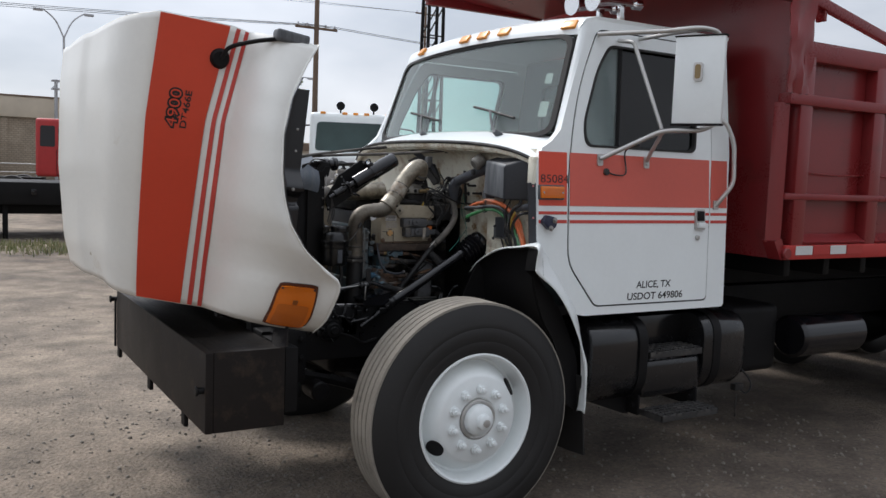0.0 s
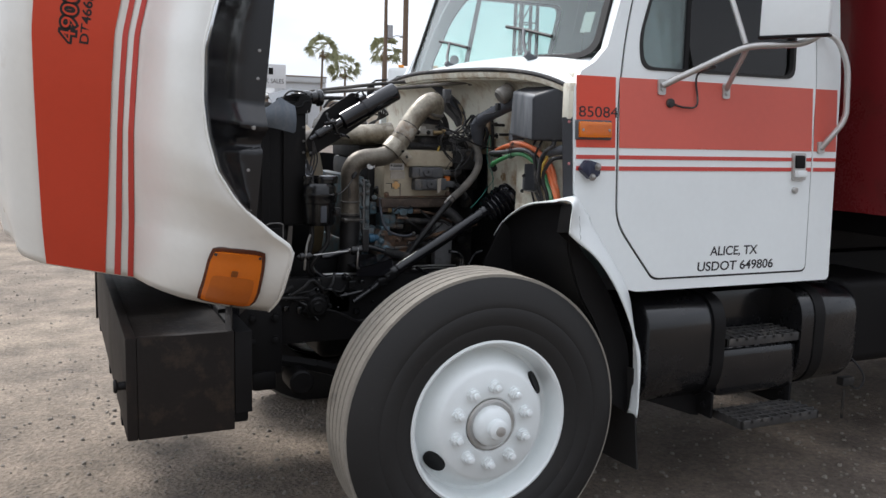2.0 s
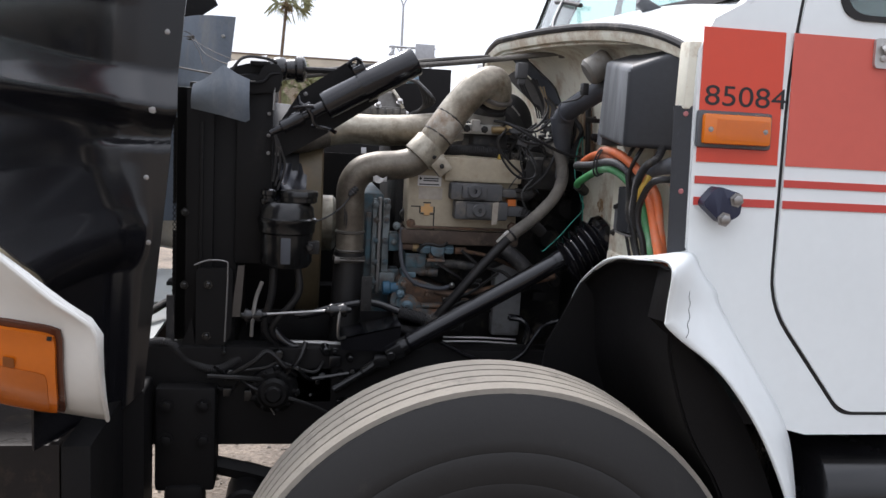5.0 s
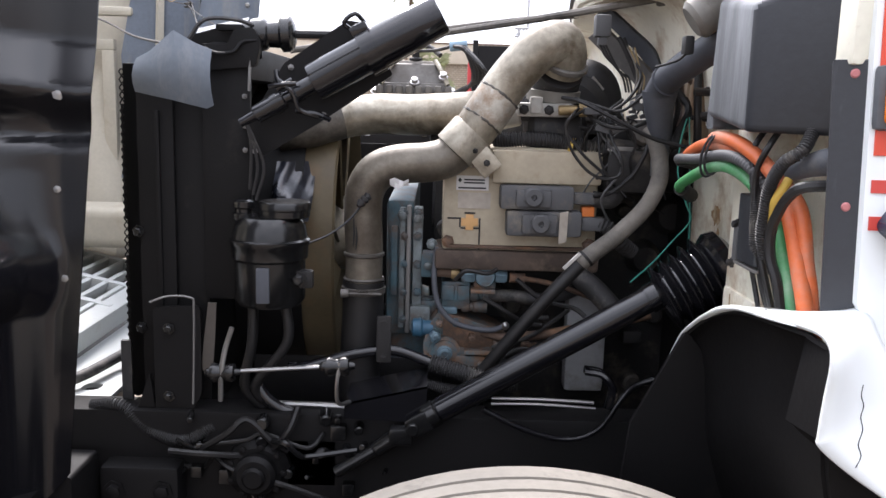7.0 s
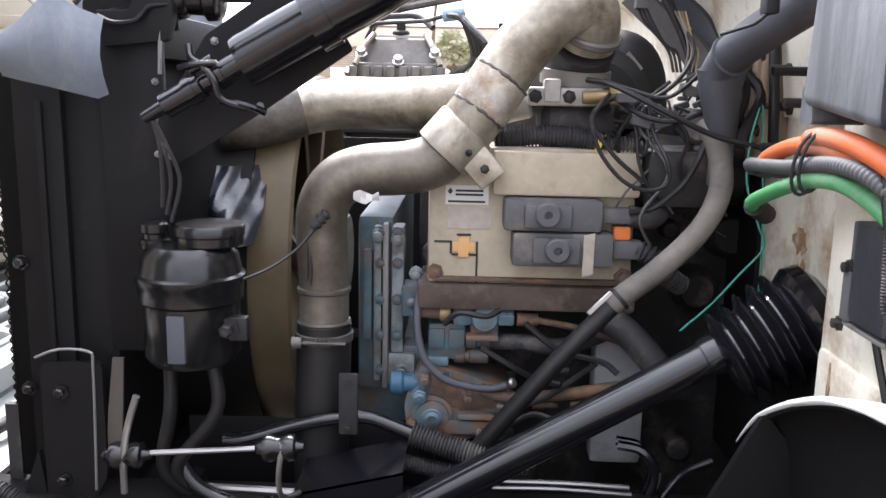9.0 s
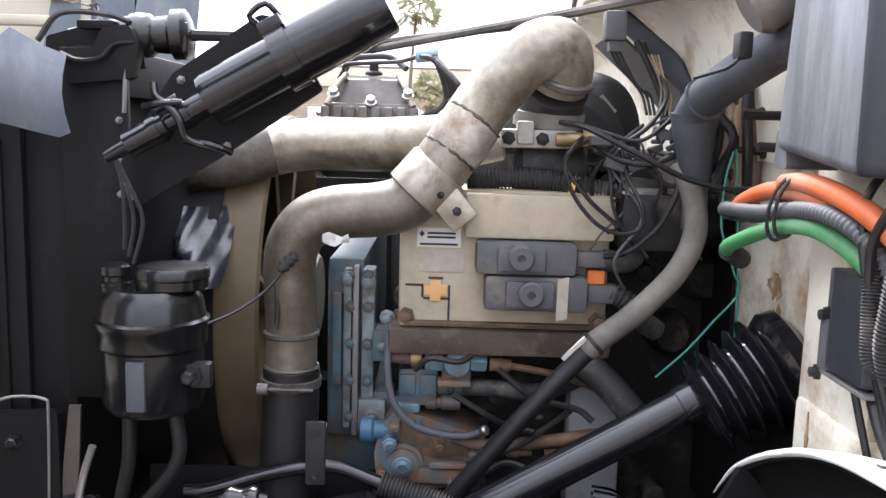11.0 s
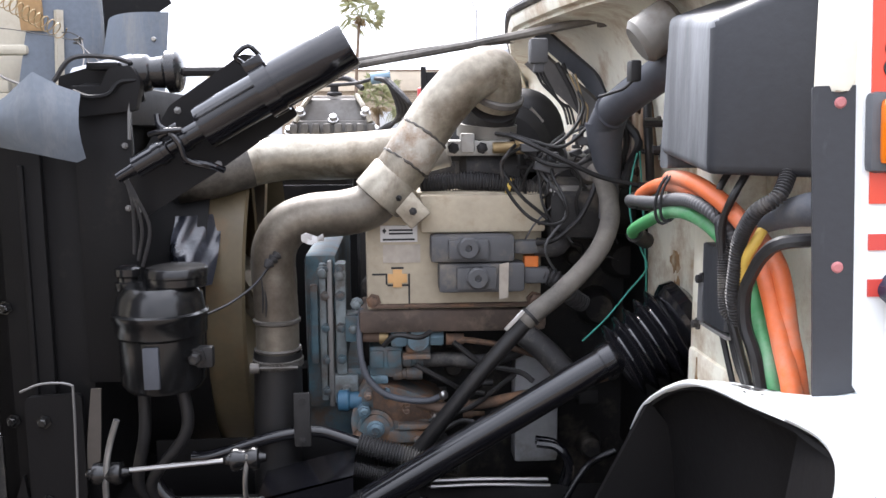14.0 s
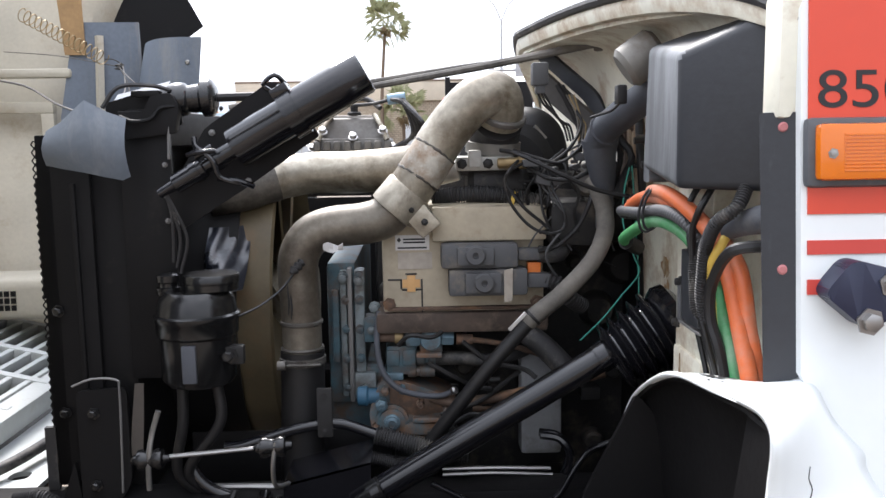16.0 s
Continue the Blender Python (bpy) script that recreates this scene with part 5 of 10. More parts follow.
# ---- front wheels ----
def wheel(x, y, z, side, front=True, name="front_wheel"):
    """side: -1 for the driver's side. The axle lies along y."""
    R = 0.541
    o = Vector((x, y, z))
    d = Vector((0, side, 0))
    w = new(name)
    w.parent = truck
    w.empty_display_size = 0.1
    b = bmesh.new()
    prof = [(0.292, -0.095), (0.30, -0.118), (0.33, -0.132), (0.40, -0.146), (0.455, -0.141), (0.50, -0.125), (0.525, -0.110), (0.534, -0.104), (R - 0.004, -0.098), (R - 0.013, -0.094), (R - 0.013, 0.0), (R - 0.013, 0.098), (R - 0.004, 0.102), (0.537, 0.108), (0.530, 0.112), (0.505, 0.127), (0.458, 0.1415), (0.437, 0.1445), (0.4335, 0.1432), (0.430, 0.1455), (0.40, 0.146), (0.372, 0.1425), (0.369, 0.141), (0.366, 0.142), (0.33, 0.132), (0.30, 0.118), (0.292, 0.095)]
    spin(b, prof, o, o + d, 72, caps=False)
    part("tyre", b, RUBBER, w, "black truck tyre with five-rib tread")
    b = bmesh.new()
    for h0, h1 in ((-0.098, -0.061), (-0.0555, -0.0245), (-0.019, 0.0165), (0.022, 0.0575), (0.063, 0.104)):
        spin(b, [(R - 0.014, h0), (R + 0.007, h0 + 0.002), (R + 0.008, (h0 + h1) / 2), (R + 0.0065, h1 - 0.002), (R - 0.014, h1)], o, o + d, 96, True)
    part("tread_rib", b, TREAD, w, "dusty pale tread ribs")
    b = bmesh.new()
    if front:
        prof = [(0.302, 0.108), (0.310, 0.120), (0.312, 0.128), (0.304, 0.132), (0.296, 0.126), (0.290, 0.110), (0.284, 0.075), (0.276, 0.048), (0.264, 0.042), (0.240, 0.078), (0.212, 0.122), (0.198, 0.130), (0.105, 0.132), (0.098, 0.128), (0.095, 0.08)]
    else:
        prof = [(0.302, 0.108), (0.312, 0.128), (0.296, 0.126), (0.285, 0.06), (0.27, -0.02), (0.22, -0.06), (0.11, -0.065), (0.1, -0.1)]
    spin(b, prof, o, o + d, 64, caps=False)
    rim = part("rim", b, WHITE, w, "white painted steel disc wheel", 30)
    b = bmesh.new()
    k = 0.132 if front else -0.06
    for i in range(10):
        a = 2 * math.pi * (i + 0.4) / 10
        q = o + Vector((math.cos(a) * 0.143, 0, math.sin(a) * 0.143)) + d * k
        spin(b, [(0.025, 0), (0.025, 0.006), (0.020, 0.007), (0.020, 0.026), (0.012, 0.027), (0.012, 0.042), (0.008, 0.044)], q, q + d, 8)
    part("lug_nut", b, WHITE, rim, "white painted lug nut", 30)
    b = bmesh.new()
    for i in range(2 if front else 5):
        a = radians(212 + 180 * i) if front else 2 * math.pi * i / 5
        q = o + Vector((math.cos(a) * 0.238, 0, math.sin(a) * 0.238)) + d * (0.086 if front else -0.04)
        nrm = (d * 0.55 + Vector((math.cos(a), 0, math.sin(a))) * 0.83).normalized() if front else d
        spin(b, [(0.044, -0.006), (0.044, 0.003), (0.041, 0.0045), (0.038, 0.004)], q, q + nrm, 20)
    part("hand_hole", b, BLACK, rim, "dark hand hole", 30)
    if front:
        b = bmesh.new()
        spin(b, [(0.096, 0.09), (0.096, 0.134), (0.088, 0.137), (0.078, 0.132)], o, o + d, 40)
        part("hub_ring", b, TUBESTEEL, rim, "dull grey hub ring")
        b = bmesh.new()
        spin(b, [(0.074, 0.10), (0.074, 0.150), (0.066, 0.165), (0.052, 0.172), (0.038, 0.176), (0.036, 0.200), (0.028, 0.206), (0.016, 0.207)], o, o + d, 36)
        part("hub_cap", b, WHITE, rim, "white hub with a raised cap")
        b = bmesh.new()
        spin(b, [(0.018, 0.206), (0.018, 0.212), (0.010, 0.214)], o, o + d, 20)
        part("hub_plug", b, TUBESTEEL, rim)
    return w


wheel(0.015, -1.006, 0.482, -1)
wheel(0.015, 1.006, 0.482, 1)
for x in (4.75, 6.05):
    for s in (-1, 1):
        wheel(x, s * 1.05, 0.50, s, False, "rear_wheel")
        wheel(x, s * 0.72, 0.50, s, False, "rear_wheel")

# ---- frame, axles and springs ----
for s in (-1, 1):
    bm = bmesh.new()
    box(bm, -0.86, 6.4, s * 0.43 - 0.04, s * 0.43 + 0.04, 0.665, 0.93, 0.008)
    part("frame_rail", bm, BLACK, truck, "black steel frame rail")
    bm = bmesh.new()
    for k in range(5):
        tube(bm, [(-0.62 + 0.09 * k, s * 0.43, 0.60 - 0.02 * k), (0.0, s * 0.43, 0.47 - 0.022 * k), (0.68 - 0.09 * k, s * 0.43, 0.58 - 0.02 * k)], 0.026, 6, 5)
    part("leaf_spring", bm, BLACK, truck)
    bm = bmesh.new()
    box(bm, -0.745, -0.595, s * 0.46 - 0.06, s * 0.46 + 0.045, 0.56, 0.835, 0.012)
    box(bm, -0.72, -0.62, s * 0.46 - 0.075, s * 0.46, 0.50, 0.58, 0.02)
    cyl(bm, (-0.52, s * 0.40, 0.52), (-0.52, s * 0.54, 0.52), 0.05, n=18, w=0.008)
    hg = part("spring_hanger", bm, BLACK, truck, "black bolted spring hanger")
    bm = bmesh.new()
    for dx in (-0.045, 0.045):
        for z in (0.70, 0.79):
            bolt(bm, (-0.67 + dx, s * 0.46 + s * 0.062, z), (0, s, 0), 0.014, 0.012)
    part("bolt", bm, BLACK, hg)
for s in (-1, 1):
    bm = bmesh.new()
    sheet(bm, rounded([(-0.86, 0.42), (-0.86, 0.86), (-0.752, 0.86), (-0.752, 0.42)], 0.01), [], lambda x, z: Vector((x, s * 0.62, z)), lambda x, z: Vector((x, s * 0.50, z)))
    part("bumper_bracket", bm, BLACK, truck, "black bumper bracket")
bm = bmesh.new()
tube(bm, [(0.01, -0.86, 0.50), (0.01, -0.55, 0.40), (0.01, 0.55, 0.40), (0.01, 0.86, 0.50)], 0.05, 10, 4)
cyl(bm, (0.01, -0.88, 0.495), (0.01, -0.76, 0.495), 0.20, n=32, w=0.01)
cyl(bm, (0.01, 0.76, 0.495), (0.01, 0.88, 0.495), 0.20, n=32, w=0.01)
part("front_axle", bm, BLACK, truck)
bm = bmesh.new()
for x in (4.75, 6.05):
    cyl(bm, (x, -0.9, 0.5), (x, 0.9, 0.5), 0.09, n=16)
    spin(bm, [(0.1, -0.25), (0.25, 0), (0.1, 0.25)], (x, 0, 0.5), (x, 1, 0.5), 16)
part("rear_axle", bm, BLACK, truck)
for x in (-0.55, 1.5, 3.2):
    bm = bmesh.new()
    box(bm, x - 0.08, x + 0.08, -0.42, 0.42, 0.72, 0.90, 0.02)
    part("crossmember", bm, BLACK, truck)

# ---- fuel tank with steps ----
bm = bmesh.new()
sec = rounded([(-1.10, 0.43), (-1.10, 0.885), (-0.55, 0.885), (-0.55, 0.43)], [0.19, 0.15, 0.15, 0.19], 10)
def tank_sec(x, k=1.0):
    return [Vector((x, -0.82 + (p.x + 0.82) * k, 0.665 + (p.y - 0.665) * k)) for p in sec]


rings = [tank_sec(0.72, 0.93), tank_sec(0.735, 1.0), tank_sec(1.11, 1.0), tank_sec(1.118, 0.985)]
def prism(b, rings):
    vs = [[b.verts.new(p) for p in r] for r in rings]
    for a, c in zip(vs, vs[1:]):
        for i in range(len(a)):
            j = (i + 1) % len(a)
            b.faces.new((a[i], a[j], c[j], c[i]))
    b.faces.new(vs[0][::-1])
    b.faces.new(vs[-1])


prism(bm, rings)
prism(bm, [tank_sec(1.56, 0.985), tank_sec(1.568, 1.0), tank_sec(1.88, 1.0), tank_sec(1.905, 0.97), tank_sec(1.925, 0.90)])
box(bm, 1.11, 1.57, -1.085, -0.56, 0.44, 0.665, 0.05, 3)
box(bm, 1.11, 1.57, -0.92, -0.56, 0.60, 0.87, 0.03, 2)
tank = part("fuel_tank", bm, TANKBLK, truck, "glossy black fuel tank with a step well")
for x in (1.09, 1.66):
    bm = bmesh.new()
    prism(bm, [tank_sec(x - 0.03, 1.0), tank_sec(x - 0.03, 1.022), tank_sec(x + 0.03, 1.022), tank_sec(x + 0.03, 1.0)])
    part("tank_strap", bm, BLACK, tank)


def step(x0, x1, y0, y1, z, holder):
    b = bmesh.new()
    box(b, x0, x1, y0, y0 + 0.012, z - 0.035, z, 0.003)
    box(b, x0, x1, y1 - 0.012, y1, z - 0.035, z, 0.003)
    box(b, x0, x0 + 0.012, y0, y1, z - 0.035, z, 0.003)
    box(b, x1 - 0.012, x1, y0, y1, z - 0.035, z, 0.003)
    k = int((x1 - x0) / 0.05)
    for i in range(1, k):
        x = x0 + (x1 - x0) * i / k
        box(b, x - 0.006, x + 0.006, y0, y1, z - 0.012, z + 0.002)
    for j in range(1, 5):
        y = y0 + (y1 - y0) * j / 5
        box(b, x0, x1, y - 0.006, y + 0.006, z - 0.012, z + 0.004)
    return part("step_tread", b, STEPGRIT, holder, "black open-grid step tread")


step(1.14, 1.55, -1.10, -0.90, 0.70, tank)
step(1.13, 1.56, -1.225, -1.05, 0.385, tank)
bm = bmesh.new()
for x in (1.09, 1.53):
    box(bm, x - 0.006, x + 0.006, -1.09, -0.80, 0.36, 0.47, 0.002)
    bolt(bm, (x - 0.006, -1.05, 0.41), (-1, 0, 0), 0.012, 0.012)
sheet(bm, [(0.74, 0.47), (1.10, 0.47), (1.10, 0.345), (1.06, 0.352)], [], lambda x, z: Vector((x, -1.0, z)), lambda x, z: Vector((x, -0.985, z)))
part("step_bracket", bm, BLACK, tank)
bm = bmesh.new()
cyl(bm, (2.50, -0.95, 0.67), (3.14, -0.95, 0.67), 0.135, n=32, w=0.02)
part("air_tank", bm, BLACKGLOSS, truck, "black cylindrical air tank")
bm = bmesh.new()
box(bm, 2.0, 2.42, -0.93, -0.50, 0.46, 0.88, 0.05, 3)
part("battery_box", bm, BLACK, truck, "black battery box under the bed")

# tank and box added as dark mass that hides the far wheels
bm = bmesh.new()
prism(bm, [[Vector((p.x, -p.y, p.z)) for p in tank_sec(x, k)] for x, k in ((0.74, 0.93), (0.76, 1.0), (1.86, 1.0), (1.89, 0.92))])
part("far_filler_tank", bm, TANKBLK, truck, "added black tank shape mirrored on the far side")
bm = bmesh.new()
box(bm, 2.15, 3.9, 0.55, 1.08, 0.36, 0.92, 0.05, 3)
part("far_filler_box", bm, BLACK, truck, "added black box that hides the far wheels")
bm = bmesh.new()
spin(bm, [(0.10, 0), (0.23, 0.01), (0.235, 0.30), (0.22, 0.33), (0.10, 0.34)], (2.15, -0.45, 0.52), (3.0, -0.45, 0.52), 28)
part("hydraulic_tank", bm, BLACK, truck, "round black tank between the frame rails")
bm = bmesh.new()
tube(bm, [(1.98, -0.86, 0.56), (2.06, -0.95, 0.50), (2.10, -1.0, 0.42), (2.07, -1.0, 0.36), (2.0, -0.98, 0.40)], 0.006, 6, 5)
tube(bm, [(1.99, -0.99, 0.36), (1.985, -0.99, 0.27), (1.995, -0.985, 0.22)], 0.007, 6, 4)
box(bm, 1.955, 2.03, -1.01, -0.97, 0.385, 0.425, 0.006)
part("drain_hardware", bm, DARKIRON, truck, "small drain valve and loose chain")

# ---- dump bed ----
bed = bmesh.new()
X0, X1, YS, ZB, ZT = 2.06, 6.8, 1.17, 1.20, 2.46
box(bed, X0, X1, -YS, -YS + 0.03, ZB, ZT, 0.0)
dump = part("dump_bed", bed, DUMPRED, truck, "maroon steel dump bed with ribbed sides")
bm = bmesh.new()
box(bm, X0, X1, YS - 0.03, YS, ZB, ZT, 0.0)
part("far_side", bm, DUMPRED, dump)
bm = bmesh.new()
box(bm, X0, X1, -YS + 0.03, YS - 0.03, ZB, ZB + 0.05)
part("bed_floor", bm, DUMPRED, dump)
bm = bmesh.new()
sheet(bm, rounded([(-YS, ZB), (YS, ZB), (YS, 2.95), (-YS, 2.95)], 0.05), [], lambda y, z: Vector((1.93 + 0.12 * (abs(y) / YS) ** 6, y, z)), lambda y, z: Vector((2.0 + 0.08 * (abs(y) / YS) ** 6, y, z)))
part("bed_front_wall", bm, DUMPRED, dump)
bm = bmesh.new()
slab(bm, [[(x, y, 2.92 + 0.06 * (2.0 - x) - 0.035 * abs(y)) for y in [-1.15 + 2.3 * j / 8 for j in range(9)]] for x in (0.95, 1.2, 1.6, 2.0)], 0.03)
box(bm, 0.94, 0.99, -1.15, 1.15, 2.86, 2.98, 0.01)
box(bm, 0.96, 2.0, -1.17, -1.12, 2.84, 2.96, 0.01)
box(bm, 0.96, 2.0, 1.12, 1.17, 2.84, 2.96, 0.01)
part("cab_shield", bm, DUMPRED, dump, "maroon cab shield reaching over the cab")
for z0, z1, y, x0 in ((2.33, 2.435, 1.245, 2.08), (2.08, 2.142, 1.255, 1.95), (1.543, 1.582, 1.25, 1.97), (1.20, 1.285, 1.255, 2.0)):
    bm = bmesh.new()
    for s in (-1, 1):
        box(bm, x0, X1, s * (YS - 0.002), s * y, z0, z1, 0.010, 2)
    part("bed_rail", bm, DUMPRED if z0 > 1.25 else DUMPRED2, dump)
for i in range(7):
    x = 2.11 + i * 0.70
    for s in (-1, 1):
        bm = bmesh.new()
        box(bm, x - 0.055, x + 0.055, s * (YS - 0.002), s * 1.246, 1.26, 2.36, 0.012, 2)
        part("bed_post", bm, DUMPRED, dump)
    # sloped dirt ledge between this post and the next, and a thin rod above it
    if i < 6:
        bm = bmesh.new()
        slab(bm, [[(x + 0.056 + 0.588 * u, -1.172 - 0.07 * w, 1.335 - 0.045 * w) for u in (0, 1)] for w in (0, 1)], 0.012)
        part("dirt_ledge", bm, DUMPRED, dump)
        bm = bmesh.new()
        tube(bm, [(x + 0.05, -1.20, 1.705), (x + 0.35, -1.20, 1.693), (x + 0.65, -1.20, 1.70)], 0.006, 6, 3)
        part("ladder_rod", bm, DUMPRED, dump)
# folded front corner: flange below the middle rail, dented plate above it
bm = bmesh.new()
slab(bm, [[(1.93 + 0.05 * t * t, -1.165 - 0.06 * t, z) for t in (0, 0.5, 1)] for z in (1.30, 1.5, 1.8, 2.09)], 0.012)
sheet(bm, [(1.92, 1.31), (1.985, 1.20), (2.06, 1.20), (2.06, 1.285), (2.0, 1.285), (1.985, 1.32)], [], lambda x, z: Vector((x, -1.235, z)), lambda x, z: Vector((x, -1.15, z)))
part("corner_flange", bm, DUMPRED, dump, "folded maroon corner flange of the bed")
bm = bmesh.new()
noise.seed_set(9)
slab(bm, [[(1.92 + 0.20 * i / 6 - 0.0, -1.24 - 0.03 * noise.noise(Vector((i * 0.7, j * 0.55, 0.3))), 2.14 + 0.81 * j / 14) for i in range(7)] for j in range(15)], 0.012)
part("corner_post", bm, DUMPRED, dump, "dented maroon corner plate above the rail")
bm = bmesh.new()
cyl(bm, (2.02, -1.258, 1.236), (2.02, -1.15, 1.236), 0.035, n=18, w=0.006)
box(bm, 1.985, 2.055, -1.18, -1.165, 1.37, 1.43, 0.004)
part("corner_lug", bm, DUMPRED, dump)
for i, m in enumerate((PAPER, DUMPRED2, PAPER, DUMPRED2)):
    bm = bmesh.new()
    box(bm, 2.085 + i * 0.16, 2.235 + i * 0.16, -1.2595, -1.2565, 1.228, 1.280)
    part("reflective_tape", bm, m, dump)
bm = bmesh.new()
box(bm, 0, 1.7, -0.02, 0.02, -0.03, 0.03, 0.006, 2, Matrix.Translation((2.06, -1.21, 2.70)) @ Matrix.Rotation(radians(11.5), 4, "Y"))
box(bm, 1.93, 2.26, -1.22, -1.16, 2.655, 2.68, 0.006)
box(bm, 2.24, 2.262, -1.22, -1.16, 2.57, 2.66, 0.004)
part("tarp_arm", bm, DUMPRED, dump, "tarp arm along the bed rail")
bm = bmesh.new()
for s in (-1, 1):
    box(bm, 2.1, 6.6, s * 0.43 - 0.06, s * 0.43 + 0.06, 0.95, 1.2, 0.01)
part("bed_subframe", bm, BLACK, dump)
bm = bmesh.new()
for i in range(12):
    box(bm, 2.2 + i * 0.38, 2.26 + i * 0.38, -1.1, 1.1, 1.08, 1.195, 0.01)
part("crossbeam", bm, BLACK, dump)



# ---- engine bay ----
# dark panels added at the bay's far side and bottom to block ground light
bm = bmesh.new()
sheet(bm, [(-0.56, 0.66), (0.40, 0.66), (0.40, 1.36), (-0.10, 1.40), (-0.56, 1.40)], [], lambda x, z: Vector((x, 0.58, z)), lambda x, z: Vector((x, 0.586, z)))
part("light_block_far", bm, BLACK, truck, "added black panel that blocks light on the bay's far side")
bm = bmesh.new()
box(bm, -0.40, 0.42, -0.36, 0.36, 0.56, 0.80, 0.04, 3)
part("light_block_below", bm, BLACK, truck, "added black box that blocks light under the engine")
# firewall
bm = bmesh.new()
sheet(bm, [(-1.03, 0.95), (1.03, 0.95), (1.03, 1.60), (0.98, 1.76), (-0.98, 1.76), (-1.03, 1.60)], [], lambda y, z: Vector((0.405, y, z)), lambda y, z: Vector((0.42, y, z)))
fw = part("firewall", bm, WHITE_FW, truck, "grimy off-white firewall with rust streaks")
bm = bmesh.new()
box(bm, 0.366, 0.405, -0.82, -0.628, 1.12, 1.24, 0.008)
box(bm, 0.372, 0.405, -0.78, -0.622, 1.20, 1.52, 0.004)
part("firewall_channel", bm, WHITE_FW, fw, "rust-stained white steel channel")
# black sheet added over the lower part of the white firewall
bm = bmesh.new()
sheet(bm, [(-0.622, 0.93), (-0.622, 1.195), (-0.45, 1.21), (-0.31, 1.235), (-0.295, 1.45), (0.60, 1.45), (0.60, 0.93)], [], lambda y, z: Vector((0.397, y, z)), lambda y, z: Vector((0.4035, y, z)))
part("dark_firewall_sheet", bm, BLACK, fw, "added black sheet over the lower firewall")
bm = bmesh.new()
for y, z in ((-0.47, 1.56), (-0.45, 1.46), (-0.52, 1.52), (-0.60, 1.46)):
    bolt(bm, (0.405, y, z), (-1, 0, 0), 0.011, 0.012)
    cyl(bm, (0.40, y, z), (0.34, y, z), 0.006, n=8)
part("firewall_stud", bm, DARKIRON, fw)
bm = bmesh.new()
random.seed(12)
for x, y, z, a, b in ((0.405, -0.452, 1.335, 0.030, 0.018), (0.405, -0.462, 1.285, 0.022, 0.024), (0.366, -0.668, 1.19, 0.005, 0.035)):
    pts = [(y + a * math.cos(k * math.pi / 9) * random.uniform(0.55, 1.25), z + b * math.sin(k * math.pi / 9) * random.uniform(0.55, 1.25)) for k in range(18)]
    sheet(bm, pts, [], lambda u, v: Vector((x - 0.0012, u, v)), lambda u, v: Vector((x + 0.004, u, v)))
part("rust_patch", bm, TANRUST, fw, "tan rust stain")

# ribbed black cover box on the firewall
bm = bmesh.new()
ring0 = [(0.290, -0.880, 1.500), (0.300, -0.675, 1.520), (0.404, -0.675, 1.515), (0.404, -0.985, 1.500)]
ring1 = [(0.292, -0.870, 1.672), (0.302, -0.690, 1.696), (0.404, -0.690, 1.730), (0.404, -0.985, 1.725)]
vs = [[bm.verts.new(p) for p in r] for r in (ring0, ring1)]
for i in range(4):
    bm.faces.new((vs[0][i], vs[0][(i + 1) % 4], vs[1][(i + 1) % 4], vs[1][i]))
bm.faces.new(vs[0][::-1])
bm.faces.new(vs[1])
bev(bm, list(bm.edges), 0.012, 3)
# front face in the paler plastic, every other face in the darker one
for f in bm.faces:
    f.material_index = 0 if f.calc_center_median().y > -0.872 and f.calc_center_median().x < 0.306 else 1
cb = part("heater_box_cover", bm, [PLASTIC, DARKPLASTIC], truck, "dusty black plastic box cover on the firewall")
bm = bmesh.new()
sheet(bm, rounded([(-0.70, 1.50), (-0.665, 1.50), (-0.668, 1.54), (-0.69, 1.545)], 0.008), [], lambda y, z: Vector((0.305, y, z)), lambda y, z: Vector((0.36, y, z)))
part("cover_flange", bm, PLASTIC, cb)
# round motor by the cover
bm = bmesh.new()
cyl(bm, (0.288, -0.60, 1.670), (0.342, -0.605, 1.708), 0.0345, n=32, w=0.008)
cyl(bm, (0.312, -0.6022, 1.687), (0.3155, -0.6025, 1.6895), 0.0353, n=32)
mo = part("blower_motor", bm, mat("pale_grey_motor_can", (0.215, 0.205, 0.185), 0.5, 0.2, var=0.3, dirt=(0.11, 0.09, 0.07), dirt_amt=0.45), truck, "grey cylindrical motor on the firewall")
bm = bmesh.new()
box(bm, 0.276, 0.292, -0.615, -0.59, 1.618, 1.648, 0.004)
tube(bm, [(0.285, -0.61, 1.625), (0.272, -0.60, 1.61), (0.262, -0.58, 1.605), (0.25, -0.54, 1.60)], 0.0024, 8, 4)
part("motor_plug", bm, WIREBLK, mo)
# connector hanging below the cowl, with its leads
bm = bmesh.new()
box(bm, 0.188, 0.220, -0.285, -0.255, 1.668, 1.712, 0.005)
box(bm, 0.196, 0.214, -0.280, -0.260, 1.652, 1.670, 0.003)
hc = part("hanging_connector", bm, CONNGREY, truck, "dark grey connector hanging below the cowl")
for dx in (0.0, 0.006, 0.012):
    b = bmesh.new()
    tube(b, [(0.200 + dx, -0.27, 1.655), (0.212 + dx, -0.272, 1.632), (0.232 + dx, -0.275, 1.612 - dx), (0.250 + dx, -0.275, 1.590), (0.258 + dx, -0.28, 1.560)], 0.0022, 6, 5)
    part("lead", b, WIREBLK, hc)

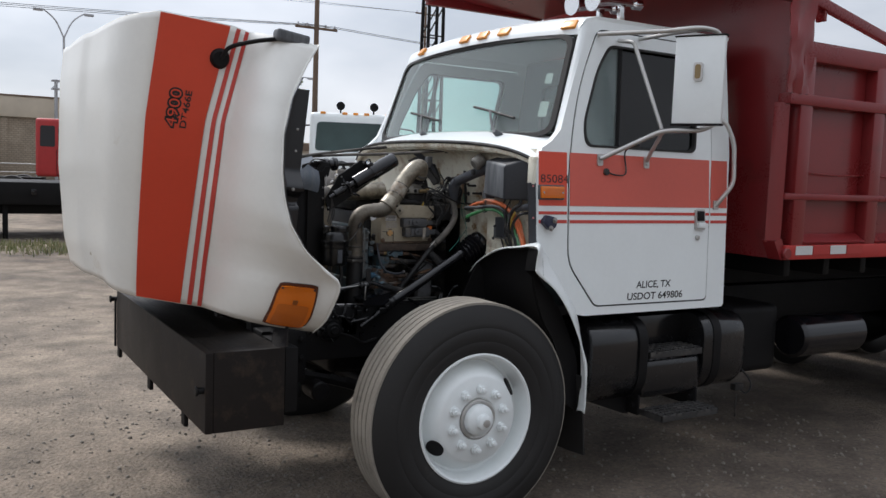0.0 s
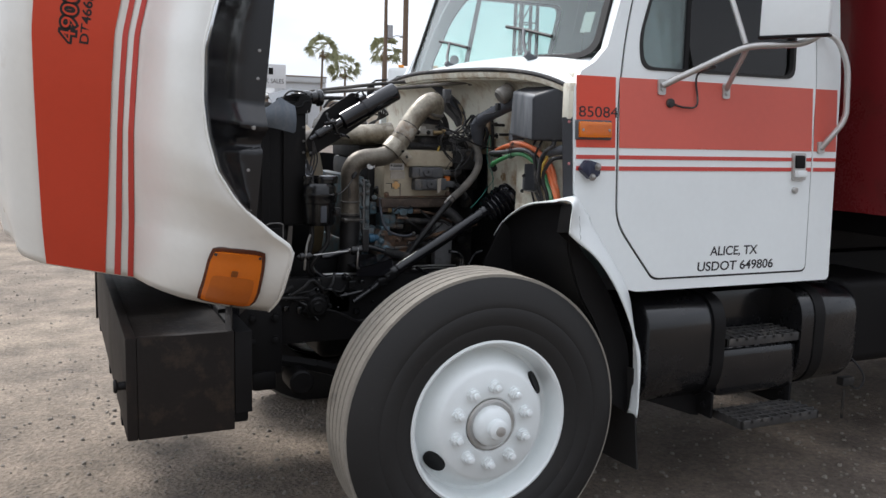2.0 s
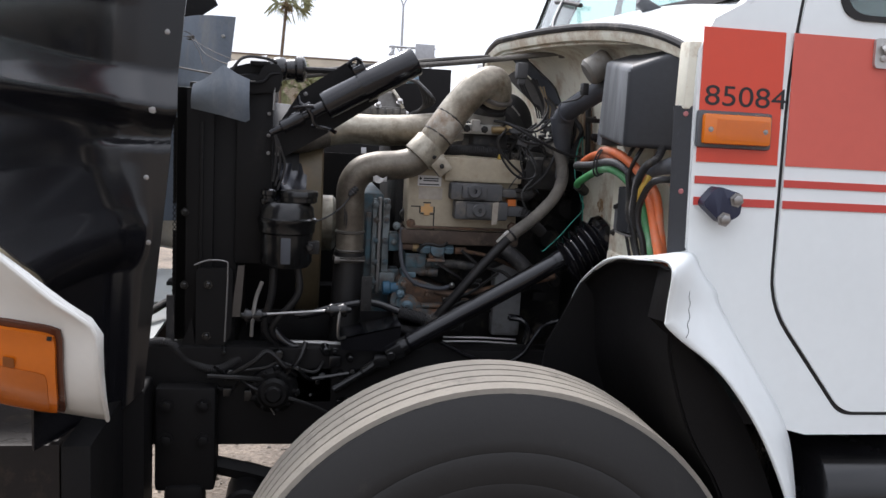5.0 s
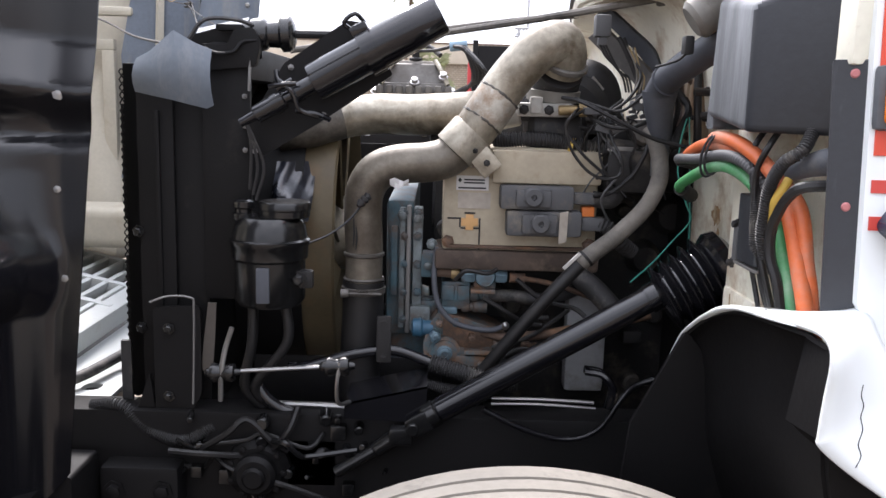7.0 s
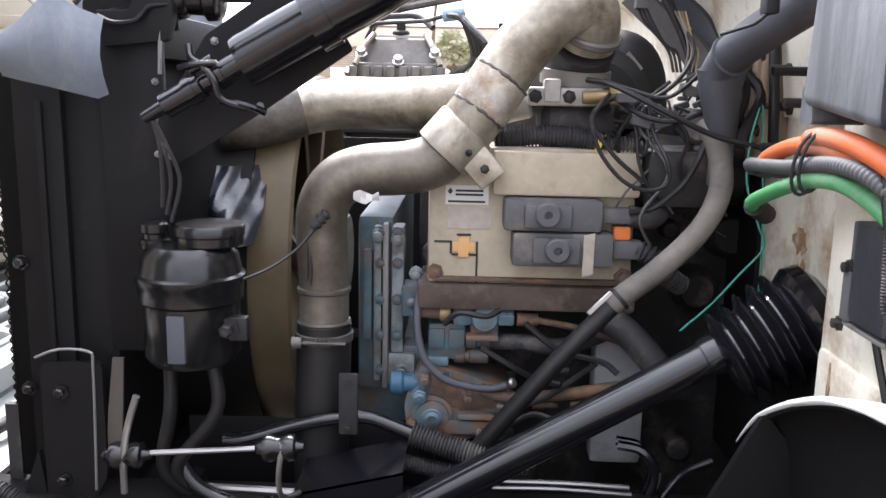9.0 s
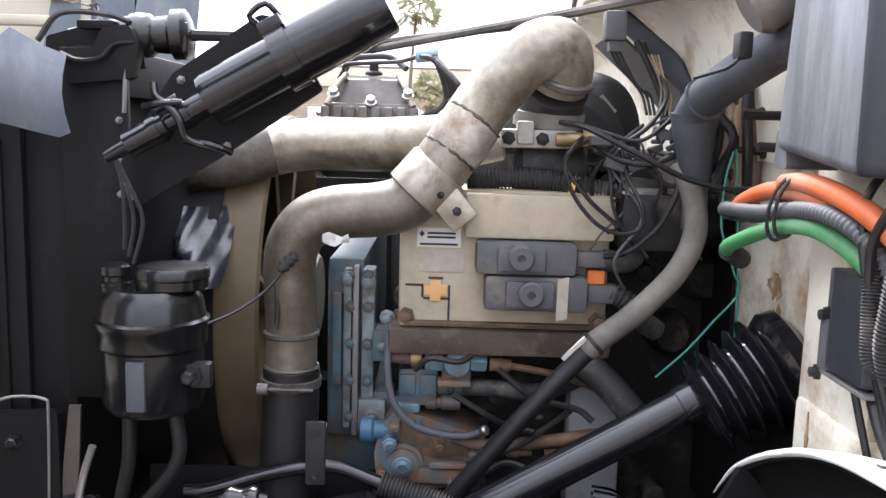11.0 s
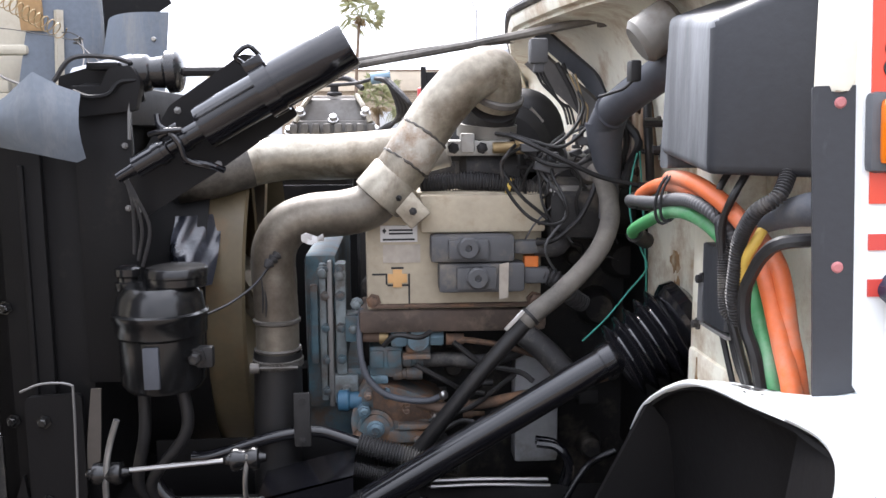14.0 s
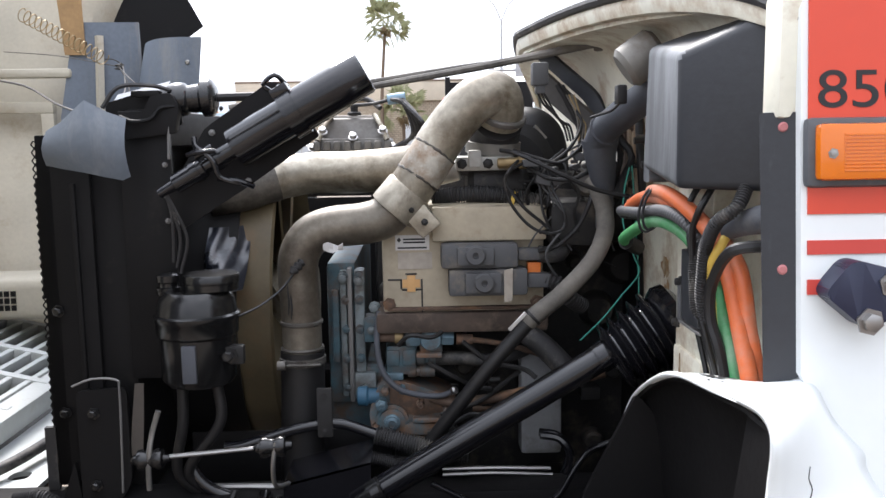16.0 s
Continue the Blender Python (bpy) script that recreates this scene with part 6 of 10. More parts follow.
bm = bmesh.new()
tube(bm, [(0.372, -0.380, 1.64), (0.370, -0.388, 1.58), (0.370, -0.402, 1.52), (0.376, -0.395, 1.465)], 0.0075, 10, 4)
part("firewall_hose", bm, GREASE, truck, "upright black hose against the firewall")
for y, z in ((-0.405, 1.566), (-0.398, 1.514)):
    bm = bmesh.new()
    spin(bm, [(0.006, 0), (0.012, 0.002), (0.012, 0.011), (0.007, 0.013), (0.0065, 0.020), (0.0045, 0.021), (0.0045, 0.040), (0.003, 0.042)], (0.402, y, z), (0.2, y + 0.03, z), 14)
    part("firewall_bushing", bm, DARKIRON, fw, "dark rubber bushing on a stud")
bm = bmesh.new()
sheet(bm, rounded([(-0.315, 1.45), (-0.255, 1.45), (-0.235, 1.52), (-0.25, 1.60), (-0.285, 1.605), (-0.305, 1.56)], 0.012), [rounded([(-0.290, z), (-0.265, z), (-0.265, z + 0.022), (-0.290, z + 0.022)], 0.006) for z in (1.475, 1.53)], lambda y, z: Vector((0.372 - (z - 1.45) * 0.06, y, z)), lambda y, z: Vector((0.378 - (z - 1.45) * 0.06, y, z)))
part("slotted_bracket", bm, RUST, fw, "rusty slotted bracket on the firewall")
bm = bmesh.new()
box(bm, 0.366, 0.404, -0.372, -0.305, 1.43, 1.62, 0.006)
box(bm, 0.360, 0.368, -0.350, -0.335, 1.45, 1.60, 0.003)
part("rusty_upright", bm, CREAMRUST, fw, "rust-washed cream upright on the firewall")
bm = bmesh.new()
for z in (1.585, 1.535, 1.478):
    bolt(bm, (0.366, -0.357, z), (-1, 0, 0), 0.006, 0.006)
part("bolt", bm, RUST, fw)
random.seed(37)
for k in range(7):
    y0 = random.uniform(-0.36, -0.22)
    pts = [(0.33, y0, 1.60)]
    for j in range(4):
        pts.append((0.33 + random.uniform(-0.03, 0.04), pts[-1][1] + random.uniform(-0.03, 0.03), pts[-1][2] - random.uniform(0.025, 0.05)))
    b = bmesh.new()
    tube(b, pts, random.uniform(0.003, 0.008), 7, 5)
    part("loom_branch", b, random.choice([WIREBLK, GREASE, WIREBLK]), truck, "black taped loom branch")

# relay box and loom
bm = bmesh.new()
box(bm, 0.337, 0.372, -0.828, -0.752, 1.305, 1.408, 0.008, 2)
rl = part("relay_box", bm, DARKPLASTIC, truck, "black plastic relay box on the firewall channel")
bm = bmesh.new()
box(bm, 0.342, 0.372, -0.752, -0.738, 1.362, 1.406, 0.003)
box(bm, 0.338, 0.372, -0.752, -0.734, 1.302, 1.355, 0.003)
part("side_catch", bm, CONNGREY, rl)
bm = bmesh.new()
for y, z in ((-0.742, 1.358), (-0.732, 1.296)):
    bolt(bm, (0.342, y, z), (-1, 0, 0), 0.006, 0.008)
part("screw", bm, DARKIRON, rl)
bm = bmesh.new()
box(bm, 0.34, 0.372, -0.83, -0.735, 1.297, 1.302, 0.002)
part("mounting_shelf", bm, JOINT, rl)


def pipe(name, pts, r, material, label="", n=12, res=6, holder=None, **kw):
    b = bmesh.new()
    tube(b, pts, r, n, res, **kw)
    return part(name, b, material, holder or truck, label)


OH = "faded orange rubber hose"
pipe("orange_hose", [(0.34, -0.50, 1.44), (0.315, -0.546, 1.451), (0.315, -0.618, 1.471), (0.316, -0.683, 1.477), (0.322, -0.755, 1.472), (0.335, -0.805, 1.460), (0.350, -0.86, 1.44), (0.36, -0.906, 1.41), (0.36, -0.932, 1.381), (0.36, -0.95, 1.338), (0.362, -0.967, 1.297), (0.372, -0.98, 1.2), (0.376, -0.985, 1.08)], 0.0098, HORANGE, OH)
pipe("orange_hose", [(0.40, -0.56, 1.455), (0.35, -0.62, 1.47), (0.316, -0.675, 1.484), (0.315, -0.727, 1.488), (0.316, -0.793, 1.482), (0.322, -0.845, 1.468), (0.334, -0.880, 1.446), (0.345, -0.890, 1.422), (0.350, -0.904, 1.396), (0.35, -0.931, 1.361), (0.35, -0.955, 1.324), (0.352, -0.979, 1.279), (0.36, -0.99, 1.2), (0.366, -0.99, 1.08)], 0.0108, HORANGE, OH)
pipe("green_hose", [(0.34, -0.475, 1.378), (0.312, -0.518, 1.393), (0.310, -0.58, 1.413), (0.310, -0.682, 1.439), (0.313, -0.76, 1.446), (0.330, -0.804, 1.430), (0.342, -0.86, 1.397), (0.345, -0.889, 1.37), (0.345, -0.911, 1.336), (0.346, -0.937, 1.298), (0.356, -0.951, 1.22), (0.362, -0.955, 1.08)], 0.0092, HGREEN, "dusty green rubber hose")
pipe("black_hose", [(0.40, -0.43, 1.425), (0.34, -0.47, 1.432), (0.31, -0.507, 1.442), (0.306, -0.639, 1.450), (0.306, -0.738, 1.462), (0.31, -0.795, 1.462), (0.320, -0.835, 1.450), (0.333, -0.862, 1.425), (0.342, -0.885, 1.38)], 0.0082, CONNGREY, "dusty black ribbed hose", ribs=90, rib=0.07)
pipe("yellow_hose", [(0.350, -0.906, 1.450), (0.338, -0.910, 1.432), (0.33, -0.906, 1.414), (0.33, -0.897, 1.395), (0.333, -0.895, 1.364), (0.340, -0.907, 1.33), (0.346, -0.925, 1.295), (0.354, -0.93, 1.1)], 0.0058, HYELLOW, "yellow air line")
pipe("corrugated_loom", [(0.362, -0.93, 1.51), (0.342, -0.947, 1.482), (0.325, -0.932, 1.464), (0.322, -0.902, 1.431), (0.322, -0.893, 1.397), (0.323, -0.887, 1.362), (0.332, -0.884, 1.33)], 0.0080, HOSE, "black corrugated wiring loom", ribs=60)
pipe("corrugated_loom", [(0.324, -0.856, 1.425), (0.321, -0.862, 1.40), (0.321, -0.866, 1.37), (0.322, -0.870, 1.345), (0.330, -0.878, 1.333)], 0.0072, HOSE, ribs=34)
for pts, r in (([(0.345, -0.83, 1.515), (0.326, -0.836, 1.49), (0.320, -0.836, 1.469), (0.319, -0.848, 1.429), (0.320, -0.858, 1.403), (0.325, -0.866, 1.35), (0.342, -0.885, 1.26)], 0.0042), ([(0.345, -0.875, 1.515), (0.322, -0.880, 1.478), (0.317, -0.866, 1.45), (0.318, -0.862, 1.42), (0.321, -0.868, 1.37), (0.330, -0.89, 1.31), (0.346, -0.905, 1.24)], 0.0046), ([(0.372, -0.995, 1.442), (0.332, -0.984, 1.438), (0.324, -0.962, 1.424), (0.322, -0.940, 1.402), (0.322, -0.921, 1.375), (0.324, -0.921, 1.338), (0.332, -0.937, 1.297), (0.348, -0.945, 1.2)], 0.0072), ([(0.350, -0.790, 1.30), (0.357, -0.800, 1.26), (0.362, -0.83, 1.20)], 0.004), ([(0.354, -0.815, 1.30), (0.352, -0.845, 1.27), (0.358, -0.88, 1.23)], 0.006)):
    pipe("cable", pts, r, GREASE, "black cable", 8)
bm = bmesh.new()
tube(bm, [(0.392, -0.975, 1.470), (0.370, -0.955, 1.468), (0.356, -0.925, 1.459), (0.348, -0.902, 1.448)], lambda s: 0.021 - 0.010 * s, 14, 4)
part("firewall_grommet", bm, DUCT, truck, "dusty black rubber boot for the cables")
bm = bmesh.new()
for c, r in (((0.312, -0.71, 1.462), 0.032), ((0.309, -0.70, 1.459), 0.033)):
    c = Vector(c)
    tube(bm, [c + Vector((0.004 * math.cos(a) - r * 0.45 * math.sin(a) - 0.004, r * 0.7 * math.sin(a) if r < 0.03 else -0.12 * r * math.cos(a), r * math.cos(a) * (1 if r > 0.03 else 0.35))) for a in [k * 2 * math.pi / 20 for k in range(21)]], 0.0022, 6, 1)
part("cable_tie", bm, INK, truck, "black cable ties")
bm = bmesh.new()
tube(bm, [(0.355, -0.485, 1.436), (0.318, -0.535, 1.447)], 0.014, 12)
tube(bm, [(0.35, -0.465, 1.372), (0.318, -0.510, 1.389)], 0.0135, 12)
tube(bm, [(0.35, -0.46, 1.432), (0.316, -0.50, 1.440)], 0.0125, 12)
part("hose_fitting", bm, DARKIRON, truck, "greasy hose end fittings")
# green wire
pipe("teal_wire", [(0.345, -0.42, 1.512), (0.335, -0.425, 1.47), (0.333, -0.43, 1.41), (0.350, -0.44, 1.353), (0.360, -0.44, 1.322), (0.329, -0.44, 1.282), (0.295, -0.44, 1.240), (0.254, -0.44, 1.20)], 0.0015, TEAL, "thin green wire", 6)
pipe("teal_wire", [(0.352, -0.41, 1.515), (0.356, -0.42, 1.44), (0.357, -0.43, 1.38), (0.360, -0.44, 1.30), (0.357, -0.44, 1.24)], 0.0014, TEAL, "thin green wire", 6)

# radiator and its black side members
bm = bmesh.new()
box(bm, -0.685, -0.56, -0.40, 0.42, 0.90, 1.60, 0.006)
rad = part("radiator", bm, BLACK, truck, "black radiator with side channels")
bm = bmesh.new()
box(bm, -0.712, -0.685, -0.415, -0.38, 0.94, 1.585, 0.003)
box(bm, -0.712, -0.62, -0.415, -0.402, 0.94, 1.585, 0.003)
box(bm, -0.655, -0.645, -0.422, -0.40, 1.05, 1.50, 0.003)
part("side_channel", bm, BLACK, rad)
# expanded-metal screen along the radiator's front edge
bm = bmesh.new()
for k in range(-4, 44):
    for a, b in ((-0.722, -0.712), (-0.712, -0.722)):
        z0 = 0.96 + 0.0145 * k
        f0, f1 = max(0.0, (0.96 - z0) / 0.0145), min(1.0, (1.575 - z0) / 0.0145)
        if f0 < f1:
            cyl(bm, (a + (b - a) * f0, -0.405, z0 + 0.0145 * f0), (a + (b - a) * f1, -0.405, z0 + 0.0145 * f1), 0.0014, n=4)
part("mesh_screen", bm, BLACK, rad, "black expanded-metal screen")
bm = bmesh.new()
box(bm, -0.722, -0.712, -0.401, -0.397, 1.29, 1.51, 0.001)
part("screen_backing", bm, BLACK, rad)
bm = bmesh.new()
box(bm, -0.722, -0.712, -0.401, -0.397, 0.95, 1.22, 0.001)
part("screen_backing", bm, BLACK, rad)
bm = bmesh.new()
box(bm, -0.565, -0.475, -0.415, -0.40, 1.14, 1.625, 0.004)
box(bm, -0.56, -0.49, -0.41, 0.42, 1.56, 1.63, 0.015)
part("radiator_side_plate", bm, BLACK, rad)
bm = bmesh.new()
sheet(bm, rounded([(-0.655, 0.92), (-0.655, 1.13), (-0.565, 1.135), (-0.565, 0.96), (-0.60, 0.90)], 0.012), [], lambda x, z: Vector((x, -0.455, z)), lambda x, z: Vector((x, -0.445, z)))
sheet(bm, rounded([(-0.70, 0.90), (-0.665, 1.0), (-0.655, 0.92)], 0.006), [], lambda x, z: Vector((x, -0.455, z)), lambda x, z: Vector((x, -0.445, z)))
br = part("radiator_bracket", bm, BLACK, truck, "bolted dark radiator mounting bracket")
bm = bmesh.new()
for x, z in ((-0.625, 1.09), (-0.628, 0.955), (-0.69, 1.27), (-0.69, 1.08)):
    bolt(bm, (x, -0.455 if x > -0.66 else -0.416, z), (0, -1, 0), 0.008, 0.012)
part("bolt", bm, RESBLK, br)
# pale tube along the bracket's edge that stands in for its highlight
bm = bmesh.new()
tube(bm, [(-0.66, -0.4565, 1.14), (-0.625, -0.4565, 1.153), (-0.582, -0.4565, 1.151), (-0.577, -0.4565, 1.13), (-0.579, -0.4565, 1.03), (-0.582, -0.4565, 0.94)], 0.0022, 6, 3)
part("edge_highlight", bm, JOINT, br, "pale line for the highlight on the bracket's edge")
bm = bmesh.new()
sheet(bm, [(-0.552, 1.14), (-0.536, 1.14), (-0.540, 1.07), (-0.545, 1.005), (-0.567, 1.005), (-0.562, 1.06)], [], lambda x, z: Vector((x, -0.448, z)), lambda x, z: Vector((x, -0.443, z)))
part("stay", bm, mat("brown_grey_stay", (0.075, 0.064, 0.055), 0.5, var=0.3), br, "brown-grey flat stay beside the bracket")
bm = bmesh.new()
slab(bm, [[(-0.735 + 0.02 * j, -0.41, z) for j in (0, 1)] for z in (0.86, 0.95, 1.05)], 0.01)
tube(bm, [(-0.78, -0.45, 0.93), (-0.72, -0.46, 0.935), (-0.67, -0.46, 0.89), (-0.60, -0.47, 0.87), (-0.54, -0.46, 0.90)], 0.012, 10, 5, ribs=60)
part("lower_loom", bm, HOSE, truck)
# slate rubber flap over the radiator's corner
bm = bmesh.new()
rows = []
FL = [((-0.668, 1.592), (-0.672, 1.533)), ((-0.64, 1.605), (-0.64, 1.527)), ((-0.615, 1.625), (-0.60, 1.520)), ((-0.595, 1.642), (-0.57, 1.513)), ((-0.56, 1.622), (-0.54, 1.506)), ((-0.532, 1.611), (-0.530, 1.512))]
for k, (a, b) in enumerate(FL):
    bow = 0.018 * math.sin(math.pi * k / 5)
    rows.append([(a[0] + (b[0] - a[0]) * u, -0.465 - bow - 0.02 * math.sin(math.pi * u), a[1] + (b[1] - a[1]) * u) for u in (0, 0.25, 0.5, 0.75, 1)])
slab(bm, rows, 0.005)
part("radiator_flap", bm, SLATE, truck, "slate-blue rubber air flap on the radiator corner")
bm = bmesh.new()
slab(bm, [[(-0.60 + 0.05 * i, -0.40 + 0.05 * j, 1.60 + 0.03 * j + 0.012 * i) for j in range(3)] for i in range(3)], 0.004)
part("radiator_flap", bm, SLATE, truck, "slate-blue rubber air flap on the radiator corner")
# coolant hose end over the radiator
bm = bmesh.new()
spin(bm, [(0.018, 0), (0.024, 0.01), (0.024, 0.02), (0.029, 0.024), (0.031, 0.035), (0.029, 0.05), (0.024, 0.055), (0.026, 0.075), (0.034, 0.08), (0.034, 0.095), (0.03, 0.1), (0.018, 0.105)], (-0.50, -0.385, 1.643), (-0.30, -0.375, 1.655), 24)
hn = part("horn_mount", bm, TANKBLK, truck, "black stepped round rubber mount")
pipe("horn_rod", [(-0.40, -0.382, 1.648), (-0.33, -0.35, 1.651), (-0.26, -0.32, 1.653)], 0.008, DARKIRON, "", 8, holder=hn)
pipe("thin_cable", [(-0.58, -0.44, 1.63), (-0.55, -0.44, 1.665), (-0.50, -0.42, 1.668), (-0.47, -0.41, 1.66)], 0.004, HOSE, "", 6, holder=hn)
bm = bmesh.new()
sheet(bm, rounded([(-0.555, 1.575), (-0.548, 1.612), (-0.515, 1.622), (-0.50, 1.652), (-0.465, 1.655), (-0.452, 1.63), (-0.462, 1.585)], 0.008), [], lambda x, z: Vector((x, -0.428, z)), lambda x, z: Vector((x, -0.405, z)))
bev(bm, [e for e in bm.edges if e.calc_face_angle(0) > 0.9], 0.004, 2)
tube(bm, [(-0.555, -0.43, 1.615), (-0.53, -0.436, 1.606), (-0.50, -0.436, 1.610), (-0.485, -0.43, 1.628), (-0.46, -0.425, 1.632)], 0.004, 7, 4)
box(bm, -0.535, -0.485, -0.428, -0.404, 1.648, 1.660, 0.004)
part("mount_bracket", bm, BLACK, hn)
bm = bmesh.new()
sheet(bm, rounded([(-0.592, 1.59), (-0.588, 1.640), (-0.54, 1.654), (-0.462, 1.656), (-0.455, 1.60)], 0.006), [], lambda x, z: Vector((x, -0.398, z)), lambda x, z: Vector((x, -0.388, z)))
part("mount_backing", bm, BLACK, hn)
bm = bmesh.new()
for z in (1.60, 1.53, 1.475, 1.43):
    bolt(bm, (-0.485, -0.416, z), (0, -1, 0), 0.0035, 0.007)
part("plate_bolt", bm, JOINT, rad)
pipe("vent_tube", [(-0.472, -0.425, 1.60), (-0.474, -0.428, 1.54)], 0.003, STEEL, "", 6, holder=rad)

# receiver-drier: black canister on a slanted plate
A, B = Vector((-0.452, -0.482, 1.497)), Vector((-0.123, -0.482, 1.683))
D = (B - A).normalized()
bm = bmesh.new()
L = (B - A).length
spin(bm, [(0.008, -0.03), (0.010, 0.0), (0.017, 0.003), (0.017, 0.06), (0.012, 0.062), (0.012, 0.075), (0.0165, 0.078), (0.0165, 0.118), (0.034, 0.122), (0.035, 0.130), (0.035, 0.225), (0.0375, 0.232), (0.0385, 0.252), (0.0385, L - 0.05), (0.0375, L - 0.045), (0.0375, L - 0.004), (0.035, L), (0.033, L - 0.001)], A, B, 36)
dr = part("receiver_drier", bm, BLACKGLOSS, truck, "glossy black canister on a slanted bracket")
bm = bmesh.new()
sheet(bm, rounded([(-0.462, 1.412), (-0.478, 1.475), (-0.408, 1.592), (-0.292, 1.672), (-0.262, 1.668), (-0.208, 1.577), (-0.345, 1.484)], 0.006), [], lambda x, z: Vector((x, -0.435, z)), lambda x, z: Vector((x, -0.427, z)))
pl = part("drier_plate", bm, BLACK, dr, "flat black mounting plate")
bm = bmesh.new()
mid = A + D * 0.07
nrm = Vector((-D.z, 0, D.x))
def band_at(b, d0, r, w, t=0.0022):
    spin(b, [(r, -w / 2), (r + t, -w / 2), (r + t, w / 2), (r, w / 2)], A + D * d0, A + D, 28, True)


band_at(bm, 0.045, 0.0172, 0.012)
band_at(bm, 0.088, 0.0168, 0.012)
tube(bm, [mid + nrm * 0.050 + D * 0.004 + Vector((0, -0.012, 0)), mid + nrm * 0.034 + Vector((0, -0.018, 0)), mid + nrm * 0.018 + D * 0.008 + Vector((0, -0.021, 0)), mid - nrm * 0.004 + D * 0.012 + Vector((0, -0.022, 0)), mid - nrm * 0.03 + D * 0.008 + Vector((0, -0.018, 0)), mid - nrm * 0.055 + D * 0.03 + Vector((0, -0.006, 0))], 0.0048, 8, 4)
tube(bm, [mid + nrm * 0.030 - D * 0.02 + Vector((0, -0.02, 0)), mid + nrm * 0.024 + D * 0.0 + Vector((0, -0.024, 0)), mid + nrm * 0.012 + D * 0.026 + Vector((0, -0.022, 0))], 0.0042, 8, 4)
tube(bm, [mid - nrm * 0.028 + D * 0.0, mid - nrm * 0.05 + D * 0.03 + Vector((0, -0.012, 0)), mid - nrm * 0.07 + D * 0.045], 0.005, 8, 4)
cyl(bm, mid + nrm * 0.021 - D * 0.012 + Vector((0, -0.012, 0)), mid + nrm * 0.021 + D * 0.022 + Vector((0, -0.012, 0)), 0.0065, n=10, w=0.001)
part("pipe_clamp", bm, BLACKGLOSS, dr)
bm = bmesh.new()
band_at(bm, 0.238, 0.0386, 0.026, 0.003)
box(bm, -0.016, 0.016, -0.02, 0.03, -0.004, 0.012, 0.003, 2, Matrix.Translation(A + D * 0.238 + nrm * 0.040) @ Matrix.Rotation(radians(-29.5), 4, "Y"))
tube(bm, [A + D * 0.225 + nrm * 0.05, A + D * 0.22 + nrm * 0.066 + Vector((0, -0.01, 0)), A + D * 0.245 + nrm * 0.07 + Vector((0, -0.01, 0)), A + D * 0.252 + nrm * 0.05], 0.004, 8, 3)
part("strap", bm, BLACKGLOSS, dr, "glossy black strap round the canister")
bm = bmesh.new()
for x, z in ((-0.395, 1.585), (-0.275, 1.662), (-0.335, 1.50), (-0.462, 1.43)):
    bolt(bm, (x, -0.436, z), (0, -1, 0), 0.004, 0.005)
part("bolt", bm, JOINT, dr)
for k in range(3):
    pipe("wire", [A - D * 0.02, (-0.462 + 0.004 * k, -0.475, 1.45), (-0.465 + 0.012 * k, -0.46, 1.40), (-0.47 + 0.006 * k, -0.45, 1.36 - 0.01 * k)], 0.003, HOSE, "", 6, holder=dr)

# power steering reservoir
C = Vector((-0.432, -0.455, 0))
bm = bmesh.new()
def at(z):
    return Vector((C.x, C.y, z))


spin(bm, [(0.058, 0.0), (0.066, 0.012), (0.066, 0.085), (0.071, 0.09), (0.072, 0.112), (0.075, 0.116), (0.075, 0.124), (0.070, 0.127), (0.066, 0.152), (0.055, 0.166), (0.02, 0.170)], at(1.145), at(1.5), 40)
rs = part("fluid_reservoir", bm, RESBLK, truck, "black round power steering reservoir with a screw cap")
bm = bmesh.new()
spin(bm, [(0.044, 0.0), (0.047, 0.003), (0.047, 0.014), (0.049, 0.016), (0.049, 0.026), (0.046, 0.030), (0.02, 0.032)], (C.x + 0.028, C.y, 1.310), (C.x + 0.028, C.y, 1.5), 16)
part("screw_cap", bm, RESBLK, rs)
bm = bmesh.new()
spin(bm, [(0.018, 0.0), (0.021, 0.004), (0.021, 0.014), (0.016, 0.016), (0.016, 0.022), (0.020, 0.025), (0.020, 0.036), (0.012, 0.04)], (C.x - 0.048, C.y, 1.302), (C.x - 0.048, C.y, 1.5), 20)
part("breather_cap", bm, RESBLK, rs)
bm = bmesh.new()
box(bm, C.x - 0.012, C.x + 0.012, C.y - 0.073, C.y - 0.064, 1.16, 1.225, 0.002)
part("label", bm, DUCT, rs)
bm = bmesh.new()
box(bm, C.x + 0.055, C.x + 0.085, C.y - 0.03, C.y - 0.01, 1.18, 1.215, 0.006)
bolt(bm, (C.x + 0.06, C.y - 0.03, 1.20), (0, -1, 0), 0.010, 0.02)
part("clamp_bolt", bm, DARKIRON, rs)
for dx, q in ((-0.03, -0.02), (0.03, -0.06)):
    pipe("return_hose", [at(1.15) + Vector((dx, -0.01, 0)), at(1.07) + Vector((dx * 1.1, -0.01, 0)), at(0.98) + Vector((dx + q, 0, 0)), at(0.93) + Vector((dx + q + 0.03, 0.02, 0))], 0.010, GREASE, "", 10, holder=rs)

